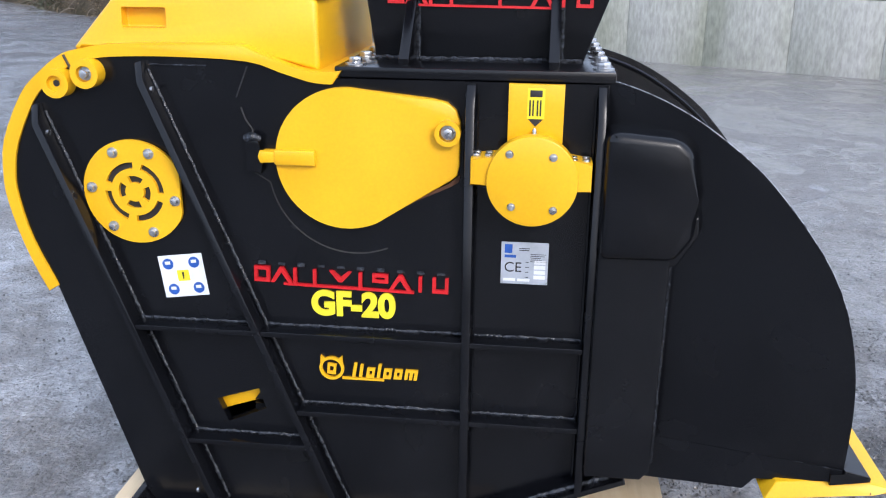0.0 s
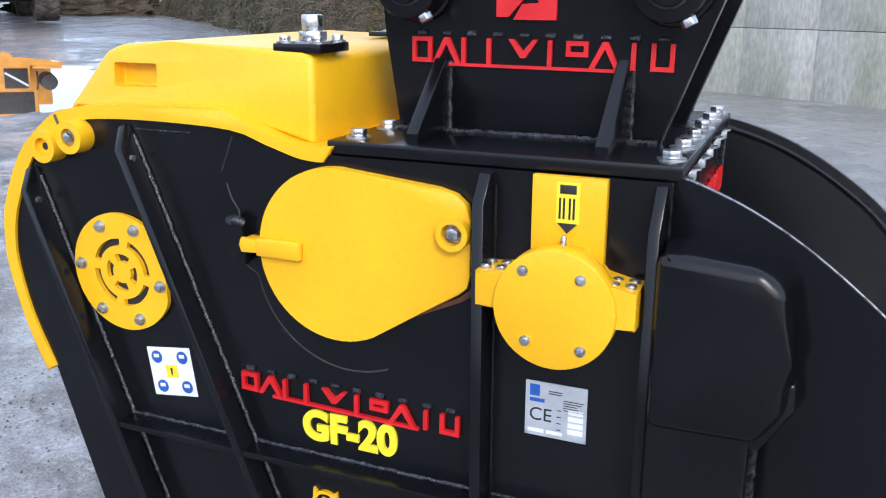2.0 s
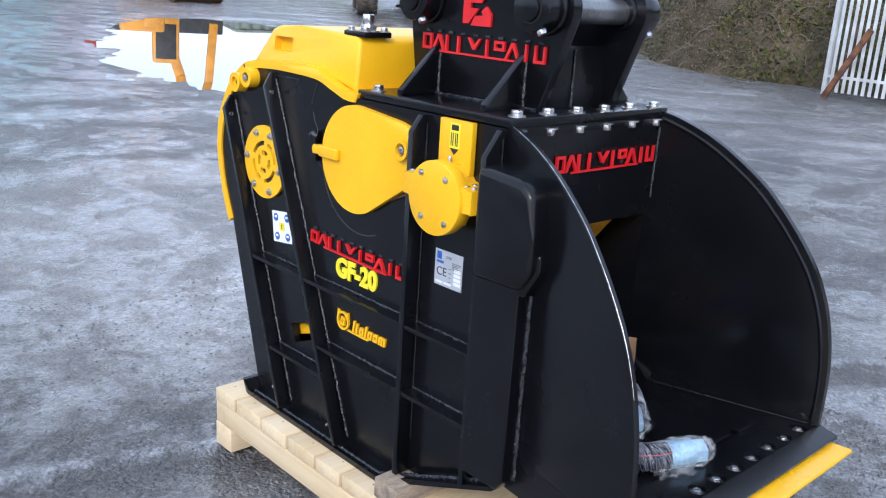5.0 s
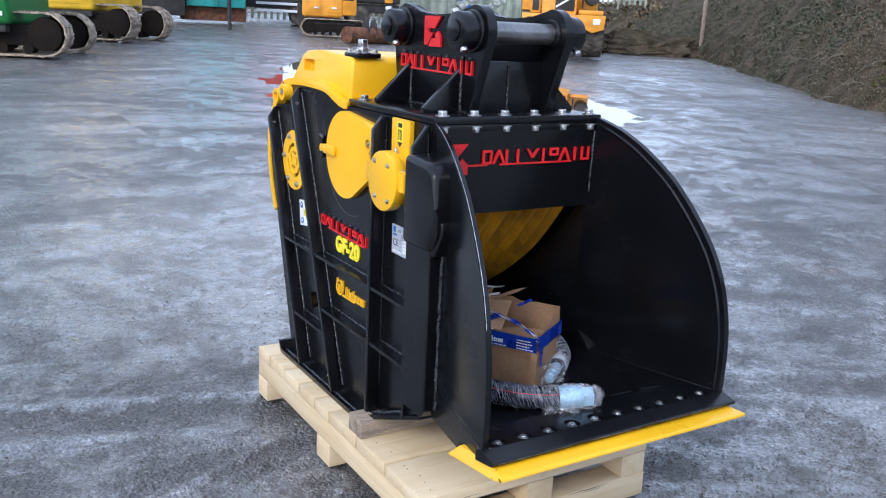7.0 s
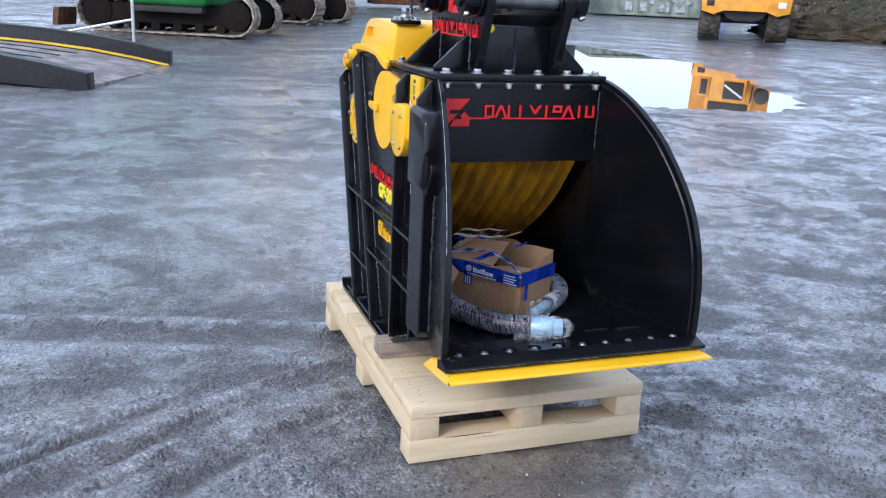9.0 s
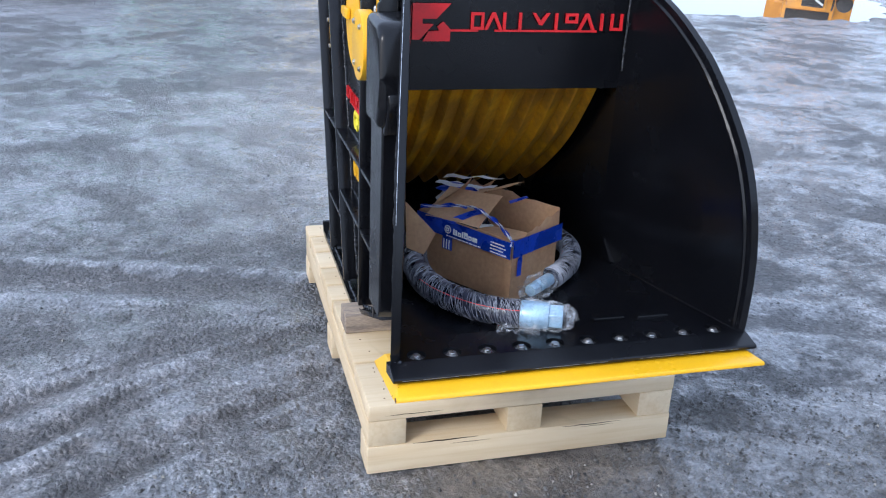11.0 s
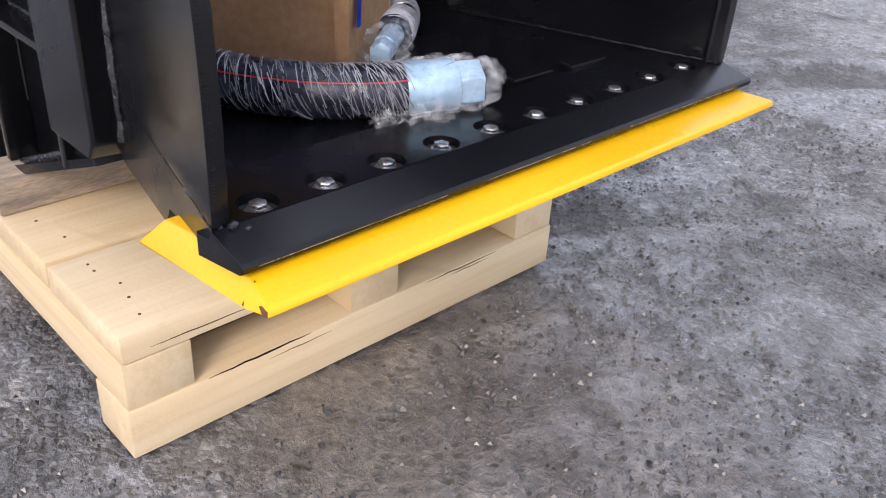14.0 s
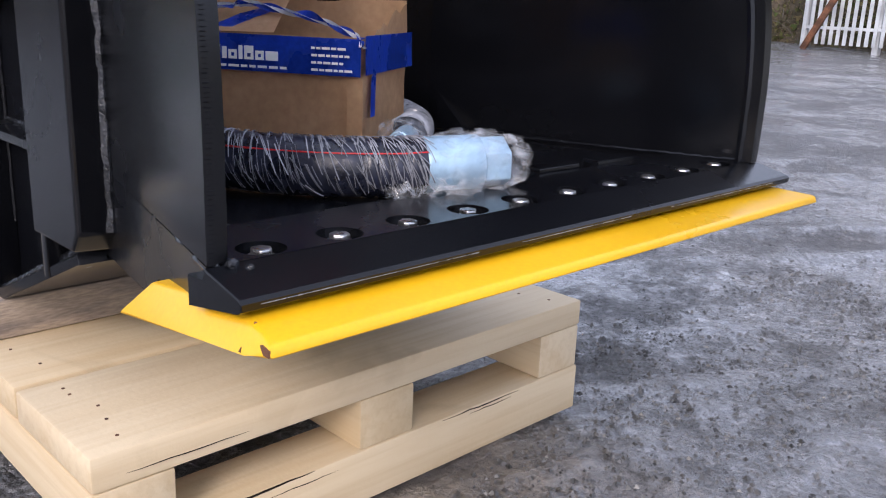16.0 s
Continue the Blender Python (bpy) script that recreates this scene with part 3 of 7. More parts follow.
def basin(x, y, z):
    """Ground height near the tilted pool: its shore lies at the water line and its bed below."""
    inside, d = False, 99.0
    for (ax, ay), (bx, by) in zip(POOL, POOL[1:] + POOL[:1]):
        dx, dy = bx - ax, by - ay
        k = min(1, max(0, ((x - ax) * dx + (y - ay) * dy) / (dx * dx + dy * dy)))
        d = min(d, math.hypot(x - ax - k * dx, y - ay - k * dy))
        if (ay > y) != (by > y) and x < ax + (y - ay) * dx / dy:
            inside = not inside
    d = (-d if inside else d) + 0.35 * noise.noise(Vector((x * 0.9, y * 0.9, 4)))
    w = 1 - min(1, max(0, d / 3.2))
    w = w * w * (3 - 2 * w)
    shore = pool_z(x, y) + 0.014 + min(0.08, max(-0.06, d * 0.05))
    return z + (shore - z) * w


def build_ground():
    """Fine sheet round the pallet, coarse towards the horizon, in one mesh."""
    def steps(lo, hi, more, dense):
        return sorted({*np.round(np.arange(lo, hi + 0.001, 0.025), 4).tolist(), *np.round(np.arange(dense[0], dense[1], 0.0125), 4).tolist(), *np.linspace(-60, lo, 55).tolist(), *np.linspace(hi, 60, 50).tolist(), *more.tolist(), -400, -150, 150, 400})
    xs = steps(-3.6, 2.4, np.concatenate((np.arange(-22, -9.5, 0.2), np.arange(-9.5, -3.6, 0.06))), (0.1, 1.9))
    ys = steps(-2.6, 3.6, np.concatenate((np.arange(3.66, 9, 0.06), np.arange(9, 15, 0.2))), (-0.7, 1.9))
    X, Y = np.meshgrid(xs, ys, indexing="ij")
    rut = relief(X, Y)
    V = []
    for i, x in enumerate(xs):
        for j, y in enumerate(ys):
            n = noise.noise(Vector((x * 0.9, y * 0.9, 3.1))) * 0.006 + noise.noise(Vector((x * 0.2, y * 0.2, 0))) * 0.006
            if -3.7 < x < 2.5 and -2.7 < y < 3.7:
                n += noise.noise(Vector((x * 4.5, y * 3.2, 1.0))) * 0.007 + noise.noise(Vector((x * 12, y * 8, 2.0))) * 0.006 + noise.noise(Vector((x * 24, y * 18, 6.0))) * 0.004
                if -0.1 < x < 2.1 and -0.8 < y < 2.1:
                    k = 0.35 + 0.65 * max(0.0, min(1.0, 0.5 + 1.4 * noise.noise(Vector((x * 1.7, y * 1.7, 9.0)))))
                    n += (noise.noise(Vector((x * 46, y * 38, 7.0))) * 0.0042 + noise.noise(Vector((x * 80, y * 74, 8.0))) * 0.003) * k
            elif -22 < x < 2.5 and -2.7 < y < 15:      # churned, wheel-dragged mud farther out
                u, v = 0.83 * x + 0.56 * y, 0.83 * y - 0.56 * x
                n += (0.5 - abs(noise.noise(Vector((u * 2.6, v * 1.1, 1.7))))) * 0.018 + noise.noise(Vector((u * 6.5, v * 3.0, 4.0))) * 0.010 + noise.noise(Vector((x * 9, y * 9, 5.0))) * 0.005
            z = ground_z(max(x, -70), min(y, 60))
            if -24 < x < -3.5 and 0 < y < 17:
                n += noise.noise(Vector((x * 2.2, y * 2.2, 5.0))) * 0.008
                z = basin(x, y, z)
            V.append((x, y, z + n + float(rut[i, j]) - 0.014))
    n = len(ys)
    F = [(i * n + j, (i + 1) * n + j, (i + 1) * n + j + 1, i * n + j + 1) for i in range(len(xs) - 1) for j in range(n - 1)]
    me = bpy.data.meshes.new("ground")
    me.from_pydata(V, [], F)
    me.shade_smooth()
    me.attributes.new("rut", "FLOAT", "POINT").data.foreach_set("value", (rut / 0.011).ravel())
    me.materials.append(YARD)
    tagged(new("ground", me), "wet grey gritty yard surface with tyre marks", "ground", kind="structure")


def build_grit():
    """Loose stone chips lying on the yard round the pallet."""
    rnd = random.Random(17)
    V, F = [], []
    shape = [(1, 0, 0), (-0.4, 0.9, 0), (-0.7, -0.8, 0), (0.2, 0.1, 1.0), (0.1, -0.9, 0.45)]
    for i in range(90000):
        x, y = (rnd.uniform(-2.2, 2.4), rnd.uniform(-2.0, 3.6)) if i % 2 else (rnd.uniform(0.5, 1.9), rnd.uniform(-0.7, 2.0))
        if -0.66 < x < 0.76 and -0.13 < y < 0.81:
            continue
        if noise.noise(Vector((x * 1.6, y * 1.6, 8))) + 0.6 * noise.noise(Vector((x * 6, y * 6, 3))) < rnd.uniform(-0.9, 0.7):
            continue
        s = 0.0018 + 0.0055 * rnd.random() ** 4
        a = rnd.uniform(0, 6.28)
        c, q = math.cos(a) * s, math.sin(a) * s
        z = ground_z(x, y) - 0.011 + noise.noise(Vector((x * 0.9, y * 0.9, 3.1))) * 0.006
        k = len(V)
        V += [(x + p[0] * c - p[1] * q, y + p[0] * q + p[1] * c, z + p[2] * s * rnd.uniform(0.7, 1.2)) for p in shape]
        F += [(k, k + 4, k + 3), (k, k + 3, k + 1), (k + 1, k + 3, k + 2), (k + 2, k + 3, k + 4)]
    me = bpy.data.meshes.new("grit")
    me.from_pydata(V, [], F)
    me.materials.append(CHIP)
    tagged(new("grit", me), "loose wet stone chips strewn over the yard", "grit", kind="stuff")


build_grit()
build_ground()


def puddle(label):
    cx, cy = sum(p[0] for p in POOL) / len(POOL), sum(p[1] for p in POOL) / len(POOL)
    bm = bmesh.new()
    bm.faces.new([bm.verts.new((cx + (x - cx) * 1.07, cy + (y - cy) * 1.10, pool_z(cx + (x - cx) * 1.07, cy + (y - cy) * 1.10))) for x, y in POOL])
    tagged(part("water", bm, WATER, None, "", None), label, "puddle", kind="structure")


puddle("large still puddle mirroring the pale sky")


# ---- crusher bucket on its pallet ----
bucket = thing("crusher_bucket", "black and yellow crusher bucket with red lettering standing on a pallet", "crusher bucket", (0.1, 0.313, 0.203))
MID = 0.313          # the bucket is built round the plane y = MID
RIM_OUT = [(-0.704, 0.752), (-0.745, 0.86), (-0.769, 0.96), (-0.771, 1.02), (-0.758, 1.096), (-0.707, 1.193), (-0.661, 1.24), (-0.606, 1.279), (-0.555, 1.293), (-0.501, 1.301), (-0.376, 1.305), (-0.236, 1.306), (-0.19, 1.29), (-0.111, 1.262), (-0.06, 1.255), (-0.02, 1.258)]
RIM_IN = [(-0.679, 0.767), (-0.723, 0.873), (-0.743, 0.965), (-0.744, 1.02), (-0.728, 1.088), (-0.68, 1.18), (-0.64, 1.222), (-0.595, 1.253), (-0.55, 1.268), (-0.498, 1.276), (-0.367, 1.279), (-0.215, 1.273), (-0.146, 1.253), (-0.089, 1.236), (-0.06, 1.232), (-0.038, 1.231)]
RIM_OUT = [tuple(p) for p in spline(RIM_OUT, 3)]
RIM_IN = [tuple(p) for p in spline(RIM_IN, 3)]
SIDE = [(-0.50, 0.212), (0.17, 0.212), (0.58, 0.385), (0.58, 0.50), (0.51, 0.56), (0.51, 1.243), (-0.03, 1.243)] + [(x - 0.006, z + 0.006) for x, z in reversed(RIM_IN)] + [(-0.525, 0.25)]
WINDOW = [(-0.331, 0.506), (-0.231, 0.538), (-0.216, 0.488), (-0.308, 0.448)]
part("side_plate", prism(SIDE, 0.0, 0.022, holes=[WINDOW]), BLACK, bucket, "black side plate with a slanted window cut in it")
part("side_plate", prism(SIDE, 0.604, 0.626), BLACK, bucket)
part("lever", prism([(-0.37, 0.447), (-0.17, 0.516), (-0.17, 0.60), (-0.37, 0.56)], 0.034, 0.06, bev=0.005), YELLOW, bucket, "yellow lever inside the window")
part("rear_plate", prism([(-0.505, 0.22), (-0.69, 0.757), (-0.672, 0.762), (-0.487, 0.225)], 0.022, 0.604), BLACK, bucket)
part("base_plate", prism([(-0.505, 0.203), (0.172, 0.203), (0.60, 0.384), (0.594, 0.398), (0.168, 0.218), (-0.51, 0.218), (-0.53, 0.25), (-0.545, 0.25), (-0.522, 0.206)], -0.048, 0.674, bev=0.003), BLACK, bucket, "folded base plate")
part("chamber_floor", prism([(-0.25, 0.024), (0.5, 0.012), (0.935, -0.07), (0.935, 0.696), (0.5, 0.614), (-0.25, 0.602)], 0.468, 0.487, axis="z"), BLACK, bucket)
part("chamber_back", prism([(-0.25, 0.497), (-0.23, 0.497), (0.30, 1.21), (0.28, 1.21)], 0.024, 0.602), BLACK, bucket)
part("top_plate", box((-0.05, 0.004, 1.221), (0.512, 0.622, 1.2425), 0.002), BLACK, bucket)


# ribs and their welds
def rib(p, q, width, out=0.046, w=0.014, name="rib", cut=(0, 0), side=-1):
    """A flat bar on edge on the side plate from p to q in (x, z); cut chamfers its outer corners."""
    (x0, z0), (x1, z1) = p, q
    d = Vector((x1 - x0, z1 - z0))
    L = d.length
    a = math.atan2(d.y, d.x)
    poly = [(0, 0), (L, 0), (L, out - cut[1]), (L - cut[1] * 1.3, out), (cut[0] * 1.3, out), (0, out - cut[0])]
    poly = [p2 for i, p2 in enumerate(poly) if p2 != poly[i - 1]]
    bm = prism(poly, -w / 2, w / 2, bev=0.0018)
    c, s = math.cos(a), math.sin(a)
    for v in bm.verts:
        u, t, o = v.co.x, v.co.y, v.co.z
        v.co = Vector((x0 + c * u - s * t, -o, z0 + s * u + c * t))
    part(name, bm, BLACK, bucket)


def ribs():
    VX = 0.243
    A0, A1 = (-0.672, 1.175), (-0.330, 0.225)
    B0, B1 = (-0.437, 1.268), (-0.032, 0.225)
    rib(A0, A1, 0, 0.046, 0.016, cut=(0.03, 0))
    rib(B0, B1, 0, 0.046, 0.016, cut=(0.03, 0))
    rib((VX, 1.238), (VX, 0.245), 0, 0.046, 0.018, cut=(0.03, 0))
    rib((0.498, 1.238), (0.498, 0.345), 0, 0.05, 0.016, cut=(0.045, 0))

    def on(p, q, z):
        t = (z - p[1]) / (q[1] - p[1])
        return p[0] + (q[0] - p[0]) * t
    k = 0
    for z, stops in ((0.693, (on(A0, A1, 0.693), on(B0, B1, 0.693), VX, 0.498)), (0.505, (on(B0, B1, 0.505), VX, 0.498)), (0.416, (on(A0, A1, 0.416), on(B0, B1, 0.416)))):
        for x0, x1 in zip(stops, stops[1:]):
            rib((x0 + 0.009, z), (x1 - 0.009, z), 0, 0.044, 0.012)
            part("weld_bead", weld((x0 + 0.015, -0.002, z + 0.008), (x1 - 0.012, -0.002, z + 0.008), seed=k), WELD, bucket)
            k += 1
    for (x0, z0), (x1, z1), s in ((A0, A1, 0.0105), (B0, B1, 0.0105)):
        part("weld_bead", weld((x0 + s + 0.004, -0.002, z0 - 0.015), (x1 + s, -0.002, z1 + 0.02), seed=k), WELD, bucket)
        k += 1
    for x in (VX, 0.498):
        part("weld_bead", weld((x - 0.0115, -0.002, 1.22), (x - 0.0115, -0.002, 0.3 if x < 0.4 else 0.36), 0.0035, seed=k), BLACK, bucket)
        part("weld_bead", weld((x + 0.0115, -0.002, 1.22), (x + 0.0115, -0.002, 0.36), 0.0035, seed=k + 1), BLACK, bucket)
        k += 2
    # bright steel discs stand for holes with light passing through the ribs
    for x, z in ((-0.385, 0.275), (-0.09, 0.262), (0.246, 0.285), (0.503, 0.41), (-0.672 + 0.03, 1.12), (-0.437 + 0.03, 1.215)):
        part("plug", cyl((x - 0.002, -0.028, z), (x + 0.003, -0.028, z), 0.006, seg=12), STEEL, bucket)
    part("weld_bead", weld((-0.49, -0.03, 0.222), (0.17, -0.03, 0.222), 0.005, 90), WELD, bucket)
    part("weld_bead", weld((0.175, -0.03, 0.226), (0.585, -0.03, 0.40), 0.006, 91), WELD, bucket)
    part("weld_bead", weld((-0.42, -0.001, 1.262), (-0.30, -0.001, 1.262), 0.002, 92), WELD, bucket)


ribs()


# yellow back cover: rim that runs round the back and over the top, then the raised motor cover
part("back_cover", prism(RIM_OUT + list(reversed(RIM_IN)), -0.006, 0.632, bev=0.004), YELLOW, bucket, "yellow cover wrapped round the back edge")
HUMP = [(-0.60, 1.285), (-0.505, 1.392), (-0.47, 1.405), (-0.36, 1.411), (-0.095, 1.403), (-0.075, 1.39), (-0.07, 1.25), (-0.19, 1.285), (-0.24, 1.296)]


def motor_cover():
    bm = prism(HUMP, 0.022, 0.604)
    for v in bm.verts:
        k = max(0, (v.co.z - 1.25) / 0.16)
        v.co.y += (0.016 if v.co.y < MID else -0.016) * k
    bmesh.ops.bevel(bm, geom=[e for e in bm.edges], offset=0.011, segments=3, affect="EDGES", profile=0.5)
    ob = part("motor_cover", bm, YELLOW, bucket, "raised yellow motor cover with a recessed grip")
    carve(ob, (-0.485, 0.0, 1.332), (-0.390, 0.058, 1.373))
    return ob


hump = motor_cover()
part("port_pad", box((-0.152, 0.04, 1.398), (-0.062, 0.135, 1.413), 0.002), BLACK, hump, "black rubber pad on the cover")
part("port", hex_bolt((-0.102, 0.085, 1.413), (0, 0, 1), 0.024, 0.016), STEEL, hump, "zinc hydraulic port")
part("port_cap", hex_bolt((-0.102, 0.085, 1.432), (0, 0, 1), 0.0185, 0.026, False), STEEL, hump)
for px, py in ((-0.138, 0.055), (-0.076, 0.055), (-0.138, 0.12), (-0.076, 0.12)):
    part("port_bolt", hex_bolt((px, py, 1.413), (0, 0, 1), 0.010, 0.009), STEEL, hump)
part("port_pad", box((-0.165, 0.40, 1.409), (-0.035, 0.52, 1.418), 0.002), BLACK, hump)
for px in (-0.13, -0.07):
    part("port_bolt", hex_bolt((px, 0.43, 1.418), (0, 0, 1), 0.010, 0.009), STEEL, hump)

# bosses that hold the back cover
for x, z, pin in ((-0.612, 1.222, False), (-0.546, 1.243, True)):
    ringed = prism(arc(x, z, 0.030, 0, 360, 28)[:-1], 0.0, -0.034, holes=[arc(x, z, 0.0165, 0, 360, 28)[:-1]])
    b = part("boss", ringed, YELLOW, bucket)
    part("boss_floor", cyl((x, 0.0, z), (x, -0.024, z), 0.0165, seg=28), YELLOW, b)
    if pin:
        part("bolt", hex_bolt((x, -0.024, z), (0, -1, 0), 0.0095, 0.011), STEEL, b)
    else:
        # hole drawn as a flat dark disc, its shade put into the colour
        part("hole", cyl((x, -0.0242, z), (x, -0.0248, z), 0.007, seg=16), INK, b)
part("seam", tube([(-0.60, -0.0065, 1.278), (-0.585, -0.0065, 1.245), (-0.572, -0.002, 1.218)], 0.003, 6), INK, bucket)


# vent cover
def vent(cx, cz, r):
    # dark disc behind the slots, standing in for the shaded space there
    ob = part("vent_backing", cyl((cx, 0.0, cz), (cx, -0.003, cz), r * 0.9, seg=48), INK, bucket)
    bm = bmesh.new()
    y0, y1 = -0.003, -0.012

    def ring(r0, r1, a0, a1, n):
        prism(arc(cx, cz, r1, a0, a1, n) + list(reversed(arc(cx, cz, r0, a0, a1, n))), y0, y1, bm)
    n = 48
    outer = arc(cx, cz, r, 0, 360, n)[:-1]
    outer = [(min(x, cx + r * 0.90), z) for x, z in outer]
    prism(outer, y0, y1, bm, holes=[arc(cx, cz, r * 0.575, 0, 360, n)[:-1]])
    for k in range(4):
        a = 80 + 90 * k
        ring(r * 0.455, r * 0.577, a - 9, a + 9, 3)
        ring(r * 0.18, r * 0.32, a + 32, a + 64, 3)
    prism(arc(cx, cz, r * 0.457, 0, 360, 32)[:-1], y0, y1, bm, holes=[arc(cx, cz, r * 0.315, 0, 360, 32)[:-1]])
    prism(arc(cx, cz, r * 0.185, 0, 360, 24)[:-1], y0, y1, bm)
    c = part("vent_cover", bm, YELLOW, bucket, "round yellow vent cover with curved slots")
    for k, a in enumerate((65, 115, 175, 235, 292, 350)):
        q = 0.83 if a != 350 else 0.80
        part("bolt", hex_bolt((cx + r * q * math.cos(radians(a)), -0.012, cz + r * q * math.sin(radians(a))), (0, -1, 0), 0.0078, 0.008), STEEL, c)


vent(-0.474, 0.993, 0.113)


# inspection door
def door():
    left = arc(-0.012, 1.081, 0.146, 80, 297, 36)
    poly = left + [(0.205, 1.045), (0.217, 1.056), (0.222, 1.075), (0.222, 1.165), (0.214, 1.188), (0.196, 1.203), (0.17, 1.209)]
    d = part("inspection_door", prism(poly, -0.001, -0.02, bev=0.003), YELLOW, bucket, "teardrop yellow inspection door")
    part("handle", box((-0.158, -0.034, 1.068), (-0.072, -0.0205, 1.100), 0.004), YELLOW, d)
    part("handle_tip", prism([(-0.188, 1.071), (-0.157, 1.073), (-0.157, 1.095), (-0.188, 1.097), (-0.193, 1.084)], -0.020, -0.032, bev=0.003), YELLOW, d)
    part("handle_root", box((-0.186, -0.024, 1.074), (-0.135, -0.001, 1.096), 0.003), YELLOW, d)
    b = part("boss", prism(arc(0.199, 1.145, 0.026, 0, 360, 28)[:-1], -0.02, -0.04, holes=[arc(0.199, 1.145, 0.017, 0, 360, 28)[:-1]]), YELLOW, d)
    part("bolt", hex_bolt((0.199, -0.021, 1.145), (0, -1, 0), 0.0105, 0.014), STEEL, b)
    # brown sliver stands for the edge of the opening under the door
    part("door_pad", prism([(0.075, 0.970), (0.205, 1.030), (0.220, 1.040), (0.223, 1.056), (0.20, 1.036), (0.08, 0.978)], -0.001, -0.007), RUST, d, "brown edge of the opening below the door")
    part("latch", prism([(-0.222, 1.05), (-0.19, 1.046), (-0.186, 1.07), (-0.194, 1.1), (-0.19, 1.118), (-0.222, 1.122)], -0.001, -0.02, bev=0.004), BLACK, bucket)
    part("latch_weld", tube([(-0.22, -0.014, 1.118), (-0.204, -0.02, 1.124), (-0.19, -0.014, 1.118)], 0.008, 8, wob=0.2, rnd=random.Random(2)), WELD, bucket)
    part("seam", tube([(x, 0.0011, z) for x, z in [(-0.232, 1.18), (-0.224, 1.155), (-0.21, 1.135)] + [(-0.212, 1.045)] + arc(0.0, 1.055, 0.180, 190, 293, 24)], 0.0022, 6), DARK, bucket)
    part("seam", tube([(-0.214, -0.0005, 1.262), (-0.24, -0.0005, 1.2)], 0.0016, 6), INK, bucket)


door()


# bearing housing with its round cap and strap
def bearing():
    cx, cz = 0.369, 1.062
    part("strap", prism([(0.316, 1.12), (0.425, 1.12), (0.425, 1.243), (0.316, 1.243)], -0.001, -0.018, bev=0.002), YELLOW, bucket)
    body = [(0.2475, 1.050), (0.2475, 1.104), (0.305, 1.106), (0.33, 1.132), (0.345, 1.143), (0.40, 1.143), (0.412, 1.132), (0.43, 1.106), (0.484, 1.10), (0.484, 1.043), (0.43, 1.045), (0.41, 0.995), (0.33, 0.995), (0.31, 1.052)]
    h = part("bearing_housing", prism(body, -0.001, -0.066, bev=0.003), YELLOW, bucket, "yellow bearing housing with a round cap")
    part("cap", cyl((cx, -0.04, cz), (cx, -0.076, cz), 0.0895, seg=56, bev=0.003), YELLOW, h)
    for x, z in ((0.324, 1.117), (0.408, 1.113), (0.33, 1.012), (0.412, 1.008)):
        part("bolt", hex_bolt((x, -0.076, z), (0, -1, 0), 0.0054, 0.003, True, True), STEEL, h)
    for x in (0.258, 0.282, 0.448, 0.472):
        for y in (-0.02, -0.046):
            part("bolt", hex_bolt((x, y, 1.104 if x < 0.4 else 1.099), (0, 0, 1), 0.008, 0.006, False, True), STEEL, h)
    g = part("grease_nipple", cyl((cx, -0.03, 1.143), (cx, -0.03, 1.155), 0.006, 0.004, 12), STEEL, h)
    part("nipple_head", cyl((cx, -0.03, 1.155), (cx, -0.03, 1.161), 0.005, 0.002, 12), STEEL, g)
    # lubrication sticker: an ink frame, lines of small print and an arrow
    s = part("sticker", box((0.353, -0.0187, 1.176), (0.387, -0.0182, 1.236), 0), LEMON, h, "yellow lubrication sticker with small print")
    part("print", box((0.358, -0.0192, 1.219), (0.382, -0.0188, 1.232), 0.0003), INK, s)
    for k in range(2):
        for j in range(2):
            x = 0.357 + 0.0145 * k
            part("print", box((x + 0.006 * j, -0.0192, 1.182), (x + 0.006 * j + 0.003, -0.0188, 1.213), 0), INK, s)
    part("arrow", prism([(0.355, 1.176), (0.385, 1.176), (0.37, 1.161)], -0.0182, -0.0192), INK, s)


bearing()


# signs
def safety_sign():
    m = Matrix.Translation((-0.386, 0, 0.8045)) @ Matrix.Rotation(radians(-7.2), 4, "Y")
    s = part("safety_sign", box((-0.0505, -0.0016, -0.0485), (0.0505, -0.0006, 0.0485), 0, m=m), WHITE, bucket, "white safety sign with blue round symbols")
    for x, z in ((-0.03, 0.029), (0.03, 0.029), (-0.028, -0.03), (0.03, -0.03)):
        a, b = m @ Vector((x, -0.0016, z)), m @ Vector((x, -0.0024, z))
        part("symbol", cyl(a, b, 0.0125, seg=24), BLUE, s)
        part("pictogram", box((x - 0.006, -0.003, z - 0.001), (x + 0.006, -0.0025, z + 0.006), 0, m=m), WHITE, s)
    part("warning", box((-0.013, -0.0024, -0.012), (0.014, -0.0017, 0.013), 0, m=m), LEMON, s)
    part("pictogram", prism([(-0.001, -0.007), (0.001, -0.007), (0.003, 0.008), (-0.002, 0.008)], -0.003, -0.0026), INK, s).matrix_basis = m


safety_sign()


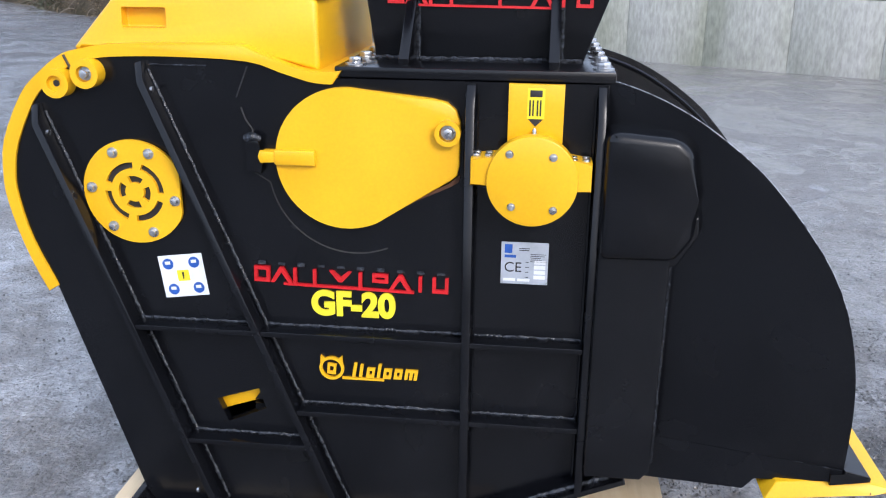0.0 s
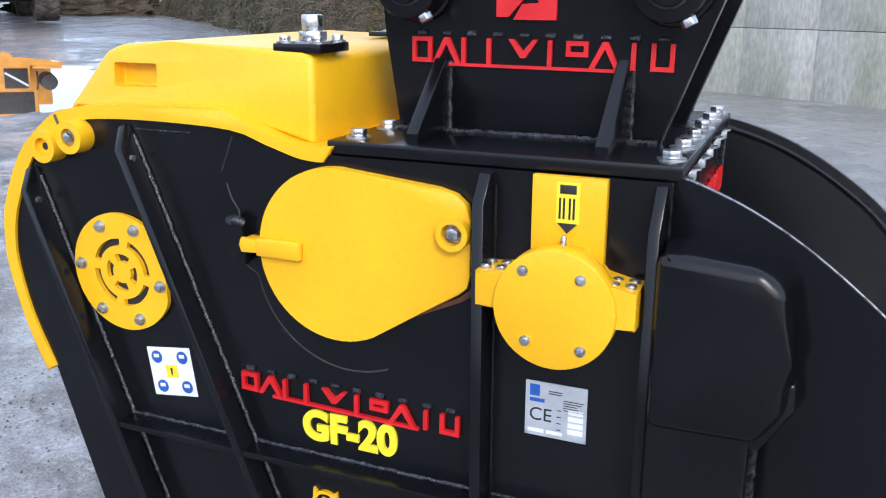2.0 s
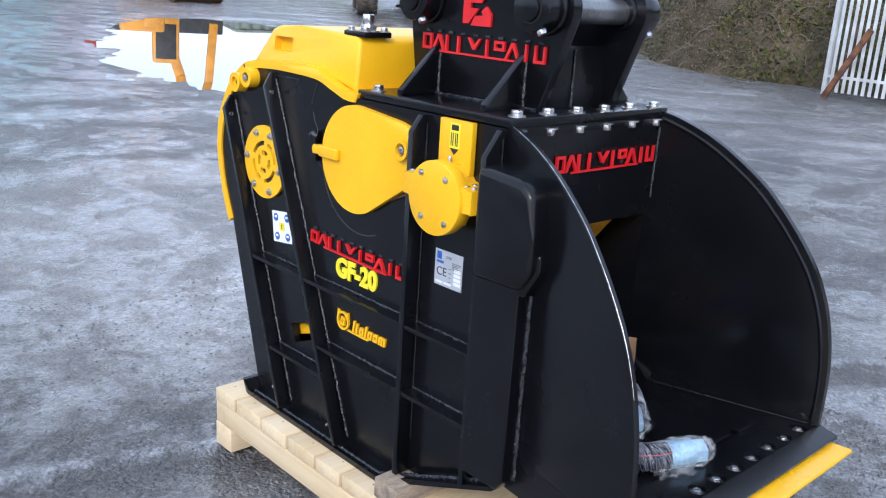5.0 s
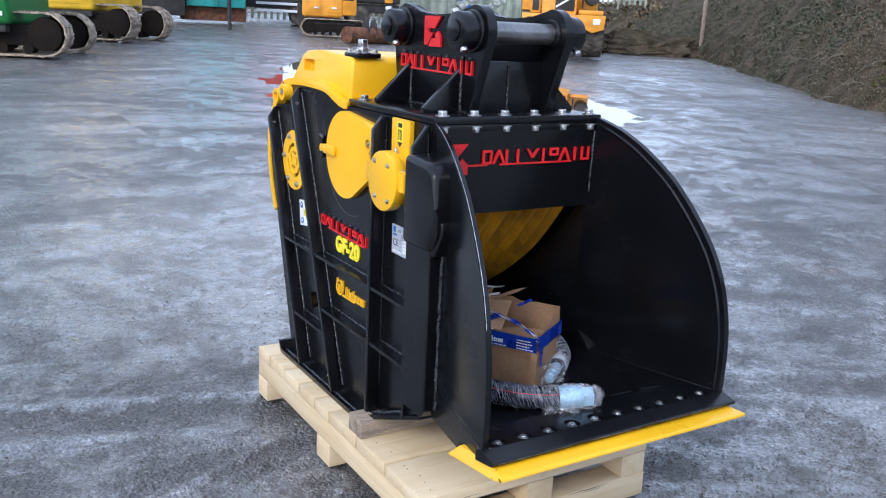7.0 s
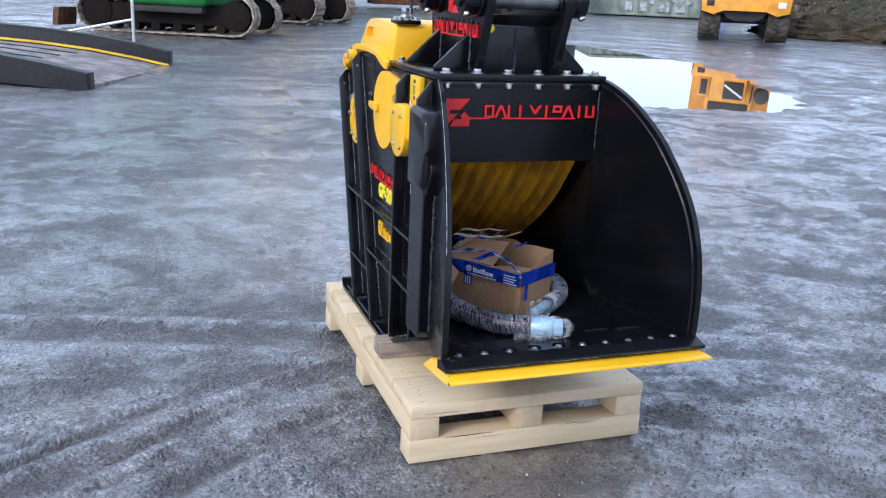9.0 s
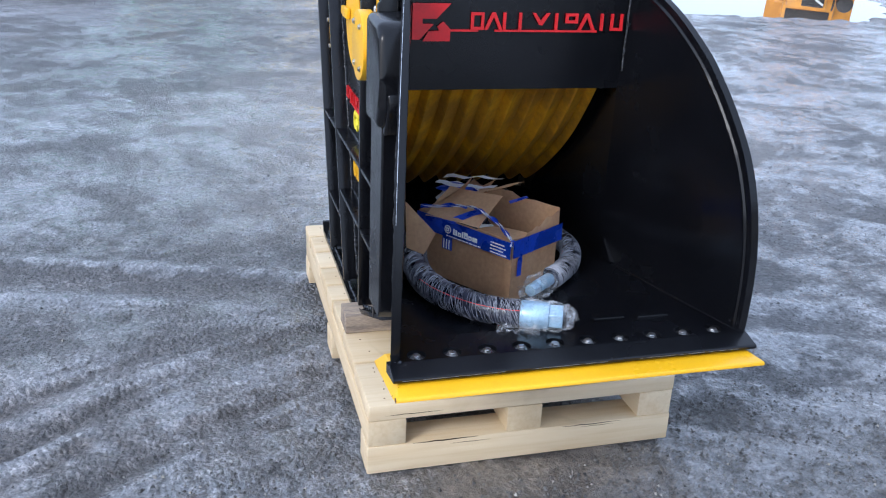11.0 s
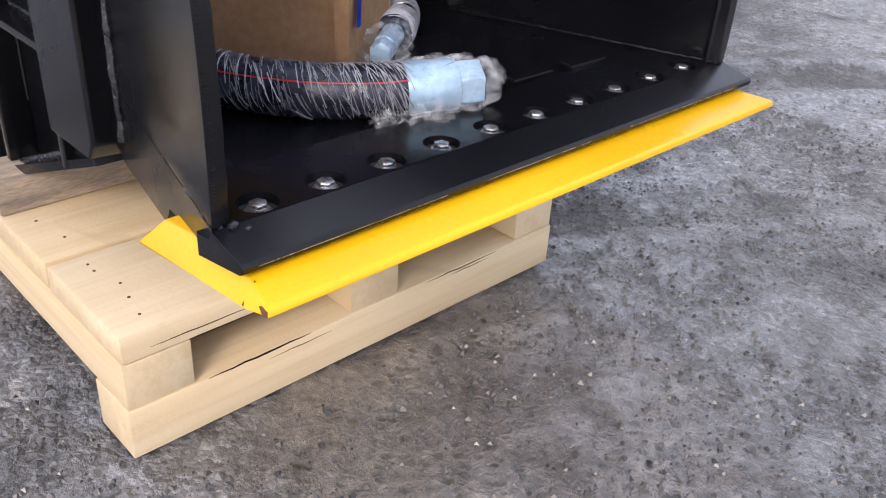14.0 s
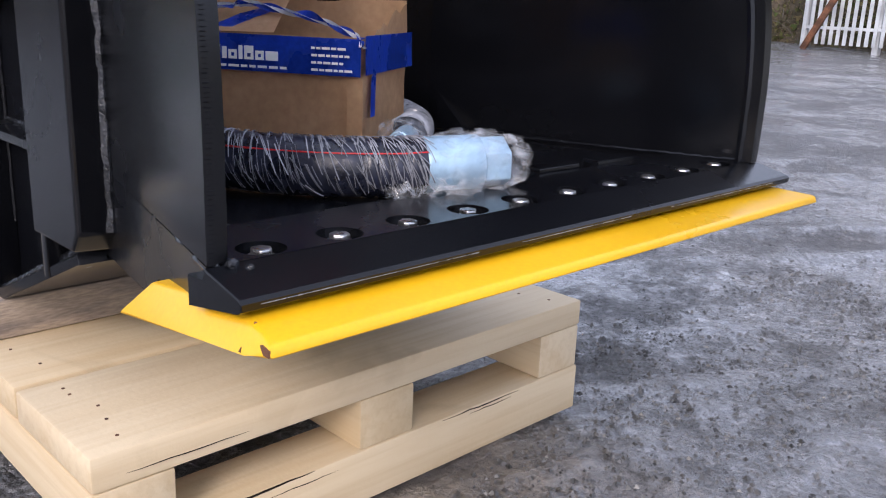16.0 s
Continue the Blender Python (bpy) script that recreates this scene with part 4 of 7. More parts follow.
def rating_plate():
    lo, hi = (0.311, -0.0022, 0.824), (0.409, -0.0006, 0.916)
    s = part("rating_plate", box(lo, hi, 0), SILVER, bucket, "silver rating plate with a conformity mark")
    y0, y1 = -0.0028, -0.0023
    part("emblem", box((0.318, y0, 0.892), (0.334, y1, 0.911), 0), BLUE, s)
    part("emblem", box((0.318, y0, 0.882), (0.342, y1, 0.888), 0), BLUE, s)
    lettering("conformity_mark", "CE", (0.336, -0.0025, 0.860), 0.031, INK, s, deep=0.0004)
    rnd = random.Random(8)
    for k in range(5):
        z = 0.902 - k * 0.004
        if k < 2:
            part("print", box((0.348, y0, z), (0.348 + rnd.uniform(0.02, 0.03), y1, z + 0.0015), 0), INK, s)
        part("print", box((0.372, y0, z - 0.012), (0.372 + rnd.uniform(0.02, 0.033), y1, z - 0.0108), 0), INK, s)
    for k in range(4):
        z = 0.872 - k * 0.011
        part("print", box((0.362, y0, z), (0.369, y1, z + 0.0014), 0), INK, s)
        part("field", box((0.380, y0, z - 0.003), (0.404, y1, z + 0.005), 0), WHITE, s)
    for k in range(2):
        part("field", box((0.316 + 0.03 * k, y0, 0.830), (0.342 + 0.03 * k, y1, 0.836), 0), WHITE, s)
    for x in (0.314, 0.406):
        part("rivet", cyl((x, -0.0022, 0.828), (x, -0.0034, 0.828), 0.0022, seg=8), STEEL, s)


rating_plate()


def stroke(a, b, w, y0, y1, bm):
    """One flat bar from a to b in (x, z)."""
    a, b = Vector(a), Vector(b)
    d = (b - a).normalized()
    n = Vector((-d.y, d.x)) * w / 2
    prism([tuple(a + n), tuple(a - n), tuple(b - n), tuple(b + n)], y0, y1, bm)


def name_bars(name, x0, x1, z0, z1, y, mat, parent, label, tilt=0.0, deep=0.006, m=None, w=0.007, lumps=True):
    """A maker's name drawn as plain shapes: posts, frames and chevrons over an underline."""
    h = z1 - z0
    n = 10
    pitch = (x1 - x0) / n
    kinds = "fcppvphcpn"
    for k, kind in enumerate(kinds):
        bm = bmesh.new()
        a = x0 + pitch * k + pitch * 0.10
        b = x0 + pitch * (k + 1) - pitch * 0.10
        lo, hi = z0, z1
        c = (a + b) / 2
        ya, yb = y, y - deep
        if kind in "fh":                          # a frame, or a low one
            low = lo if kind == "f" else lo + h * 0.42
            prism([(a, low), (b, low), (b, hi), (a, hi)], ya, yb, bm, holes=[[(a + w, low + w), (b - w, low + w), (b - w, hi - w), (a + w, hi - w)]])
        elif kind == "c":
            prism([(a - w, lo), (a + w * 0.2, lo), (c, hi - w * 1.5), (b - w * 0.2, lo), (b + w, lo), (c + w * 0.6, hi), (c - w * 0.6, hi)], ya, yb, bm)
        elif kind == "v":
            low = lo + h * 0.3
            prism([(a - w, hi), (c - w * 0.6, low), (c + w * 0.6, low), (b + w, hi), (b - w * 0.2, hi), (c, low + w * 1.5), (a + w * 0.2, hi)], ya, yb, bm)
        elif kind == "n":
            prism([(a, lo), (b, lo), (b, hi), (b - w, hi), (b - w, lo + w), (a + w, lo + w), (a + w, hi), (a, hi)], ya, yb, bm)
        else:
            q = a + w / 2 if k < 5 else c
            stroke((q, lo), (q, hi), w, ya, yb, bm)
        if m:
            bmesh.ops.transform(bm, matrix=m, verts=bm.verts)
        part(name, bm, mat, parent, label if k == 0 else "")
        if lumps:
            bl = tube([(c - 0.008, y, hi + 0.006), (c + 0.008, y, hi + 0.006)], 0.0045, 7, wob=0.3, rnd=random.Random(k))
            if m:
                bmesh.ops.transform(bl, matrix=m, verts=bl.verts)
            part("weld_tack", bl, WELD, parent)
    bm = bmesh.new()
    stroke((x0 + pitch * 1.6, z0 - w * 0.3), (x1 - pitch * 1.8, z0 - w * 0.3), w * 0.7, y, y - deep + 0.0005, bm)
    if m:
        bmesh.ops.transform(bm, matrix=m, verts=bm.verts)
    part(name, bm, mat, parent)


TILT = Matrix.Translation((-0.227, 0, 0.822)) @ Matrix.Rotation(radians(1.2), 4, "Y") @ Matrix.Translation((0.227, 0, -0.822))
name_bars("name_bar", -0.227, 0.206, 0.803, 0.838, -0.0005, RED, bucket, "raised red maker's name bars", m=TILT, deep=0.008, w=0.0075)
gf = lettering("model_letters", "GF-20", (-0.006, -0.003, 0.7585), 0.066, LEMON, bucket, deep=0.0025, fat=0.0030, fit=(0.186, 0.060))
gf["label"] = "bold yellow model lettering"


def maker_mark():
    """Yellow ring emblem with two horns and a row of slanted plain bars and rings."""
    cx, cz = -0.058, 0.603
    bm = prism(arc(cx, cz, 0.028, 0, 360, 32)[:-1], -0.0005, -0.007, holes=[arc(cx, cz, 0.0215, 0, 360, 32)[:-1]])
    prism([(cx - 0.026, cz + 0.008), (cx - 0.014, cz + 0.022), (cx - 0.024, cz + 0.031)], -0.0006, -0.0068, bm)
    prism([(cx + 0.026, cz + 0.008), (cx + 0.014, cz + 0.022), (cx + 0.024, cz + 0.031)], -0.0006, -0.0068, bm)
    part("maker_emblem", bm, YELLOW, bucket, "yellow ring emblem with two horns")
    bm = prism([(cx - 0.011, cz - 0.013), (cx + 0.008, cz - 0.015), (cx + 0.011, cz + 0.010), (cx - 0.009, cz + 0.012)], -0.0005, -0.007, holes=[[(cx - 0.005, cz - 0.007), (cx + 0.003, cz - 0.008), (cx + 0.005, cz + 0.004), (cx - 0.004, cz + 0.006)]])
    part("maker_emblem", bm, YELLOW, bucket)
    base, w, x = cz - 0.018, 0.007, -0.012
    for kind, wide, high in (("i", 0.012, 0.034), ("i", 0.013, 0.031), ("o", 0.021, 0.024), ("i", 0.011, 0.034), ("o", 0.021, 0.024), ("o", 0.021, 0.024), ("m", 0.031, 0.024)):
        bm = bmesh.new()
        lean = lambda z: (z - base) * 0.16
        if kind == "o":
            ring = [(x + lean(base), base), (x + wide - 0.003 + lean(base), base), (x + wide - 0.003 + lean(base + high), base + high), (x + lean(base + high), base + high)]
            mx, mz = x + wide / 2 - 0.0015 + lean(base + high / 2), base + high / 2
            prism(ring, -0.0005, -0.007, bm, holes=[[(mx + (p - mx) * 0.34, mz + (q - mz) * 0.42) for p, q in ring]])
        else:
            top = base + high
            if kind == "i":
                ring = [(x, base), (x + w, base), (x + w, top), (x, top)]
            else:
                ring = [(x, base), (x + 0.007, base), (x + 0.007, top - 0.006), (x + 0.0105, top - 0.006), (x + 0.0105, base), (x + 0.0175, base), (x + 0.0175, top - 0.006), (x + 0.021, top - 0.006), (x + 0.021, base), (x + 0.028, base), (x + 0.028, top), (x, top)]
            prism([(p + lean(q), q) for p, q in ring], -0.0005, -0.007, bm)
        part("maker_bar", bm, YELLOW, bucket)
        x += wide + 0.003
    bm = bmesh.new()
    stroke((-0.035, cz - 0.0225), (0.06, cz - 0.0225), 0.005, -0.0005, -0.0065, bm)
    part("maker_bar", bm, YELLOW, bucket)


maker_mark()


# cheeks: curved side blades that flare outwards to the mouth
CHEEK = [(0.50, 1.250), (0.54, 1.244), (0.62, 1.215), (0.70, 1.171), (0.79, 1.104), (0.845, 1.048), (0.897, 0.985), (0.950, 0.906), (0.988, 0.818), (1.012, 0.72), (1.022, 0.62), (1.022, 0.498)]
CHEEK = [tuple(p) for p in spline(CHEEK, 5)]
FLARE = 0.24


def cheek(side):
    grow = 1.0 if side < 0 else 1.012              # the far blade stands a little fuller
    poly = [(0.5 + (x - 0.5) * grow, z if z < 0.55 else 0.55 + (z - 0.55) * grow) for x, z in CHEEK] + [(0.50, 0.498)]
    if side < 0:
        bm = prism(poly, 0.012, 0.030, shear=lambda x: -FLARE * (x - 0.5), bev=0.002)
    else:
        bm = prism(poly, 0.600, 0.618, shear=lambda x: FLARE * (x - 0.5), bev=0.002)
    c = part("cheek", bm, BLACK, bucket, "curved black cheek blade")
    y = (0.028 if side < 0 else 0.600)
    pts = [(x - 0.011, y + (-1 if side < 0 else 1) * FLARE * (x - 0.511), z - 0.009) for x, z in CHEEK[4:]]
    part("rim_bar", tube([(p[0], p[1], p[2]) for p in pts], 0.006, 6, wob=0.12, rnd=random.Random(5)), BLACK, c)
    low = (0.012 if side < 0 else 0.600)
    part("skirt", prism([(0.50, 0.498), (1.02, 0.498), (1.02, 0.47), (0.86, 0.44), (0.84, 0.412), (0.58, 0.39), (0.50, 0.39)], low, low + 0.018, shear=lambda x: (-1 if side < 0 else 1) * FLARE * (x - 0.5)), BLACK, c)
    return c


blade = cheek(-1)
cheek(1)


def cut_edge():
    """Fine ridges that the cutting torch left on the front edge of the blade."""
    rnd = random.Random(21)
    V, F = [], []
    z = 0.505
    while z < 0.90:
        x = max(np.interp(z, [p[1] for p in reversed(CHEEK)], [p[0] for p in reversed(CHEEK)]), 0.9)
        y = 0.0135 - FLARE * (x - 0.5)
        w, d, h = rnd.uniform(0.005, 0.008), rnd.uniform(0.0004, 0.001), rnd.uniform(0.0006, 0.0012)
        k = len(V)
        V += [(x - 0.001, y, z - h), (x - 0.001, y, z + h), (x + d, y + 0.001, z), (x - 0.001, y + w, z - h), (x - 0.001, y + w, z + h), (x + d, y + w - 0.001, z)]
        F += [(k, k + 2, k + 1), (k + 3, k + 4, k + 5), (k, k + 3, k + 5, k + 2), (k + 1, k + 2, k + 5, k + 4)]
        z += rnd.uniform(0.003, 0.0045)
    bm = bmesh.new()
    vs = [bm.verts.new(v) for v in V]
    for f in F:
        bm.faces.new([vs[i] for i in f])
    part("cut_edge", bm, BLACK, blade, "torch-cut blade edge", smooth=None)


cut_edge()
# thin bright line along the edge of the cheek blade
part("worn_edge", tube([(x + 0.001, -FLARE * (x - 0.5) + 0.016, z + 0.0008) for x, z in CHEEK[2:-14]], 0.0008, 6), STEEL, bucket, "thin bright steel line along the blade edge")


def bulge():
    """Welded pressing that covers the jaw bearing on the outside of the cheek."""
    def lump(poly, out, bev, inset):
        bm = bmesh.new()
        inner = [bm.verts.new((x, min(0.004, 0.02 - FLARE * (x - 0.5)), z)) for x, z in poly]
        cx, cz = sum(p[0] for p in poly) / len(poly), sum(p[1] for p in poly) / len(poly)
        outer = [bm.verts.new((x + (cx - x) * inset if x > 0.51 else x, -out(x), z + (cz - z) * inset)) for x, z in poly]
        bm.faces.new(outer)
        n = len(poly)
        for k in range(n):
            bm.faces.new((inner[k], inner[(k + 1) % n], outer[(k + 1) % n], outer[k]))
        bmesh.ops.bevel(bm, geom=[e for e in bm.edges if len(e.link_faces) == 2], offset=bev, segments=3, affect="EDGES", profile=0.5)
        return bm
    top = [(0.507, 0.905), (0.507, 1.165), (0.53, 1.168), (0.645, 1.158), (0.676, 1.132), (0.690, 1.035), (0.690, 0.960), (0.655, 0.908)]
    b = part("bearing_pressing", lump(top, lambda x: 0.080, 0.017, 0.03), BLACK, bucket, "rounded black pressing over the jaw bearing")
    low = [(0.507, 0.405), (0.507, 0.935), (0.640, 0.94), (0.648, 0.92), (0.646, 0.43), (0.628, 0.405)]
    part("lower_pressing", lump(low, lambda x: 0.064, 0.005, 0.012), BLACK, b, smooth=12)
    part("collar", lump([(0.507, 0.90), (0.507, 0.985), (0.66, 0.99), (0.697, 1.005), (0.701, 0.965), (0.66, 0.895)], lambda x: 0.062, 0.006, 0.02), BLACK, b)
    part("weld_bead", weld((0.651, 0.010 - FLARE * 0.151, 0.90), (0.649, 0.010 - FLARE * 0.149, 0.432), 0.0065, 34, 0.011), WELD, b)
    part("weld_bead", weld((0.509, -0.046, 1.15), (0.509, -0.046, 0.45), 0.004, 33), BLACK, b)


bulge()

# lip: floor plate with bevelled nose, wear edge and its bolts
BOLTS = [-0.051 + 0.728 * k / 9 for k in range(10)]
lip = part("lip_plate", prism([(0.998, 0.462), (1.071, 0.4745), (1.0755, 0.4775), (1.0765, 0.4835), (1.073, 0.4865), (1.024, 0.4980), (1.0232, 0.4880), (0.998, 0.4880)], -0.117, 0.749, bev=0.0012), BLACK, bucket, "thick black lip plate with a bevelled nose", smooth=12)
for ya, yb in ((-0.100, 0.13), (0.19, 0.37), (0.45, 0.70)):
    part("worn_edge", tube([(1.0762, ya + (yb - ya) * k / 8, 0.4815) for k in range(9)], 0.0005, 5, wob=0.4, rnd=random.Random(int(yb * 100))), STEEL, lip, "paint worn to bare steel")
part("lip_base", prism([(0.84, -0.064), (0.9978, -0.100), (0.9978, 0.726), (0.84, 0.690)], 0.458, 0.4875, axis="z"), BLACK, lip)
part("lip_top", prism([(0.92, -0.080), (1.0232, -0.100), (1.0232, 0.726), (0.92, 0.706)], 0.4882, 0.4985, holes=[arc(1.0, y, 0.0215, 0, 360, 28)[:-1] for y in BOLTS], axis="z"), BLACK, lip, "top face with bored bolt holes")


def wear_edge():
    prof = [(0.872, 0.420), (0.898, 0.452), (1.05, 0.472), (1.117, 0.466), (1.121, 0.457), (1.085, 0.449)]
    bm = prism(prof, -0.121, 0.747)
    for v in bm.verts:
        if v.co.z > 0.4505 and v.co.x < 1.1:
            v.co.y += 0.022 if v.co.y < 0 else -0.022
    bmesh.ops.bevel(bm, geom=list(bm.edges), offset=0.003, segments=2, affect="EDGES", profile=0.5)
    part("wear_edge", bm, YELLOW, bucket, "yellow bolt-on wear edge with a chipped corner")
    part("chip", prism([(1.108, 0.4645), (1.118, 0.463), (1.119, 0.458), (1.112, 0.458)], -0.1218, -0.1195), RUST, bucket)
    part("chip", tube([(1.079, -0.106, 0.4695), (1.079, -0.1205, 0.4495)], 0.0013, 6), RUST, bucket)


wear_edge()
for k, y in enumerate(BOLTS):
    # ink disc puts the shade of the bored hole into its floor
    part("hole_floor", cyl((1.0, y, 0.4881), (1.0, y, 0.4884), 0.0213, seg=24), INK, lip)
    bm = cyl((1.0, y, 0.4884), (1.0, y, 0.4925), 0.0148, 0.0115, 24)
    q = Matrix.Translation((1.0, y, 0.4925)) @ Matrix.Rotation(k * 1.3, 4, "Z")
    bm2 = cyl((0, 0, 0), (0, 0, 0.0062), 0.0100, seg=6, bev=0.0016)
    bmesh.ops.transform(bm2, matrix=q, verts=bm2.verts)
    head = part("lip_bolt", bm, STEEL, lip, "zinc flange bolt")
    part("bolt_head", bm2, STEEL, head)
for q, r in (((1.026, -0.094, 0.4985), 0.006), ((1.034, -0.083, 0.4955), 0.004), ((1.018, -0.104, 0.4975), 0.004)):
    bm = bmesh.new()
    bmesh.ops.create_icosphere(bm, subdivisions=2, radius=r, matrix=Matrix.Translation(q))
    for v in bm.verts:
        v.co += (v.co - Vector(q)) * 0.3 * noise.noise(v.co * 160)
    part("weld_blob", bm, WELD, lip)
part("weld_bead", weld((0.52, 0.603, 0.489), (1.02, 0.7235, 0.50), 0.003, 42), BLACK, bucket)
part("weld_bead", tube([(x, 0.0145 - FLARE * (x - 0.5), 0.497 - 0.03 * (x - 0.93)) for x in [0.93 + 0.006 * k for k in range(16)]], 0.0032, 6, wob=0.35, rnd=random.Random(44)), BLACK, blade)
for x, y in ((0.897, 0.447), (0.903, 0.560)):
    part("floor_lug", prism([(x - 0.012, y - 0.035), (x + 0.016, y - 0.04), (x + 0.016, y + 0.04), (x - 0.012, y + 0.045)], 0.487, 0.504, axis="z", bev=0.003), BLACK, bucket)

# front panel over the mouth, with plain red emblem and name bars
FRONT = Matrix.Translation((0.515, 0, 0)) @ Matrix.Rotation(radians(90), 4, "Z")
part("front_panel", prism([(0.512, 1.222), (0.512, 1.06), (0.50, 0.972), (0.484, 0.972), (0.494, 1.06), (0.494, 1.222)], 0.012, 0.614, bev=0.002), BLACK, bucket, "black panel above the mouth")
name_bars("name_bar", 0.176, 0.592, 1.124, 1.166, 0.0, RED, bucket, "raised red maker's name bars", m=FRONT, lumps=False, deep=0.006)


def emblem(m, parent, label, s=0.1):
    """A plain notched red emblem, s wide, in the plane y = 0 of m."""
    for poly in ([(0, 0.04), (0, 0.92), (0.98, 0.92), (0.62, 0.55), (0.26, 0.55), (0.26, 0.42), (0.55, 0.42), (0.2, 0.04)],
                 [(0.28, 0.0), (0.98, 0.0), (0.98, 0.30), (0.80, 0.48), (0.64, 0.36), (0.70, 0.26), (0.42, 0.24)]):
        bm = prism([(x * s, z * s) for x, z in poly], 0.0, -0.007)
        bmesh.ops.transform(bm, matrix=m, verts=bm.verts)
        part("emblem", bm, RED, parent, label)


part("weld_bead", weld((0.516, 0.606, 1.215), (0.514, 0.604, 1.02), 0.0042, 52, 0.010), WELD, bucket)
emblem(FRONT @ Matrix.Translation((0.031, 0, 1.096)), bucket, "plain red emblem", 0.098)
part("emblem_bar", box((0.512, 0.125, 1.119), (0.518, 0.20, 1.124), 0), RED, bucket)


# fluted jaw that leans back into the chamber
def jaw():
    bm = bmesh.new()
    prof = spline([(0.43, 0.0, 1.02), (0.385, 0, 0.945), (0.26, 0, 0.80), (0.10, 0, 0.672), (-0.06, 0, 0.575), (-0.12, 0, 0.57)], 6)
    n = 180
    rows = []
    for p in prof:
        row = []
        for k in range(n + 1):
            y = 0.045 + (0.578 - 0.045) * k / n
            f = (k / n * 9 + 0.2) % 1.0
            d = 0.036 * (f / 0.22 if f < 0.22 else (1 - f) / 0.78) ** 0.9
            row.append(bm.verts.new((p.x + d * 0.66, y, p.z - d * 0.6)))
        rows.append(row)
    for a, b in zip(rows, rows[1:]):
        for k in range(n):
            bm.faces.new((a[k], a[k + 1], b[k + 1], b[k]))
    part("jaw", bm, JAW, bucket, "fluted yellow jaw plate, dusty", smooth=50)


jaw()

# top flange and pin bracket
fl = part("flange", box((-0.035, 0.004, 1.2445), (0.523, 0.622, 1.2665), 0.003), BLACK, bucket, "bolted black top flange")
BOLTS = [(0.50, 0.046 + 0.1085 * k) for k in range(6)] + [(0.0, 0.046 + 0.1085 * k) for k in range(6)]
for x, y in BOLTS:
    part("bolt", hex_bolt((x, y, 1.2665), (0, 0, 1), 0.0145, 0.012), STEEL, fl)
    if x > 0.4:
        part("nut", hex_bolt((x + 0.012, y, 1.238), (0, 0, -1), 0.0125, 0.016), STEEL, fl)
EAR = ([(0.022, 1.266), (-0.003, 1.43)] + arc(0.063, 1.507, 0.074, 195, 60, 14) + [(0.16, 1.556), (0.26, 1.545), (0.37, 1.556)] + arc(0.471, 1.505, 0.074, 115, -18, 14) + [(0.463, 1.266)])
for y0 in (0.158, 0.438):
    e = part("ear", prism(EAR, y0, y0 + 0.03, bev=0.003), BLACK, bucket, "pin bracket ear")
for x, z in ((0.063, 1.507), (0.471, 1.505)):
    for y0, y1 in ((0.159, 0.094), (0.467, 0.532)):
        b = part("pin_boss", cyl((x, y0, z), (x, y1, z), 0.0545, seg=40, bev=0.006), BLACK, bucket)
        part("collar", cyl((x, y0, z), (x, y0 + (y1 - y0) * 0.25, z), 0.061, seg=40, bev=0.006), BLACK, b)
        # flat ink disc stands for the shade of a recess round the pin
        part("recess", cyl((x, y1, z), (x, y1 + (0.0008 if y1 > y0 else -0.0008), z), 0.0345, seg=32), INK, b)
        part("pin_end", cyl((x, y1, z), (x, y1 + (0.012 if y1 > y0 else -0.012), z), 0.0305, seg=32, bev=0.002), BLACK, b)
        for a in (118, 300):
            q = Vector((math.cos(radians(a)), 0, math.sin(radians(a))))
            c0 = Vector((x, (y0 + y1) / 2 * 0.4 + y1 * 0.6, z))
            part("set_screw", hex_bolt(c0 + q * 0.054, q, 0.012, 0.012, False), STEEL, b)
    part("pin", cyl((x, 0.186, z), (x, 0.44, z), 0.0305, seg=32), PIN, bucket, "bare steel pin")
    for yc, yd in ((0.1885, 0.196), (0.4375, 0.430)):
        part("pin_collar", cyl((x, yc, z), (x, yd, z), 0.047, 0.041, 32, bev=0.002), BLACK, bucket)
PLATES = ((0.055, 1.45), (0.43, 1.42))
for x, top in PLATES:
    part("cross_plate", box((x - 0.008, 0.188, 1.2665), (x + 0.008, 0.438, top), 0.002), BLACK, bucket)
part("weld_bead", weld((0.44, 0.31, 1.27), (0.44, 0.31, 1.41), 0.004, 51), WELD, bucket)
for x in (0.10, 0.402):
    for s, y0, y1 in ((-1, 0.157, 0.035), (1, 0.469, 0.591)):
        poly = [(y0, 1.2668), (y1, 1.2668), (y1, 1.28), (y0, 1.395)]
        g = part("gusset", prism(poly, x - 0.011, x + 0.011, axis="x", bev=0.003), BLACK, bucket)
        part("weld_bead", weld((x + 0.014, y0, 1.27), (x + 0.014, y0, 1.385), 0.005, 60 + int(x * 100)), WELD, g)
part("weld_bead", weld((0.02, 0.155, 1.269), (0.46, 0.155, 1.269), 0.006, 71), WELD, bucket)
part("weld_bead", weld((0.02, 0.471, 1.269), (0.46, 0.471, 1.269), 0.006, 72), WELD, bucket)
EARM = Matrix.Translation((0, 0.158, 0))
name_bars("name_bar", 0.032, 0.470, 1.383, 1.424, 0.0, RED, bucket, "raised red maker's name bars", m=EARM @ Matrix.Rotation(radians(0.5), 4, "Y"), deep=0.007)
emblem(EARM @ Matrix.Translation((0.196, 0, 1.452)), bucket, "plain red emblem", 0.10)
part("tag", cyl((0.44, 0.215, 1.41), (0.444, 0.215, 1.41), 0.014, seg=16), LEMON, bucket, "small yellow tag on the cross plate")


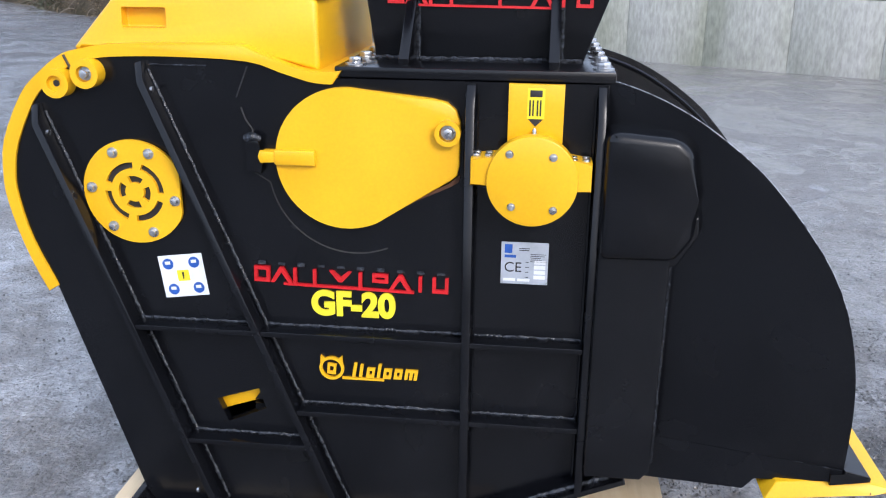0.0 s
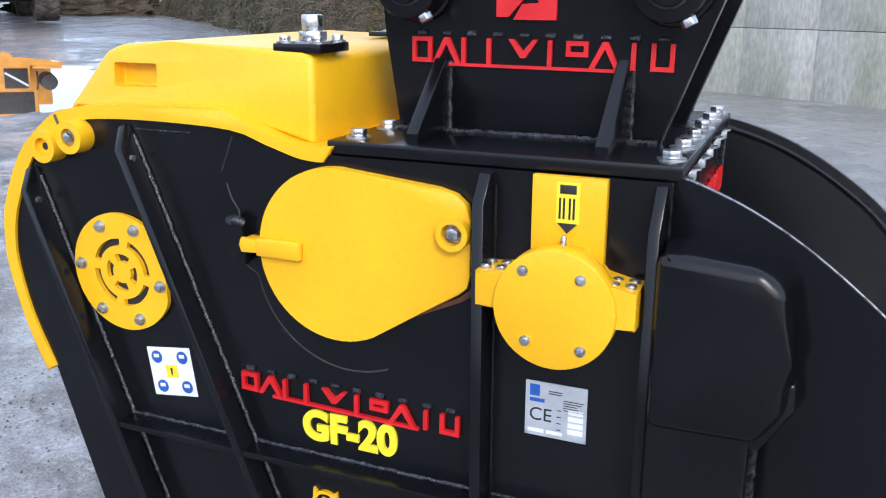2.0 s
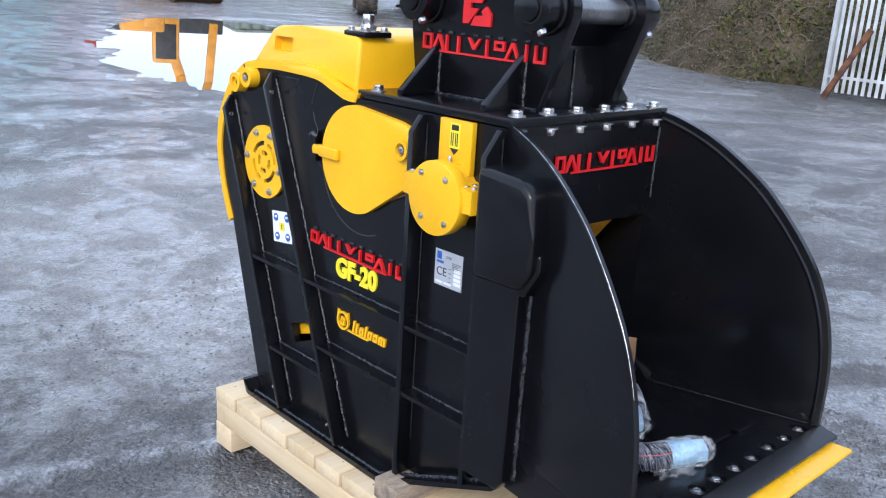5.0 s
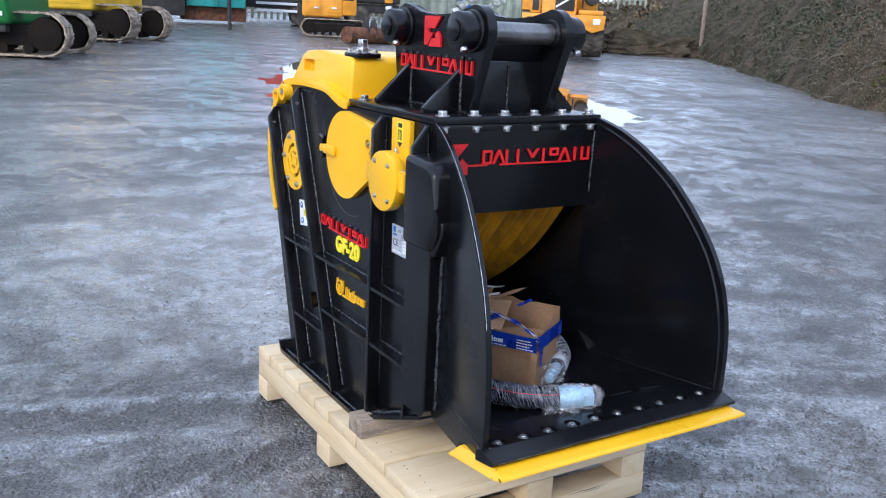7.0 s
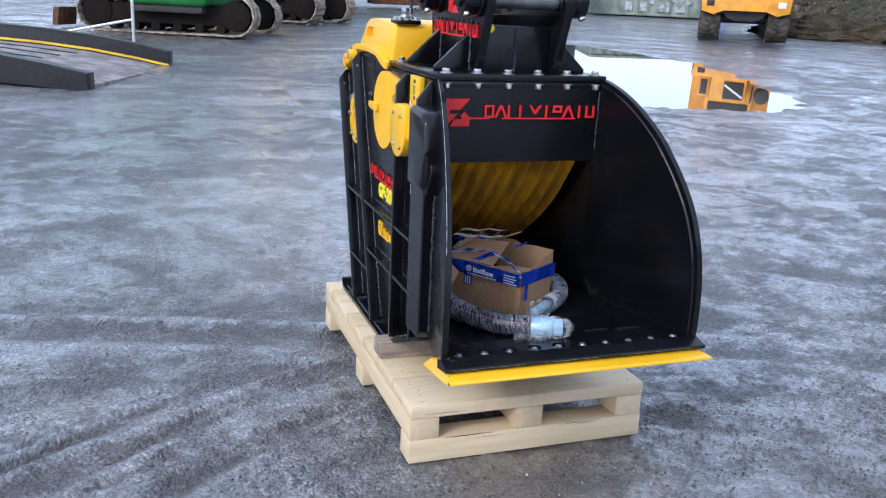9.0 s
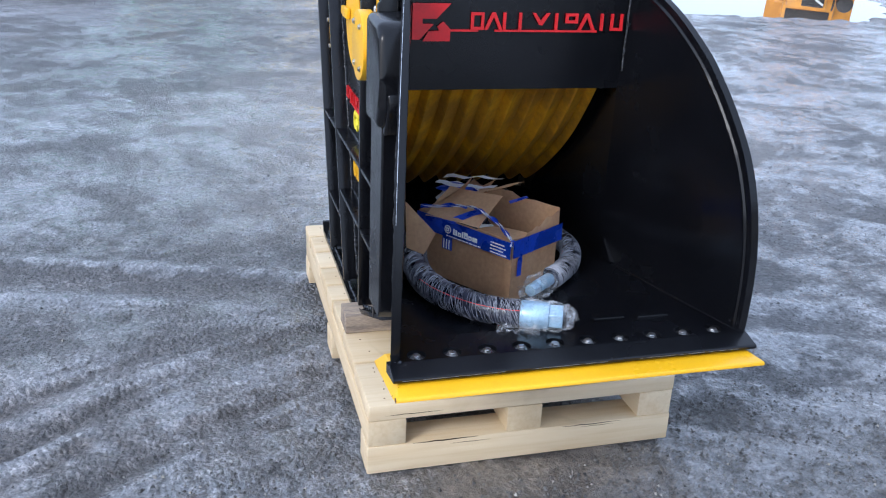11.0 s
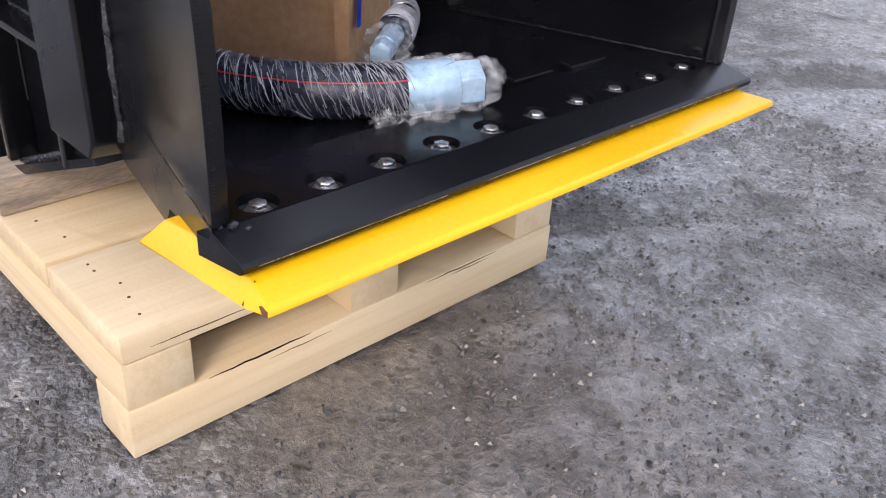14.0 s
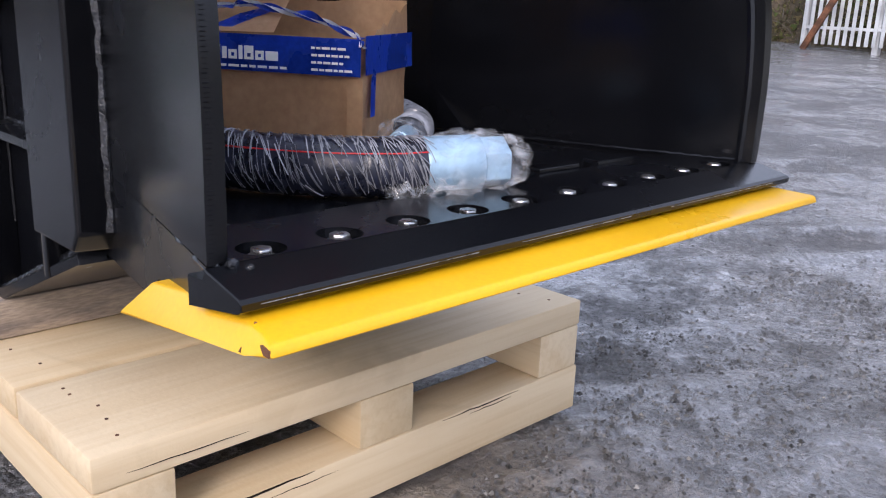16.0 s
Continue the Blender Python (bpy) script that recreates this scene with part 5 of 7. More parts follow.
# ---- pallet ----
def build_pallet():
    p = thing("pallet", "heavy pale pine pallet on wet ground", "pallet", (0.05, 0.335, 0))
    edge = random.Random(31)
    for x0, x1 in ((-0.625, -0.503), (-0.494, -0.347), (-0.339, -0.20), (-0.19, -0.051), (-0.043, 0.072), (0.080, 0.28), (0.29, 0.487), (0.496, 0.725)):
        part("deck_board", box((x0, -0.10 + edge.uniform(-0.004, 0.004), 0.156), (x1, 0.772 + edge.uniform(-0.004, 0.004), 0.202), 0.0045), PINE, p)
    for y0, y1 in ((-0.102, 0.0), (0.28, 0.381), (0.672, 0.774)):
        part("stringer", box((-0.624, y0, 0.079), (0.724, y1, 0.1555), 0.003), PINEX, p)
    for x0, x1 in ((-0.625, -0.525), (-0.02, 0.09), (0.625, 0.7265)):
        part("skid", box((x0, -0.104, -0.004), (x1, 0.776, 0.0785), 0.003), PINE, p)
    rnd = random.Random(12)
    for x in (-0.59, -0.44, -0.40, -0.28, -0.12, 0.03, 0.17, 0.25, 0.36, 0.44, 0.53, 0.56, 0.60, 0.64, 0.69):
        for y in (-0.05, 0.72):
            yy, xx = y + rnd.uniform(-0.012, 0.012), x + rnd.uniform(-0.01, 0.01)
            part("nail", cyl((xx, yy, 0.2015), (xx, yy, 0.2027), 0.0024, seg=8), RUST, p)
    # drying cracks and a torn splinter along the front skid
    for y0, y1, z, r in ((0.02, 0.20, 0.0775, 0.0016), (0.12, 0.24, 0.064, 0.0009), (0.44, 0.62, 0.0745, 0.0014), (0.50, 0.60, 0.068, 0.0010), (-0.06, 0.10, 0.171, 0.0007)):
        pts = [(0.7263, y0 + (y1 - y0) * k / 9, z + r * 1.6 * noise.noise(Vector((k * 0.9, z * 90, 2)))) for k in range(10)]
        part("crack", tube(pts, r, 5, radii=[r * (0.25 + 0.75 * math.sin(math.pi * k / 9)) for k in range(10)]), MUCK, p)
    return p


build_pallet()
solo("timber_block", box((0.222, -0.096, 0.2025), (0.316, 0.70, 0.263), 0.005), OLDWOOD, "weathered timber packed under the bucket", "timber")


# ---- spares in the mouth ----
def hose_run(pts, r, name, label, seed, fit_end=True):
    t = thing(name, label, "hose", pts[0])
    path = spline(pts, 14)
    rnd = random.Random(seed)
    radii = [r * (1 + 0.012 * math.sin(i * 2.1)) for i in range(len(path))]
    part("sleeve", tube(path, r, 18, wob=0.02, radii=radii, rnd=rnd), NAVY, t, "dark hose sleeve")
    # pale strands: folds of the film, with its sheen streaks put into their colour
    bm = bmesh.new()
    for k in range(1000):
        i = rnd.randrange(3, len(path) - 3)
        a = rnd.uniform(0, 6.28)
        d = (path[i + 1] - path[i]).normalized()
        s = d.orthogonal().normalized()
        u = d.cross(s)
        strip, start = [], path[i].lerp(path[i + 1], rnd.random())
        lean, span = rnd.gauss(0.7, 0.3), rnd.uniform(0.12, 0.34)
        for j in range(5):
            aa = a + j * span
            strip.append(start + d * r * 0.12 * lean * j + (s * math.cos(aa) + u * math.sin(aa)) * r * 1.04)
        if min(q.z for q in strip) > 0.491:
            tube(strip, rnd.uniform(0.00025, 0.0008), 3, bm)
    part("wrap_folds", bm, FILMW, t, "pale strands for the folds and sheen streaks of stretch film", smooth=None)
    d0 = path[0] - path[-1]
    line = []
    for i in range(len(path) * 2 // 5, len(path)):
        d = (path[min(i + 1, len(path) - 1)] - path[i - 1]).normalized()
        s = d.cross(Vector((0, 0, 1))).normalized()
        line.append(path[i] + (s * 0.80 + Vector((0, 0, 1)) * 0.60) * r * 1.005)
    part("stripe", tube(line, 0.0011, 5), RED, t, "thin red line printed along the hose")
    if fit_end:
        d = (path[-1] - path[-2]).normalized()
        e = path[-1]
        f = part("ferrule", cyl(e, e + d * 0.068, r * (1.0 if seed == 3 else 0.6), seg=20, bev=0.003), FITTING, t, "zinc hose fitting")
        part("hex_nut", cyl(e + d * 0.068, e + d * 0.10, r * (0.92 if seed == 3 else 0.6), seg=6, bev=0.002), FITTING, f)
        bm = bmesh.new()
        bmesh.ops.create_icosphere(bm, subdivisions=4, radius=1)
        crush = random.Random(seed + 40)
        side = d.cross(Vector((0, 0, 1))).normalized()
        up = side.cross(d)
        for v in bm.verts:
            q = v.co.copy()
            n = 1 + 0.26 * noise.noise(q * 4) + 0.20 * noise.noise(q * 9) + crush.uniform(-0.05, 0.05)
            w = e + d * (0.056 + q.x * 0.075 * n) + side * q.y * r * 1.2 * n + up * q.z * r * 1.12 * n
            w.z = max(w.z, 0.489)
            v.co = w
        part("film", bm, FILM, t, "crumpled clear plastic film", smooth=None).visible_shadow = False
        bm = bmesh.new()
        bmesh.ops.create_grid(bm, x_segments=18, y_segments=14, size=1)
        for v in bm.verts:
            q = v.co.copy()
            w = e + d * (0.0 + q.x * 0.05) + side * (r * 0.8 + q.y * 0.035)
            w.z = 0.507 + 0.020 * noise.noise(Vector((q.x * 2.5, q.y * 2.5, seed))) + 0.010 * noise.noise(Vector((q.x * 7, q.y * 6, seed))) - 0.006 * q.y
            w += d * 0.012 * noise.noise(Vector((q.y * 3, q.x, seed))) + side * 0.012 * noise.noise(Vector((q.x * 3, 5, seed)))
            v.co = w
        fl2 = part("film_flap", bm, FILM, t, "", smooth=None)
        fl2.visible_shadow = False


hose_run([(0.42, 0.085, 0.545), (0.55, 0.050, 0.532), (0.655, 0.046, 0.524), (0.745, 0.072, 0.522), (0.825, 0.128, 0.521), (0.872, 0.188, 0.521), (0.890, 0.226, 0.522)], 0.033, "wrapped_hose", "black hydraulic hose wrapped in clear film", 3)
hose_run([(0.36, 0.50, 0.52), (0.50, 0.51, 0.52), (0.61, 0.465, 0.518), (0.675, 0.405, 0.518), (0.70, 0.375, 0.518)], 0.028, "wrapped_hose", "black hydraulic hose end wrapped in clear film behind a carton", 5)


def carton():
    """An opened carton with taped edges, turned on the bucket floor."""
    c0 = Vector((0.763, 0.241, 0.4875))
    ux = Vector((-0.845, -0.535, 0)).normalized()      # along the long taped face
    uy = Vector((-0.535, 0.845, 0)).normalized()       # along the short face
    L, W, H = 0.315, 0.19, 0.166
    t = thing("carton", "opened brown cardboard carton with blue printed tape", "carton", c0)
    m = Matrix((ux, uy, (0, 0, 1))).transposed().to_4x4()
    m.translation = c0

    def put(bm, mat, name, label="", parent=t, sm=20):
        bmesh.ops.transform(bm, matrix=m, verts=bm.verts)
        return part(name, bm, mat, parent, label, sm)

    def wavy(u0, u1, v0, v1, plane, at, th=0.004, amp=0.004, seed=0, nu=12, nv=6, top=0.0):
        bm = bmesh.new()
        rows = []
        for i in range(nu + 1):
            row = []
            for j in range(nv + 1):
                u, v = u0 + (u1 - u0) * i / nu, v0 + (v1 - v0) * j / nv
                if j == nv:
                    v += top * noise.noise(Vector((u * 40, seed, 1)))
                w = at + amp * noise.noise(Vector((u * 14, v * 14, seed * 3.7)))
                co = {"y": (u, w, v), "x": (w, u, v), "z": (u, v, w)}[plane]
                row.append(bm.verts.new(co))
            rows.append(row)
        for a, b in zip(rows, rows[1:]):
            for j in range(nv):
                bm.faces.new((a[j], a[j + 1], b[j + 1], b[j]))
        bmesh.ops.solidify(bm, geom=list(bm.faces), thickness=th)
        return bm
    put(wavy(0, L, 0, H, "y", 0.0, seed=1), CARD, "front_wall")
    put(wavy(0, L, 0, H + 0.045, "y", W, seed=2, top=0.02), CARD, "back_wall")
    sw = wavy(0, W, 0, H, "x", 0.0, seed=3, top=0.014)
    for v in sw.verts:
        v.co.z *= 1 + 0.34 * max(0, v.co.y / W - 0.25)
    put(sw, CARD, "side_wall")
    put(wavy(0, W, 0, H, "x", L, seed=4), CARD, "side_wall")
    put(box((0.004, 0.004, 0.0005), (L - 0.004, W - 0.004, 0.004)), CARD, "bottom")
    f = wavy(0.0, 0.17, 0.0, 0.125, "z", 0.0, seed=5, amp=0.006)
    bmesh.ops.transform(f, matrix=Matrix.Translation((0.115, 0.006, H + 0.004)) @ Matrix.Rotation(radians(24), 4, "X") @ Matrix.Rotation(radians(-7), 4, "Z"), verts=f.verts)
    put(f, CARD, "flap")
    f = wavy(0.0, 0.13, 0.0, 0.085, "z", 0.0, seed=6, amp=0.006)
    bmesh.ops.transform(f, matrix=Matrix.Translation((0.006, 0.004, H)) @ Matrix.Rotation(radians(-4), 4, "X") @ Matrix.Rotation(radians(5), 4, "Y"), verts=f.verts)
    put(f, CARD, "flap")
    f = wavy(0.0, 0.11, 0.0, 0.12, "z", 0.0, seed=7, amp=0.008)
    bmesh.ops.transform(f, matrix=Matrix.Translation((0.21, 0.10, H + 0.03)) @ Matrix.Rotation(radians(32), 4, "Y") @ Matrix.Rotation(radians(18), 4, "X"), verts=f.verts)
    put(f, CARD, "flap", "torn standing flap")
    def sheet(corners, name, label="", mat=CARD, th=0.004, seed=0, amp=0.006, n=8):
        """A bent sheet between four corners a, b, c, d."""
        a, b2, c, d = [Vector(p) for p in corners]
        bm = bmesh.new()
        grid = []
        for i in range(n + 1):
            row = []
            for j in range(n + 1):
                q = a.lerp(b2, i / n).lerp(d.lerp(c, i / n), j / n)
                w = amp * noise.noise(q * 16 + Vector((seed, 0, 0)))
                row.append(bm.verts.new(q + Vector((w, w, w * 0.6))))
            grid.append(row)
        for p, q in zip(grid, grid[1:]):
            for j in range(n):
                bm.faces.new((p[j], p[j + 1], q[j + 1], q[j]))
        bmesh.ops.solidify(bm, geom=list(bm.faces), thickness=th)
        return put(bm, mat, name, label)
    minv = m.inverted()
    sheet([minv @ Vector(p) for p in ((0.535, 0.024, 0.69), (0.575, 0.098, 0.612), (0.585, 0.066, 0.56), (0.56, 0.024, 0.57))], "flap", "torn flap hanging outwards", seed=3, amp=0.004)
    sheet([(L - 0.004, 0.01, H - 0.002), (L - 0.004, 0.15, H), (L - 0.075, 0.125, H + 0.085), (L - 0.09, 0.04, H + 0.06)], "flap", "wide torn flap standing open", seed=12)
    sheet([(0.30, 0.06, H + 0.01), (0.29, 0.13, H + 0.015), (0.10, 0.165, H + 0.095), (0.115, 0.135, H + 0.085)], "flap", "narrow torn flap standing up", seed=8)
    for k, (y0, z0, z1) in enumerate(((0.14, 0.05, 0.075), (0.11, 0.035, 0.055), (0.16, 0.02, 0.03))):
        sheet([(L + 0.05, y0, H + z0), (L + 0.05, y0 + 0.018, H + z0 + 0.004), (L - 0.13, y0 + 0.055, H + z1 + 0.004), (L - 0.13, y0 + 0.035, H + z1)], "strap", "pale plastic strap" if k == 0 else "", WHITE, 0.001, k, 0.012)
    sheet([(L + 0.04, 0.10, H + 0.025), (L + 0.03, 0.16, H + 0.035), (L - 0.09, 0.17, H + 0.03), (L - 0.08, 0.10, H + 0.022)], "tape", "", TAPE, 0.001, 5, 0.014)
    # printed tape round the upper edge
    z0, z1 = H - 0.045, H - 0.001
    tp = put(wavy(-0.003, L, z0, z1, "y", -0.0075, 0.0012, 0.002, 8, 24, 3), TAPE, "tape", "blue printed tape")
    put(wavy(-0.003, W + 0.01, z0 + 0.002, z1 + 0.004, "x", -0.0078, 0.0012, 0.003, 9, 18, 3), TAPE, "tape")
    put(wavy(0.188, 0.222, z0 - 0.035, z0 + 0.004, "y", -0.0085, 0.001, 0.001, 10, 4, 4, 0.01), TAPE, "tape")
    put(wavy(0.016, 0.034, z0 - 0.05, z0 + 0.004, "x", -0.0085, 0.001, 0.001, 11, 4, 4, 0.01), TAPE, "tape")
    sheet([(0.222, -0.010, H - 0.004), (0.190, -0.010, H - 0.004), (0.150, 0.040, H + 0.020), (0.176, 0.044, H + 0.022)], "tape", "", TAPE, 0.0012, 21, 0.003)
    sheet([(0.176, 0.044, H + 0.022), (0.150, 0.040, H + 0.020), (0.135, 0.050, H + 0.027), (0.158, 0.058, H + 0.029)], "tape", "", TAPE, 0.0012, 22, 0.004)
    sheet([(0.120, 0.128, H + 0.048), (0.108, 0.120, H + 0.046), (0.072, 0.150, H + 0.062), (0.086, 0.160, H + 0.060)], "tape", "", TAPE, 0.0012, 23, 0.006)
    twist = [m @ Vector(p) for p in spline([(0.315, 0.004, H + 0.010), (0.255, 0.022, H + 0.020), (0.205, 0.036, H + 0.029), (0.150, 0.046, H + 0.033), (0.10, 0.036, H + 0.025), (0.05, 0.022, H + 0.014), (0.008, 0.004, H + 0.004), (-0.006, -0.008, H - 0.012)], 8)]
    for k, (mat, lab) in enumerate(((WHITE, "pale twisted tape"), (TAPE, "twisted blue tape"))):
        bm = bmesh.new()
        rows = []
        for i, p in enumerate(twist):
            a = i * 0.33 + k * 1.4
            d = (twist[min(i + 1, len(twist) - 1)] - twist[max(i - 1, 0)]).normalized()
            q = d.orthogonal().normalized()
            q = q * math.cos(a) + d.cross(q) * math.sin(a)
            w = 0.0052 if k == 0 else 0.0075
            rows.append([bm.verts.new(p + q * w + Vector((0, 0, 0.001 * k))), bm.verts.new(p - q * w * 0.5)])
        for p, q in zip(rows, rows[1:]):
            bm.faces.new((p[0], p[1], q[1], q[0]))
        bmesh.ops.solidify(bm, geom=list(bm.faces), thickness=0.0014)
        part("tape_strip", bm, mat, t, lab)
    # plain print on the tape: emblem ring and bars
    y = -0.0125
    bm = prism(arc(0.201, H - 0.022, 0.011, 0, 360, 24)[:-1], y, y - 0.0006, holes=[arc(0.201, H - 0.022, 0.0085, 0, 360, 24)[:-1]])
    put(bm, WHITE, "print_emblem", "", tp)
    put(prism([(0.196, H - 0.027), (0.206, H - 0.027), (0.206, H - 0.017), (0.196, H - 0.017)], y, y - 0.0006, holes=[[(0.199, H - 0.024), (0.203, H - 0.024), (0.203, H - 0.02), (0.199, H - 0.02)]]), WHITE, "print_emblem", "", tp)
    x = 0.182
    for wide, high, hole in ((0.005, 0.0165, 0), (0.006, 0.0145, 0), (0.011, 0.011, 1), (0.005, 0.0165, 0), (0.012, 0.0165, 1), (0.011, 0.011, 1), (0.016, 0.011, 0)):
        ring = [(x - wide, H - 0.031), (x, H - 0.031), (x, H - 0.031 + high), (x - wide, H - 0.031 + high)]
        gap = [[(x - wide + 0.0035, H - 0.0278), (x - 0.0035, H - 0.0278), (x - 0.0035, H - 0.0235), (x - wide + 0.0035, H - 0.0235)]] if hole else []
        put(prism(ring, y, y - 0.0006, holes=gap), WHITE, "print_bar", "", tp)
        x -= wide + 0.0025
    rnd = random.Random(14)
    x = 0.205
    while x > 0.095:
        wide = rnd.uniform(0.006, 0.014)
        put(box((x - wide, y - 0.0006, H - 0.0405), (x, y, H - 0.0375), 0), WHITE, "print_bar", "", tp)
        x -= wide + 0.003
    for k in range(4):
        x = 0.058
        while x > 0.012 + 0.008 * (k % 2):
            wide = rnd.uniform(0.004, 0.010)
            put(box((x - wide, y - 0.0006, H - 0.040 + k * 0.0085), (x, y, H - 0.0372 + k * 0.0085), 0), WHITE, "print_bar", "", tp)
            x -= wide + 0.0018
    put(wavy(-0.004, 0.016, 0.004, z0 - 0.002, "y", -0.0035, 0.003, 0.003, 15, 4, 10), CARD, "corner_strip", "split corner of the carton")
    for k in range(3):
        put(box((0.192 + 0.009 * k, -0.0142, z0 - 0.03), (0.195 + 0.009 * k, -0.0136, z0 - 0.004), 0), WHITE, "print_bar", "", tp)


carton()


def parcel():
    """Film-wrapped bundle behind the carton."""
    bm = bmesh.new()
    bmesh.ops.create_icosphere(bm, subdivisions=4, radius=1)
    for v in bm.verts:
        q = v.co.copy()
        n = 1 + 0.15 * noise.noise(q * 3) + 0.06 * noise.noise(q * 8)
        v.co = Vector((0.40 + q.x * 0.09 * n, 0.24 + q.y * 0.11 * n, max(0.488, 0.56 + q.z * 0.085 * n)))
    p = solo("film_parcel", bm, NAVY, "dark parcel wrapped in film behind a carton", "parcel", smooth=40)
    rnd = random.Random(6)
    for k in range(7):
        a = rnd.uniform(0, 3)
        pts = [(0.40 + 0.085 * math.cos(a + j * 0.5), 0.24 + 0.105 * math.sin(a + j * 0.5), 0.615 + 0.03 * math.sin(j + k)) for j in range(5)]
        part("film_strip", tube(spline(pts, 3), 0.006, 5), WHITE, p)
    part("document", box((0.36, 0.20, 0.652), (0.46, 0.31, 0.655), 0, m=None), WHITE, p, "white papers")


parcel()


# ---- yard edge: wall, fence, bank ----
def placed(x, y, turn):
    """A pose on the ground whose own x axis is turned by so many degrees."""
    return Matrix.Translation((x, y, ground_z(x, y))) @ Matrix.Rotation(radians(turn), 4, "Z")


def concrete_wall(a, b, h, name, bay=1.15):
    a, b = Vector((*a, 0)), Vector((*b, 0))
    d = (b - a)
    L = d.length
    m = placed(a.x, a.y, math.degrees(math.atan2(d.y, d.x)))
    w = tagged(new(name), "weathered grey concrete wall with green streaks", "wall", kind="structure")
    rnd = random.Random(9)
    n = int(L / bay)
    for k in range(n):
        for j, (z0, z1) in enumerate(((-0.3, h * 0.49), (h * 0.495, h))):
            dx = rnd.uniform(-0.012, 0.012)
            bm = box((L * k / n + 0.0015, dx * 0.3, z0), (L * (k + 1) / n - 0.0015, 0.35, z1), 0.004, m=m)
            part("panel", bm, CONCRETE, w)
    return w


concrete_wall((-2.55, 13.95), (14.0, 5.6), 1.85, "wall_north")


def palisade(a, b, h, name, label, pitch=0.128, w=0.062, mat=GALV, lift=0.0):
    a, b = Vector((*a, 0)), Vector((*b, 0))
    d = b - a
    L = d.length
    t = tagged(new(name), label, "fence")
    m = Matrix.Translation((0, 0, lift)) @ placed(a.x, a.y, math.degrees(math.atan2(d.y, d.x)))
    for k in range(int(L / pitch) + 1):
        x = k * pitch
        poly = [(x, 0.06), (x + w, 0.06), (x + w, h - 0.12), (x + w / 2, h), (x, h - 0.12)]
        bm = prism(poly, 0.0, 0.012)
        bmesh.ops.transform(bm, matrix=m, verts=bm.verts)
        part("pale", bm, mat, t)
    for z in (0.3, h - 0.35):
        part("rail", box((-0.02, 0.0125, z), (L + 0.05, 0.05, z + 0.05), 0.003, m=m), mat, t)
    for x in [0, L * 0.5, L]:
        part("post", box((x - 0.05, 0.051, -0.2), (x + 0.05, 0.15, h + 0.05), 0.004, m=m), mat, t)
    return t


palisade((-5.2, 14.5), (-2.62, 14.0), 2.5, "palisade_gate", "galvanised steel palisade gate beside a concrete wall")
solo("rusty_bar", box((-0.05, -0.03, 0), (0.05, 0.03, 1.42), 0.004, m=Matrix.Translation((-5.05, 14.2, 0.1)) @ Matrix.Rotation(radians(27), 4, "Y")), RUST, "rusty steel bar leaning on a palisade gate", "bar")

BANK = [(20, 8.0), (10, 11.0), (3.0, 14.0), (-2.4, 16.0), (-5.6, 15.4), (-7.5, 14.9), (-9.6, 15.6), (-11.2, 17.0), (-15, 19.6), (-19.6, 22.9), (-26, 27.0), (-33, 32), (-44, 33), (-52, 22), (-55, 8), (-54, -8), (-50, -22)]


def bank():
    """A steep overgrown bank that closes the yard; rows of the slope follow the line of its foot."""
    foot = spline([(x, y, 0) for x, y in BANK], 12)
    bm = bmesh.new()
    rows = []
    prof = ((0, -0.3), (0.35, 0.45), (0.8, 1.1), (1.4, 1.8), (2.0, 2.5), (2.8, 3.1), (3.6, 3.8), (4.6, 4.4), (6, 5.0), (9, 5.6), (16, 6.4))
    for i, p in enumerate(foot):
        d = (foot[min(i + 1, len(foot) - 1)] - foot[max(i - 1, 0)]).normalized()
        out = Vector((d.y, -d.x, 0))
        row = []
        low = 1.0 - 0.45 * min(1.0, max(0.0, (-p.x - 23) / 6))
        low -= 0.25 * min(1.0, max(0.0, (-p.x - 36) / 8))
        for u, v in prof:
            n = noise.noise(Vector((p.x * 0.5, p.y * 0.5, u * 0.9)))
            q = p + out * (u + 0.35 * n)
            row.append(bm.verts.new((q.x, q.y, ground_z(p.x, p.y) + v * low * (1 + 0.12 * n) + 0.15 * n * min(1, u))))
        rows.append(row)
    for a, b in zip(rows, rows[1:]):
        for k in range(len(prof) - 1):
            bm.faces.new((a[k], a[k + 1], b[k + 1], b[k]))
    faces = [(f.calc_center_median(), f.normal.copy(), f.calc_area(), [v.co.copy() for v in f.verts]) for f in bm.faces]
    tagged(part("bank", bm, SOIL, None, "", 60), "steep brown earth bank with scrub and ivy", "bank", kind="structure")
    return faces


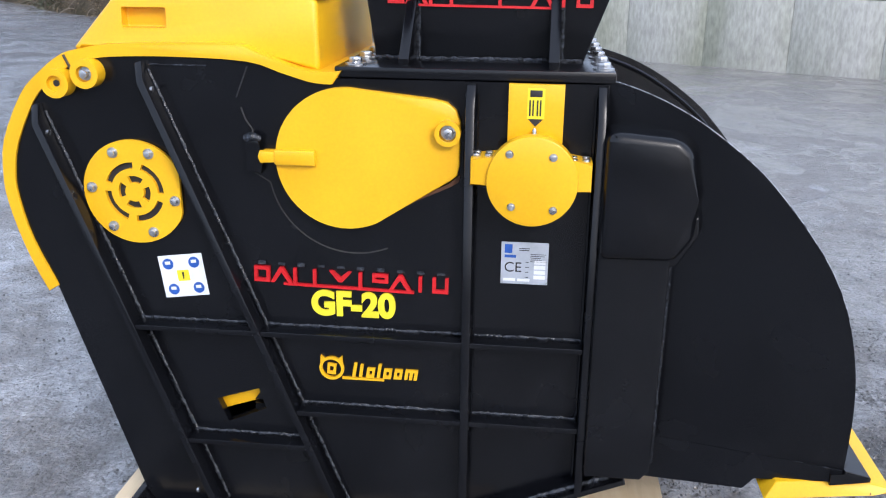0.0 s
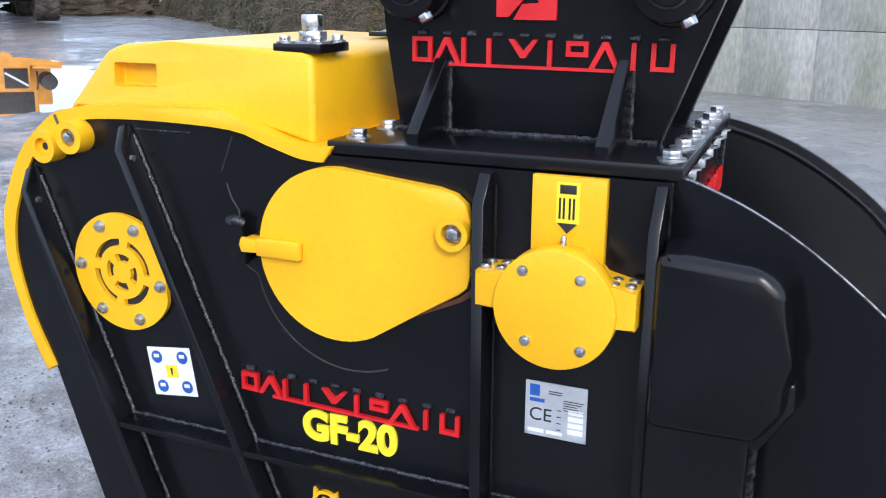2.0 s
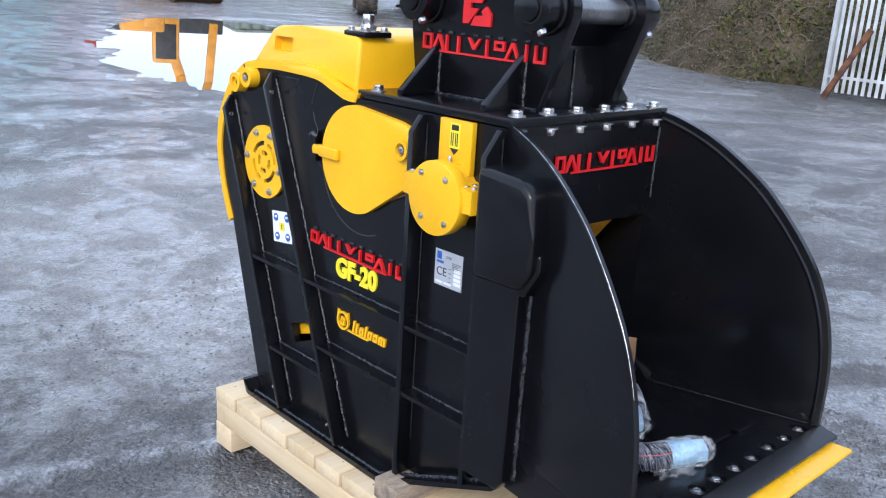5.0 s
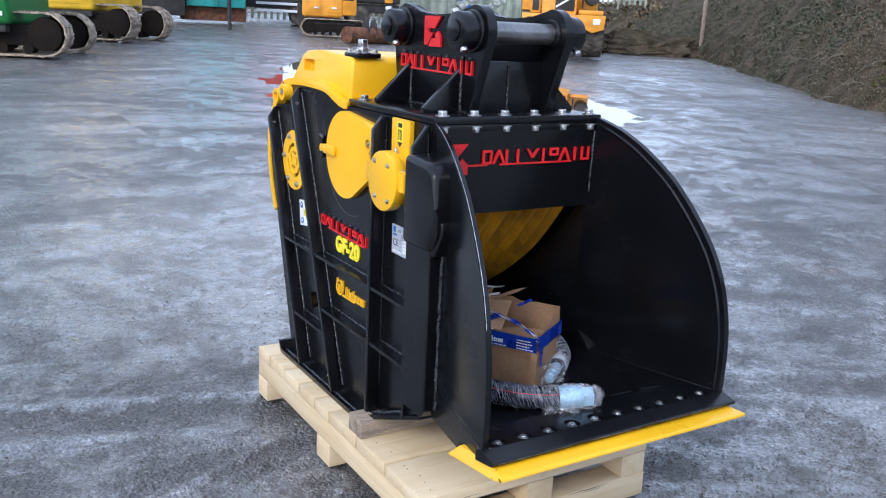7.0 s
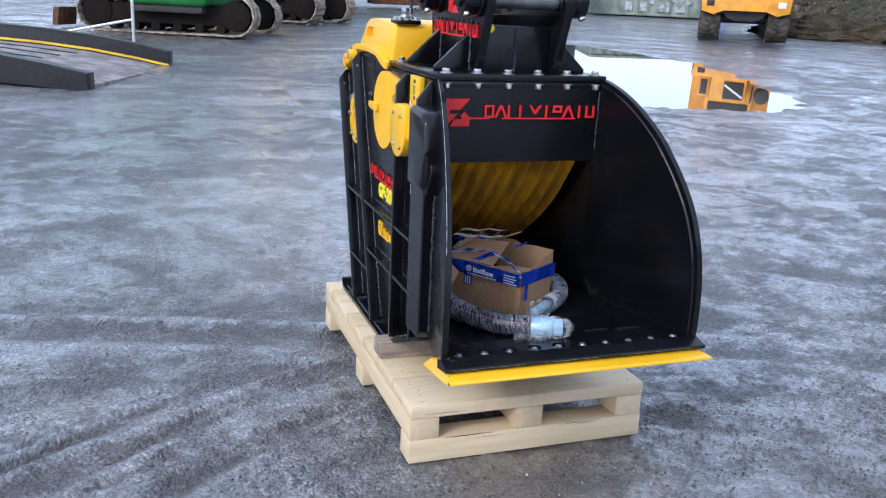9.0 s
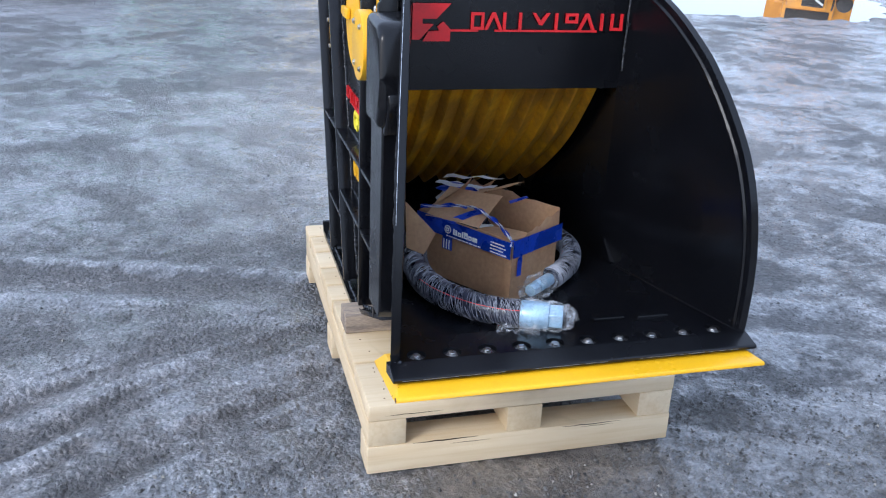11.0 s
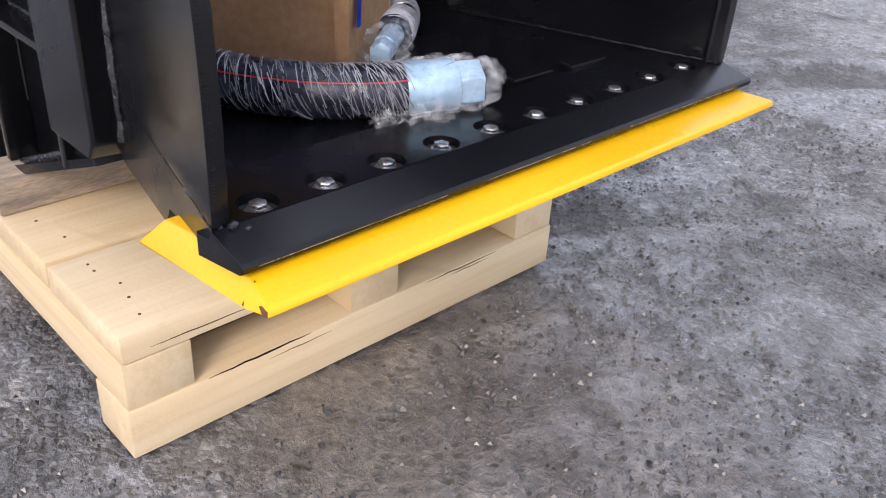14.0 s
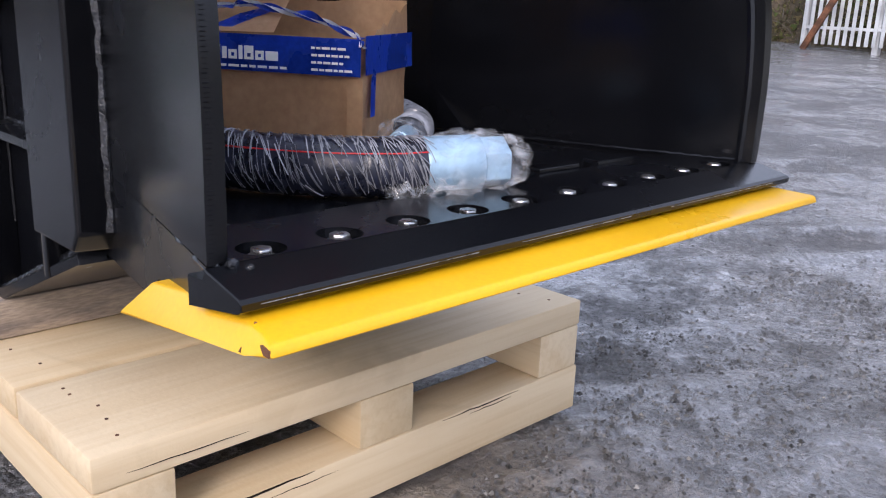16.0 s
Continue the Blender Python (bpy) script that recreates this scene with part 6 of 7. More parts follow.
def tufts(faces, name, mat, label, per_m2, size, seed, keep, hang=0.0):
    """Small bent leaf blades strewn over the bank, many to a square metre."""
    rnd = random.Random(seed)
    V, F = [], []
    for c, nrm, area, vs in faces:
        if not keep(c):
            continue
        dist = math.hypot(c.x, c.y)
        dens = per_m2 * (1.0 if dist < 26 else 0.45)
        for _ in range(int(area * dens + rnd.random())):
            a, b = rnd.random(), rnd.random()
            p = vs[0].lerp(vs[1], a).lerp(vs[3].lerp(vs[2], a), b)
            clump = noise.noise(p * 0.8 + Vector((seed, 0, 0)))
            if clump < rnd.uniform(-0.5, 0.1):
                continue
            s = size * rnd.uniform(0.5, 1.5) * (1 + 0.5 * clump)
            up = (Vector((rnd.gauss(0, 0.6), rnd.gauss(0, 0.6), 0.8)) - nrm * (0.5 if nrm.z < 0 else -0.5)).normalized()
            if rnd.random() < hang:
                up = (Vector((rnd.gauss(0, 0.35), rnd.gauss(0, 0.35), -1.0)) + nrm * (-0.4 if nrm.z < 0 else 0.4)).normalized()
            side = up.orthogonal().normalized()
            side = (side * math.cos(rnd.uniform(0, 6.28)) + up.cross(side) * math.sin(rnd.uniform(0, 6.28)))
            k = len(V)
            bend = Vector((rnd.gauss(0, 0.3), rnd.gauss(0, 0.3), -0.25)) * s
            V += [p - side * s * 0.22, p + side * s * 0.22, p + up * s * 0.6 + side * s * 0.3, p + up * s * 1.1 + bend, p + up * s * 0.55 - side * s * 0.3]
            F.append((k, k + 1, k + 2, k + 3, k + 4))
    me = bpy.data.meshes.new(name)
    me.from_pydata(V, [], F)
    me.materials.append(mat)
    tagged(new(name, me), label, "scrub", kind="stuff")


def twigs(faces, name, label, per_m2, seed, keep):
    """Long thin bare stems arching down the bank."""
    rnd = random.Random(seed)
    V, F = [], []
    for c, nrm, area, vs in faces:
        if not keep(c):
            continue
        out = -nrm if nrm.z < 0 else nrm
        for _ in range(int(area * per_m2 + rnd.random())):
            p = vs[0].lerp(vs[1], rnd.random()).lerp(vs[3].lerp(vs[2], rnd.random()), rnd.random())
            d = Vector((out.x + rnd.gauss(0, 0.5), out.y + rnd.gauss(0, 0.5), rnd.uniform(0.0, 0.8))).normalized()
            L, w = rnd.uniform(0.2, 0.8), rnd.uniform(0.003, 0.009)
            side = d.cross(Vector((0, 0, 1))).normalized() * w
            k = len(V)
            for j in range(5):
                u = j / 4
                q = p + d * L * u + Vector((0, 0, -0.7 * L * u * u))
                V += [q - side, q + side, q + Vector((0, 0, w * 1.6))]
            for j in range(4):
                a = k + j * 3
                F += [(a, a + 1, a + 4, a + 3), (a + 1, a + 2, a + 5, a + 4), (a + 2, a, a + 3, a + 5)]
    me = bpy.data.meshes.new(name)
    me.from_pydata(V, [], F)
    me.materials.append(TWIG)
    tagged(new(name, me), label, "brambles", kind="stuff")


TWIG = leaf_material("dry_stems", (0.13, 0.105, 0.075), (0.045, 0.036, 0.026))
slope = bank()
tufts(slope, "scrub", SCRUB, "tangle of dry brown scrub and dead leaves on a bank", 950, 0.036, 2, lambda c: -12.5 < c.x < -3 and c.z < 5.2, 0.45)
tufts(slope, "ivy", IVY, "dull green ivy and scrub covering a bank", 430, 0.075, 12, lambda c: -34 < c.x <= -9.5, 0.55)
twigs(slope, "bramble", "dry brown bramble stems hanging down a bank", 24, 11, lambda c: -15 < c.x < -3 and c.z < 5.2)
twigs(slope, "bramble", "grey bramble stems on an ivy-covered bank", 12, 13, lambda c: -32 < c.x <= -15)
tufts(slope, "grass", GRASS, "rough grass and brambles above a wall", 220, 0.085, 3, lambda c: -8 < c.x < 12)
tufts(slope, "far_scrub", SCRUB, "brown scrub on a far bank", 55, 0.2, 5, lambda c: c.x <= -34)

# unseen bank added behind the camera to darken what the black paint reflects
def near_bank():
    bm = bmesh.new()
    rows = []
    for x in np.linspace(-40, 40, 41).tolist():
        row = []
        for u, v in ((0, -0.2), (1.0, 1.4), (2.4, 3.0), (4.5, 4.2), (9, 5.0)):
            n = noise.noise(Vector((x * 0.3, u, 7)))
            row.append(bm.verts.new((x, -11.5 - u + n * 0.6, 0.55 * v * (1 + 0.15 * n))))
        rows.append(row)
    for a, b in zip(rows, rows[1:]):
        for k in range(4):
            bm.faces.new((a[k], a[k + 1], b[k + 1], b[k]))
    tagged(part("near_bank", bm, SOIL, None, "", 60), "unseen earth bank added to darken reflections", "bank", kind="structure")


near_bank()


# ---- machines standing in the yard ----
def local(name, label, category, x, y, turn, scale=1.0):
    t = thing(name, label, category, (x, y, ground_z(x, y)))
    m = placed(x, y, turn) @ Matrix.Scale(scale, 4)

    def put(pname, bm, mat, lab="", parent=None, smooth=35):
        bmesh.ops.transform(bm, matrix=m, verts=bm.verts)
        return part(pname, bm, mat, parent or t, lab, smooth)
    return t, put


def wheel(put, x, y, r, w, name="wheel"):
    bm = bmesh.new()
    cyl((x, y - w / 2, r), (x, y + w / 2, r), r * 0.94, seg=36, bm=bm, bev=0.05)
    tyre = put("tyre", bm, TYRE)
    bm = bmesh.new()
    for k in range(20):
        a = k * math.pi / 10
        for s in (-1, 1):
            q = Matrix.Translation((x, y + s * w * 0.24, r)) @ Matrix.Rotation(a + s * 0.08, 4, "Y") @ Matrix.Rotation(radians(24 * s), 4, "Z")
            box((-0.06, -w * 0.26, r * 0.9), (0.06, w * 0.26, r * 1.0), 0.0, bm, q)
    put("tread", bm, TYRE, "", tyre)
    put("rim", cyl((x, y - w / 2 - 0.012, r), (x, y + w / 2 + 0.012, r), r * 0.48, seg=24), DARK, "", tyre)


def dump_truck():
    """Seen from the front; its own x axis points forwards."""
    t, put = local("dump_truck", "muddy amber articulated dump truck facing the yard", "truck", -20.35, 17.1, -36, 0.9)
    for y in (-1.07, 1.07):
        wheel(put, 1.15, y, 0.72, 0.68)
        wheel(put, -3.4, y, 0.72, 0.68)
        wheel(put, -4.95, y, 0.72, 0.68)
    b = put("bumper", prism([(-1.36, 0.92), (-1.40, 1.38), (1.40, 1.38), (1.36, 0.92), (0.95, 0.80), (0.66, 0.98), (-0.66, 0.98), (-0.95, 0.80)], 1.75, 2.15, axis="x", bev=0.03), TRUCK, "amber front bumper")
    for y in (-1.1, 1.1):
        put("headlight", box((2.14, y - 0.12, 1.08), (2.17, y + 0.12, 1.26), 0.01), WHITE if y > 0 else DARK, "", b)
    put("belly", prism([(-0.75, 0.95), (0.75, 0.95), (0.55, 0.72), (0.3, 0.62), (-0.3, 0.62), (-0.55, 0.72)], 0.5, 1.9, axis="x", bev=0.03), DARK)
    put("axle", cyl((1.15, -1.0, 0.72), (1.15, 1.0, 0.72), 0.16, seg=16), DARK)
    hood = put("hood", prism([(1.95, 1.382), (1.9, 2.15), (0.7, 2.35), (0.7, 1.382)], -0.75, 0.42, bev=0.05), TRUCK, "amber engine hood")
    g = put("grille", box((1.93, -0.30, 1.5), (1.985, 0.34, 2.08), 0.015), DARK, "dark slatted grille", hood)
    for k in range(8):
        put("slat", box((1.985, -0.28, 1.53 + k * 0.068), (2.0, 0.32, 1.56 + k * 0.068), 0.003), DARK, "", hood)
    stripe = box((-0.36, -0.012, -0.03), (0.36, 0.0, 0.03), 0)
    bmesh.ops.transform(stripe, matrix=Matrix.Translation((2.012, 0.02, 1.8)) @ Matrix.Rotation(radians(90), 4, "Z") @ Matrix.Rotation(radians(-32), 4, "Y"), verts=stripe.verts)
    put("stripe", stripe, WHITE, "", hood)
    put("intake", box((1.5, -1.12, 1.385), (1.97, -0.78, 2.05), 0.05), TRUCK)
    put("intake_grille", box((1.965, -1.06, 1.48), (1.985, -0.84, 1.98), 0.01), DARK)
    put("fender", box((0.4, 0.5, 1.385), (1.7, 1.35, 1.55), 0.04), TRUCK)
    put("air_filter", cyl((1.1, 0.95, 1.95), (1.75, 0.95, 1.95), 0.24, seg=24, bev=0.03), DARK, "black air filter drum")
    put("step_frame", tube([(1.72, 0.62, 1.6), (1.78, 0.62, 2.0), (1.5, 0.62, 2.2)], 0.03, 8), DARK)
    cab = put("cab", box((-0.9, -0.85, 1.4), (0.68, 0.75, 3.25), 0.09), TRUCK, "amber driver's cab")
    put("windscreen", box((0.68, -0.72, 2.42), (0.70, 0.62, 3.1), 0.01), DARK, "dark windscreen", cab)
    put("body", prism([(-1.3, 1.55), (-5.6, 1.3), (-6.4, 2.3), (-6.2, 2.9), (-1.2, 3.2)], -1.4, 1.4, bev=0.05), TRUCK, "amber tipping body")
    put("chassis", box((-5.8, -0.45, 0.75), (0.6, 0.45, 1.25), 0.03), DARK)


dump_truck()


def track(put, x0, x1, y, w, r, name="track"):
    """A track unit: shoe chain round two end wheels, side frame and rollers."""
    path = []
    for k in range(13):
        a = radians(-90 + 180 * k / 12)
        path.append((x1 - r + r * math.cos(a), r + r * math.sin(a)))
    for k in range(13):
        a = radians(90 + 180 * k / 12)
        path.append((x0 + r + r * math.cos(a), r + r * math.sin(a)))
    pts = [Vector((p[0], p[1])) for p in path] + [Vector(path[0])]
    cum = [0.0]
    for a, b in zip(pts, pts[1:]):
        cum.append(cum[-1] + (b - a).length)
    n = int(cum[-1] / 0.17)
    bm = bmesh.new()
    for k in range(n):
        s = cum[-1] * k / n
        i = max(j for j in range(len(cum) - 1) if cum[j] <= s)
        d = (pts[i + 1] - pts[i]).normalized()
        p = pts[i] + d * (s - cum[i])
        a = math.atan2(d.y, d.x)
        q = Matrix.Translation((p.x, y, p.y)) @ Matrix.Rotation(-a, 4, "Y")
        box((-0.083, -w / 2, -0.012), (0.083, w / 2, 0.022), 0.0, bm, q)
        box((-0.05, -w / 2, -0.028), (-0.025, w / 2, -0.012), 0.0, bm, q)
    tr = put("track", bm, TRACK, "dusty steel track", smooth=None)
    put("track_frame", box((x0 + r, y - w * 0.3, r * 0.45), (x1 - r, y + w * 0.3, r * 1.45), 0.04), MUCK, "", tr)
    for x in (x0 + r, x1 - r):
        put("end_wheel", cyl((x, y - w * 0.36, r), (x, y + w * 0.36, r), r * 0.8, seg=24, bev=0.03), MUCK, "", tr)
    nr = 6
    for k in range(nr):
        x = x0 + r * 1.8 + (x1 - x0 - r * 3.6) * k / (nr - 1)
        put("roller", cyl((x, y - w * 0.34, r * 0.32), (x, y + w * 0.34, r * 0.32), r * 0.24, seg=16), MUCK, "", tr)


def excavator(name, label, x, y, turn, mat, s, house, gauge, length, tr=0.42, boom=None, cab=None, w=0.5):
    t, put = local(name, label, "excavator", x, y, turn)
    for yy in (-gauge / 2, gauge / 2):
        track(put, -length / 2, length / 2, yy, w, tr)
    put("undercarriage", box((-0.8, -gauge / 2, tr * 0.7), (0.8, gauge / 2, tr * 1.8), 0.05), DARK)
    put("slew_ring", cyl((0, 0, tr * 1.7), (0, 0, tr * 2.1), 0.7, seg=32), DARK)
    (hx0, hx1, hy0, hy1, z0, z1) = house
    h = put("house", box((hx0, hy0, z0), (hx1, hy1, z1), 0.10, seg=3), mat, "painted engine house")
    k = 0
    for ys, face in ((hy0, -1), (hy1, 1)):
        for j in range(2):
            a = hx0 + 0.15 + j * (hx1 - hx0 - 0.2) / 2
            b = a + (hx1 - hx0 - 0.4) / 2
            ya, yb = sorted((ys + face * 0.001, ys + face * 0.015))
            put("panel_door", box((a, ya, z0 + 0.15), (b, yb, z1 - 0.15), 0.012), mat, "", h)
            ya, yb = sorted((ys + face * 0.015, ys + face * 0.03))
            put("door_handle", box((b - 0.25, ya, z0 + 0.28), (b - 0.08, yb, z0 + 0.34), 0.004), GALV, "", h)
    put("skirt", box((hx0 + 0.1, hy0 + 0.1, z0 - 0.14), (hx1 - 0.1, hy1 - 0.1, z0 + 0.02), 0.02), DARK, "", h)
    if cab:
        c = put("cab", box(cab[0], cab[1], 0.08), mat, "driver's cab")
        put("cab_glass", box((cab[0][0] + 0.1, cab[0][1] - 0.004, cab[0][2] + 0.5), (cab[1][0] - 0.1, cab[1][1] + 0.004, cab[1][2] - 0.15), 0.01), DARK, "", c)
    if boom:
        for bname, pts, wd, hh in boom:
            for (p, q) in zip(pts, pts[1:]):
                p, q = Vector(p), Vector(q)
                d = q - p
                mm = Matrix.Translation(p) @ d.to_track_quat("X", "Z").to_matrix().to_4x4()
                put(bname, box((0, -wd / 2, -hh / 2), (d.length, wd / 2, hh / 2), 0.03, m=mm), mat)
    return t, put


# green excavator: its tracks run across the view
_, gput = excavator("green_excavator", "large green tracked excavator parked on the yard", -17.45, 0.25, 66, GREEN, 1.0,
                     (-0.7, 0.95, -1.36, 1.2, 0.56, 2.9), 1.75, 3.75, 0.40,
                     boom=(("boom", [(-0.6, -0.85, 1.30), (-3.2, -0.85, 1.30), (-6.0, -0.85, 1.75)], 0.7, 1.15),))
gput("blade", prism([(-2.45, 0.05), (-2.33, 0.05), (-2.28, 0.42), (-2.40, 0.42)], -1.1, -0.3), RUST, "rusty dozer blade")
gput("pivot", cyl((-0.52, -1.37, 1.3), (-0.52, -1.46, 1.3), 0.26, seg=28, bev=0.02), DARK, "dark slew pivot cover")
gput("hand_rail", tube([(0.5, -1.42, 2.0), (0.75, -1.42, 1.5), (0.9, -1.42, 1.0)], 0.03, 8), GALV)
gput("decal", box((0.25, -1.40, 1.45), (0.42, -1.381, 1.9), 0.0), WHITE, "pale worn decal")
gput("decal", box((0.30, -1.40, 0.72), (0.85, -1.381, 0.80), 0.0), WHITE)
excavator("yellow_excavator", "yellow tracked excavator parked beside a green one", -22.55, 3.05, 49, SUNNY, 1.0,
          (-1.9, 0.98, -1.25, 1.25, 0.68, 2.9), 1.75, 3.8, 0.42, cab=((-1.3, 1.26, 0.95), (0.4, 2.0, 2.9)))
excavator("orange_excavator", "small orange tracked excavator with raised boom", -26.6, 12.0, 66, TRUCK, 1.0,
          (-1.1, 0.3, -0.8, 0.8, 0.62, 1.5), 1.3, 2.3, 0.28,
          boom=(("boom", [(0.2, 0, 1.2), (0.8, 0, 3.0), (1.2, 0, 5.2)], 0.26, 0.34), ("stick", [(1.2, 0, 5.2), (1.75, 0, 3.2), (1.9, 0, 1.2)], 0.22, 0.28)),
          cab=((-0.1, -0.75, 0.7), (0.75, 0.0, 2.5)), w=0.36)


def teal_machine():
    t, put = local("screening_machine", "teal and black mobile screening machine", "machine", -32.2, 8.3, 80)
    body = put("body", box((-1.9, -0.9, 2.0), (2.1, 1.4, 3.6), 0.06), TEAL, "teal steel body")
    put("engine_box", box((-1.95, -1.3, 0.25), (-0.1, 1.2, 1.75), 0.05), DARK, "black engine box")
    put("hopper_side", box((-0.05, -1.1, 0.62), (2.15, 1.2, 1.98), 0.05), TEAL)
    for k in range(5):
        put("rib", box((0.05 + 0.5 * k, -1.14, 0.66), (0.12 + 0.5 * k, -1.09, 1.94), 0.01), TEAL, "", body)
    put("belly", box((-0.1, -0.8, 0.12), (2.2, 0.9, 0.64), 0.04), RUST, "rusty brown underframe")
    put("sign", box((1.6, -1.13, 1.2), (1.85, -1.11, 1.65), 0), LEMON)


teal_machine()


def post():
    t, put = local("marker_post", "thin dark steel post standing in the yard", "post", -28.05, 8.7, 0)
    put("pole", cyl((0, 0, 0), (0, 0, 1.25), 0.07, seg=12), DARK)
    put("plate", box((-0.12, -0.02, 1.0), (0.12, 0.02, 1.3), 0.01), DARK)


post()


def red_machine():
    t, put = local("red_lorry", "red lorry with a black trailer chassis", "lorry", -33.6, 12.6, 70)
    put("cab", box((-1.6, -1.1, 1.1), (0.2, 1.1, 3.4), 0.08), SCARLET, "red cab")
    put("chassis", box((-1.8, -0.9, 0.65), (5.0, 0.9, 1.0), 0.02), DARK)
    put("load", box((0.6, -1.1, 1.05), (5.0, 1.1, 2.2), 0.05), DARK)
    for x in (0.9, 2.1, 3.3):
        wheel(put, x, -0.85, 0.45, 0.35)
        wheel(put, x, 0.85, 0.45, 0.35)
    r = put("side_guard", box((-0.9, -1.14, 0.5), (0.75, -1.10, 0.60), 0.005), WHITE, "white side guard")
    put("side_guard", box((-0.9, -1.14, 0.78), (0.75, -1.10, 0.88), 0.005), WHITE)


red_machine()


FADED = material("faded_pale_paint", (0.50, 0.53, 0.52), 0.7, var=0.25, scale=5, fine=30)


def container():
    t, put = local("site_container", "faded green site container with pale paint daubs", "container", -34.0, 22.8, 80)
    bm = bmesh.new()
    n = 60
    poly = []
    for k in range(n + 1):
        x = -3.6 + 7.2 * k / n
        poly.append((x, -1.2 + (0.05 if (k // 2) % 2 else 0.0)))
    poly += [(3.6, 1.2), (-3.6, 1.2)]
    prism(poly, 0.12, 2.35, bm, axis="z")
    put("shell", bm, CONTAINER, "ribbed steel shell", smooth=None)
    put("top_rail", box((-3.62, -1.24, 2.35), (3.62, 1.24, 2.47), 0.01), CONTAINER)
    put("bottom_rail", box((-3.62, -1.24, 0.0), (3.62, 1.24, 0.12), 0.01), CONTAINER)
    rnd = random.Random(4)
    for k in range(16):
        x, z = rnd.uniform(-1.5, 0.9), rnd.uniform(0.55, 1.6)
        r = rnd.uniform(0.08, 0.3)
        ring = [(x + r * rnd.uniform(0.5, 1.4) * math.cos(a * 0.5236), z + r * rnd.uniform(0.4, 1.0) * math.sin(a * 0.5236)) for a in range(12)]
        put("paint_patch", prism(ring, -1.226 - 0.001 * k, -1.205), BLUE if k % 4 == 1 else FADED)
    for x in (-2.2, -1.5, -0.6, 0.15):
        put("paint_patch", box((x, -1.224, 0.2), (x + 0.35 + 0.2 * (x > -1), -1.205, 0.62), 0.0), FADED)
    t2, put2 = local("blue_bin", "blue plastic barrel beside a container", "barrel", -32.6, 25.2, 0)
    put2("shell", cyl((0, 0, 0), (0, 0, 1.0), 0.36, 0.33, 20, bev=0.03), BLUE)


container()
palisade((-37.0, 12.0), (-36.2, 29.5), 2.7, "far_fence", "tall grey palisade fence behind a container", 0.3, 0.13, CONTAINER)
palisade((-37.6, 33.0), (-35.6, 35.3), 2.2, "bank_fence", "grey palisade fence on a bank", 0.3, 0.13, CONTAINER, 1.6)


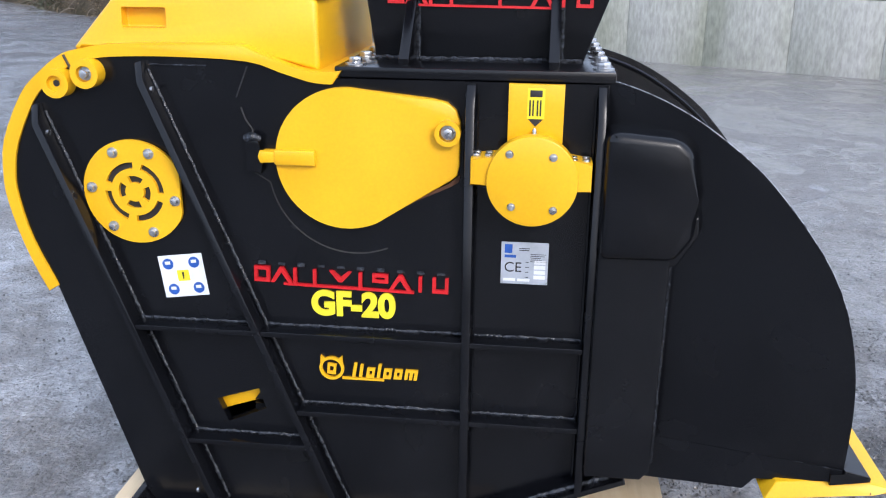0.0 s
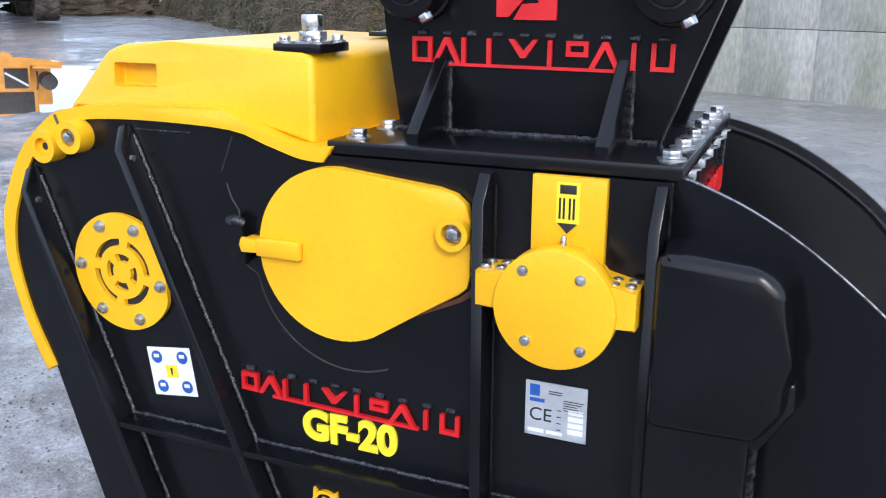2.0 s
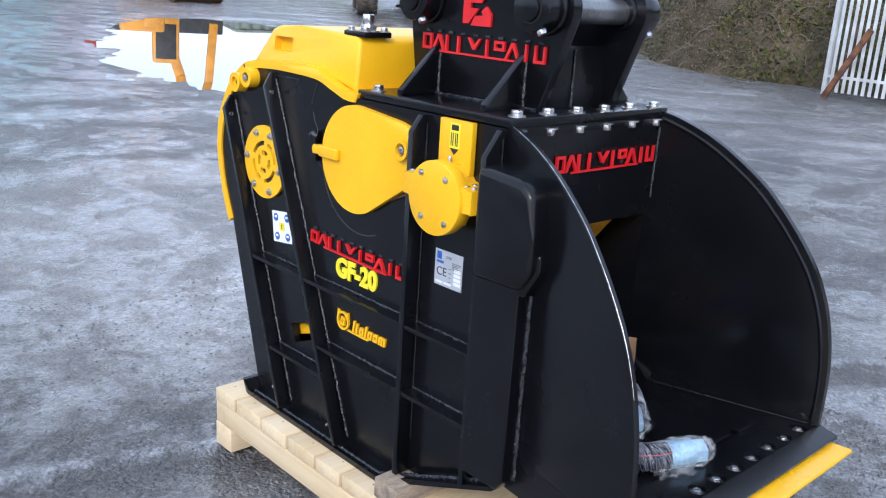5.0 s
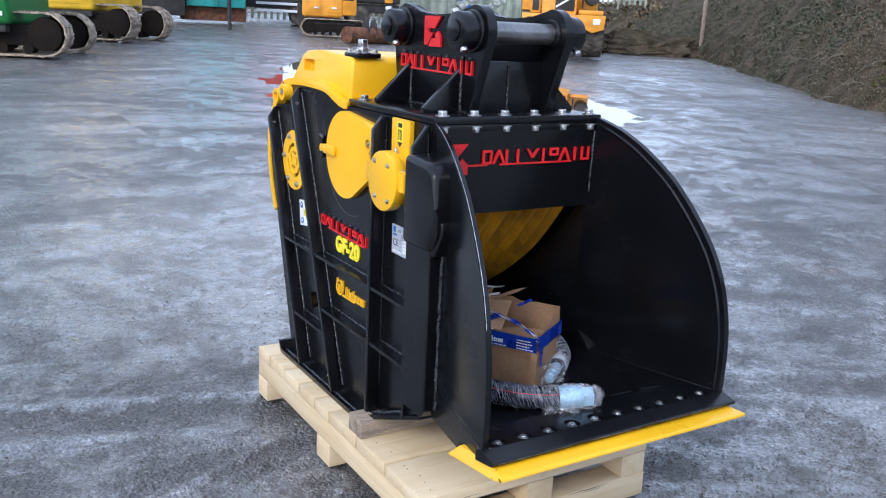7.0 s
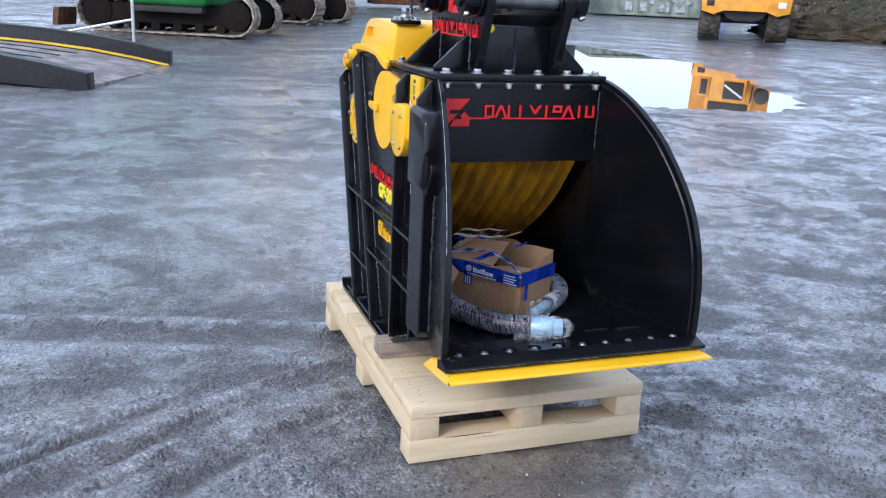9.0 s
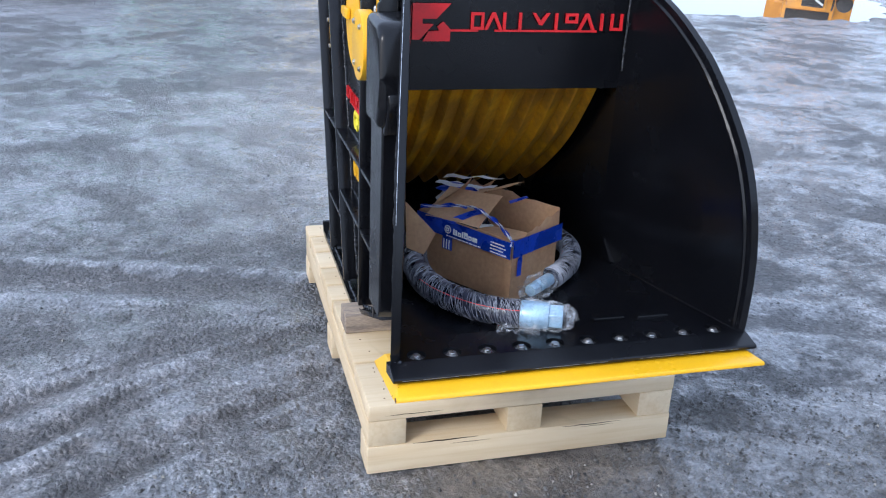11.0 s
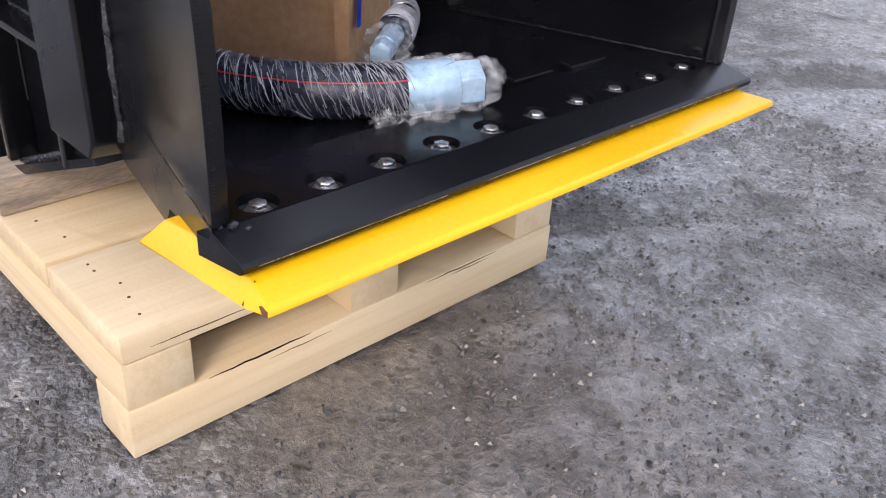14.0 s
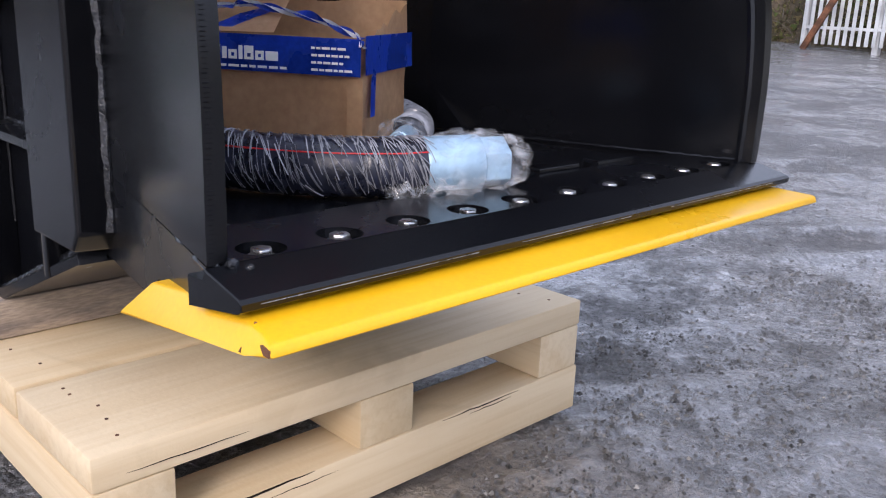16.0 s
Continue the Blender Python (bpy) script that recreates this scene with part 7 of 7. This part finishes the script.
def trailer_ramp():
    """Low loader ramp: arched black kerbs with a yellow edge on both sides of a gritty deck."""
    t, put = local("loading_ramp", "low loading ramp with black rubber kerbs and a gritty deck", "ramp", -9.8, -0.85, -110.4)
    line = [(0.0, 0.0), (0.5, 0.09), (1.2, 0.19), (2.0, 0.26), (3.2, 0.32), (5.0, 0.36)]
    deck = put("deck", prism(line + [(5.0, -0.2), (0.0, -0.2)], -1.4, 1.4), ASH, "brown gritty deck")
    for y0, dz in ((-1.62, 0.05), (1.40, -0.05)):
        kerb = put("kerb", prism([(x, z + 0.20 + dz) for x, z in line] + [(5.0, 0.2 + dz), (2.0, 0.10 + dz), (0.0, -0.05 + dz)], y0, y0 + 0.22, bev=0.03), HOSE, "black rubber kerb", deck)
        yi = y0 + 0.223 if y0 < 0 else y0 - 0.015
        put("edge_stripe", prism([(x, z + 0.055) for x, z in line] + [(x, z + 0.02) for x, z in reversed(line)], yi, yi + 0.012), SUNNY, "worn yellow edge stripe", deck)
    for k in range(4):
        y = -0.9 + 0.55 * k
        put("slot", prism([(x, z + 0.012) for x, z in line[2:5]] + [(x, z + 0.004) for x, z in reversed(line[2:5])], y, y + 0.07), DARK, "", deck)
    t2, put2 = local("hand_rail", "thin galvanised tube hand rail beside a ramp", "rail", -14.47, -0.84, -110.4)
    put2("upright", cyl((0, 0, -0.05), (0, 0, 1.15), 0.03, seg=12), GALV)
    put2("top_tube", tube([(0, 0, 1.13), (1.8, 0, 1.52), (4.0, 0, 1.98)], 0.03, 8), GALV)
    put2("brace", tube([(0, 0, 0.42), (1.15, 0, 0.17), (2.0, 0, 0.0)], 0.025, 8), GALV)
    put2("clamp", box((0.1, -0.06, 1.10), (0.28, 0.06, 1.24), 0.01), LEMON)
    put2("knob", box((-0.10, -0.07, 1.06), (0.06, 0.07, 1.22), 0.03), DARK)


trailer_ramp()


def dirt_heap():
    """Dark tipped spoil at the foot of the bank."""
    rnd = random.Random(6)
    bm = bmesh.new()
    bmesh.ops.create_icosphere(bm, subdivisions=5, radius=1.0)
    for v in bm.verts:
        n = noise.noise(v.co * 2.2) * 0.22 + noise.noise(v.co * 7) * 0.10 + noise.noise(v.co * 18) * 0.05
        s = Vector((v.co.x * 2.6, v.co.y * 1.2, max(-0.2, v.co.z * 0.75)))
        n += 0.2 * noise.noise(s * 1.7) + 0.12 * noise.noise(s * 4.1)
        v.co = s * (1 + n)
    bmesh.ops.transform(bm, matrix=placed(-22.0, 22.2, 50), verts=bm.verts)
    solo("soil_mound", bm, SOIL, "dark mound of tipped soil at the foot of a bank", "mound")


dirt_heap()
_, put_post = local("timber_post", "weathered timber post standing on a bank", "post", -20.6, 23.9, 0)
put_post("pole", box((-0.05, -0.05, -0.3), (0.05, 0.05, 2.7), 0.01), OLDWOOD)


def roller_bucket():
    """Rusty round-bodied bucket lying on the yard in front of the small excavator."""
    t, put = local("digger_bucket", "rusty round-bodied digger bucket lying on the yard", "bucket", -23.1, 11.62, 107)
    shell = put("shell", cyl((-0.93, 0, 0.245), (0.93, 0, 0.245), 0.25, seg=32, bev=0.02), RUST, "rusty rolled shell")
    for x in (-0.95, 0.90):
        put("end_plate", cyl((x, 0, 0.245), (x + 0.05, 0, 0.245), 0.262, seg=32), RUST, "", shell)
    for x in (-0.22, 0.12):
        put("hanger", prism([(-0.25, 0.30), (0.12, 0.42), (0.05, 0.72), (-0.12, 0.74)], x, x + 0.06, axis="x", bev=0.006), DARK, "dark hanger lug")


roller_bucket()
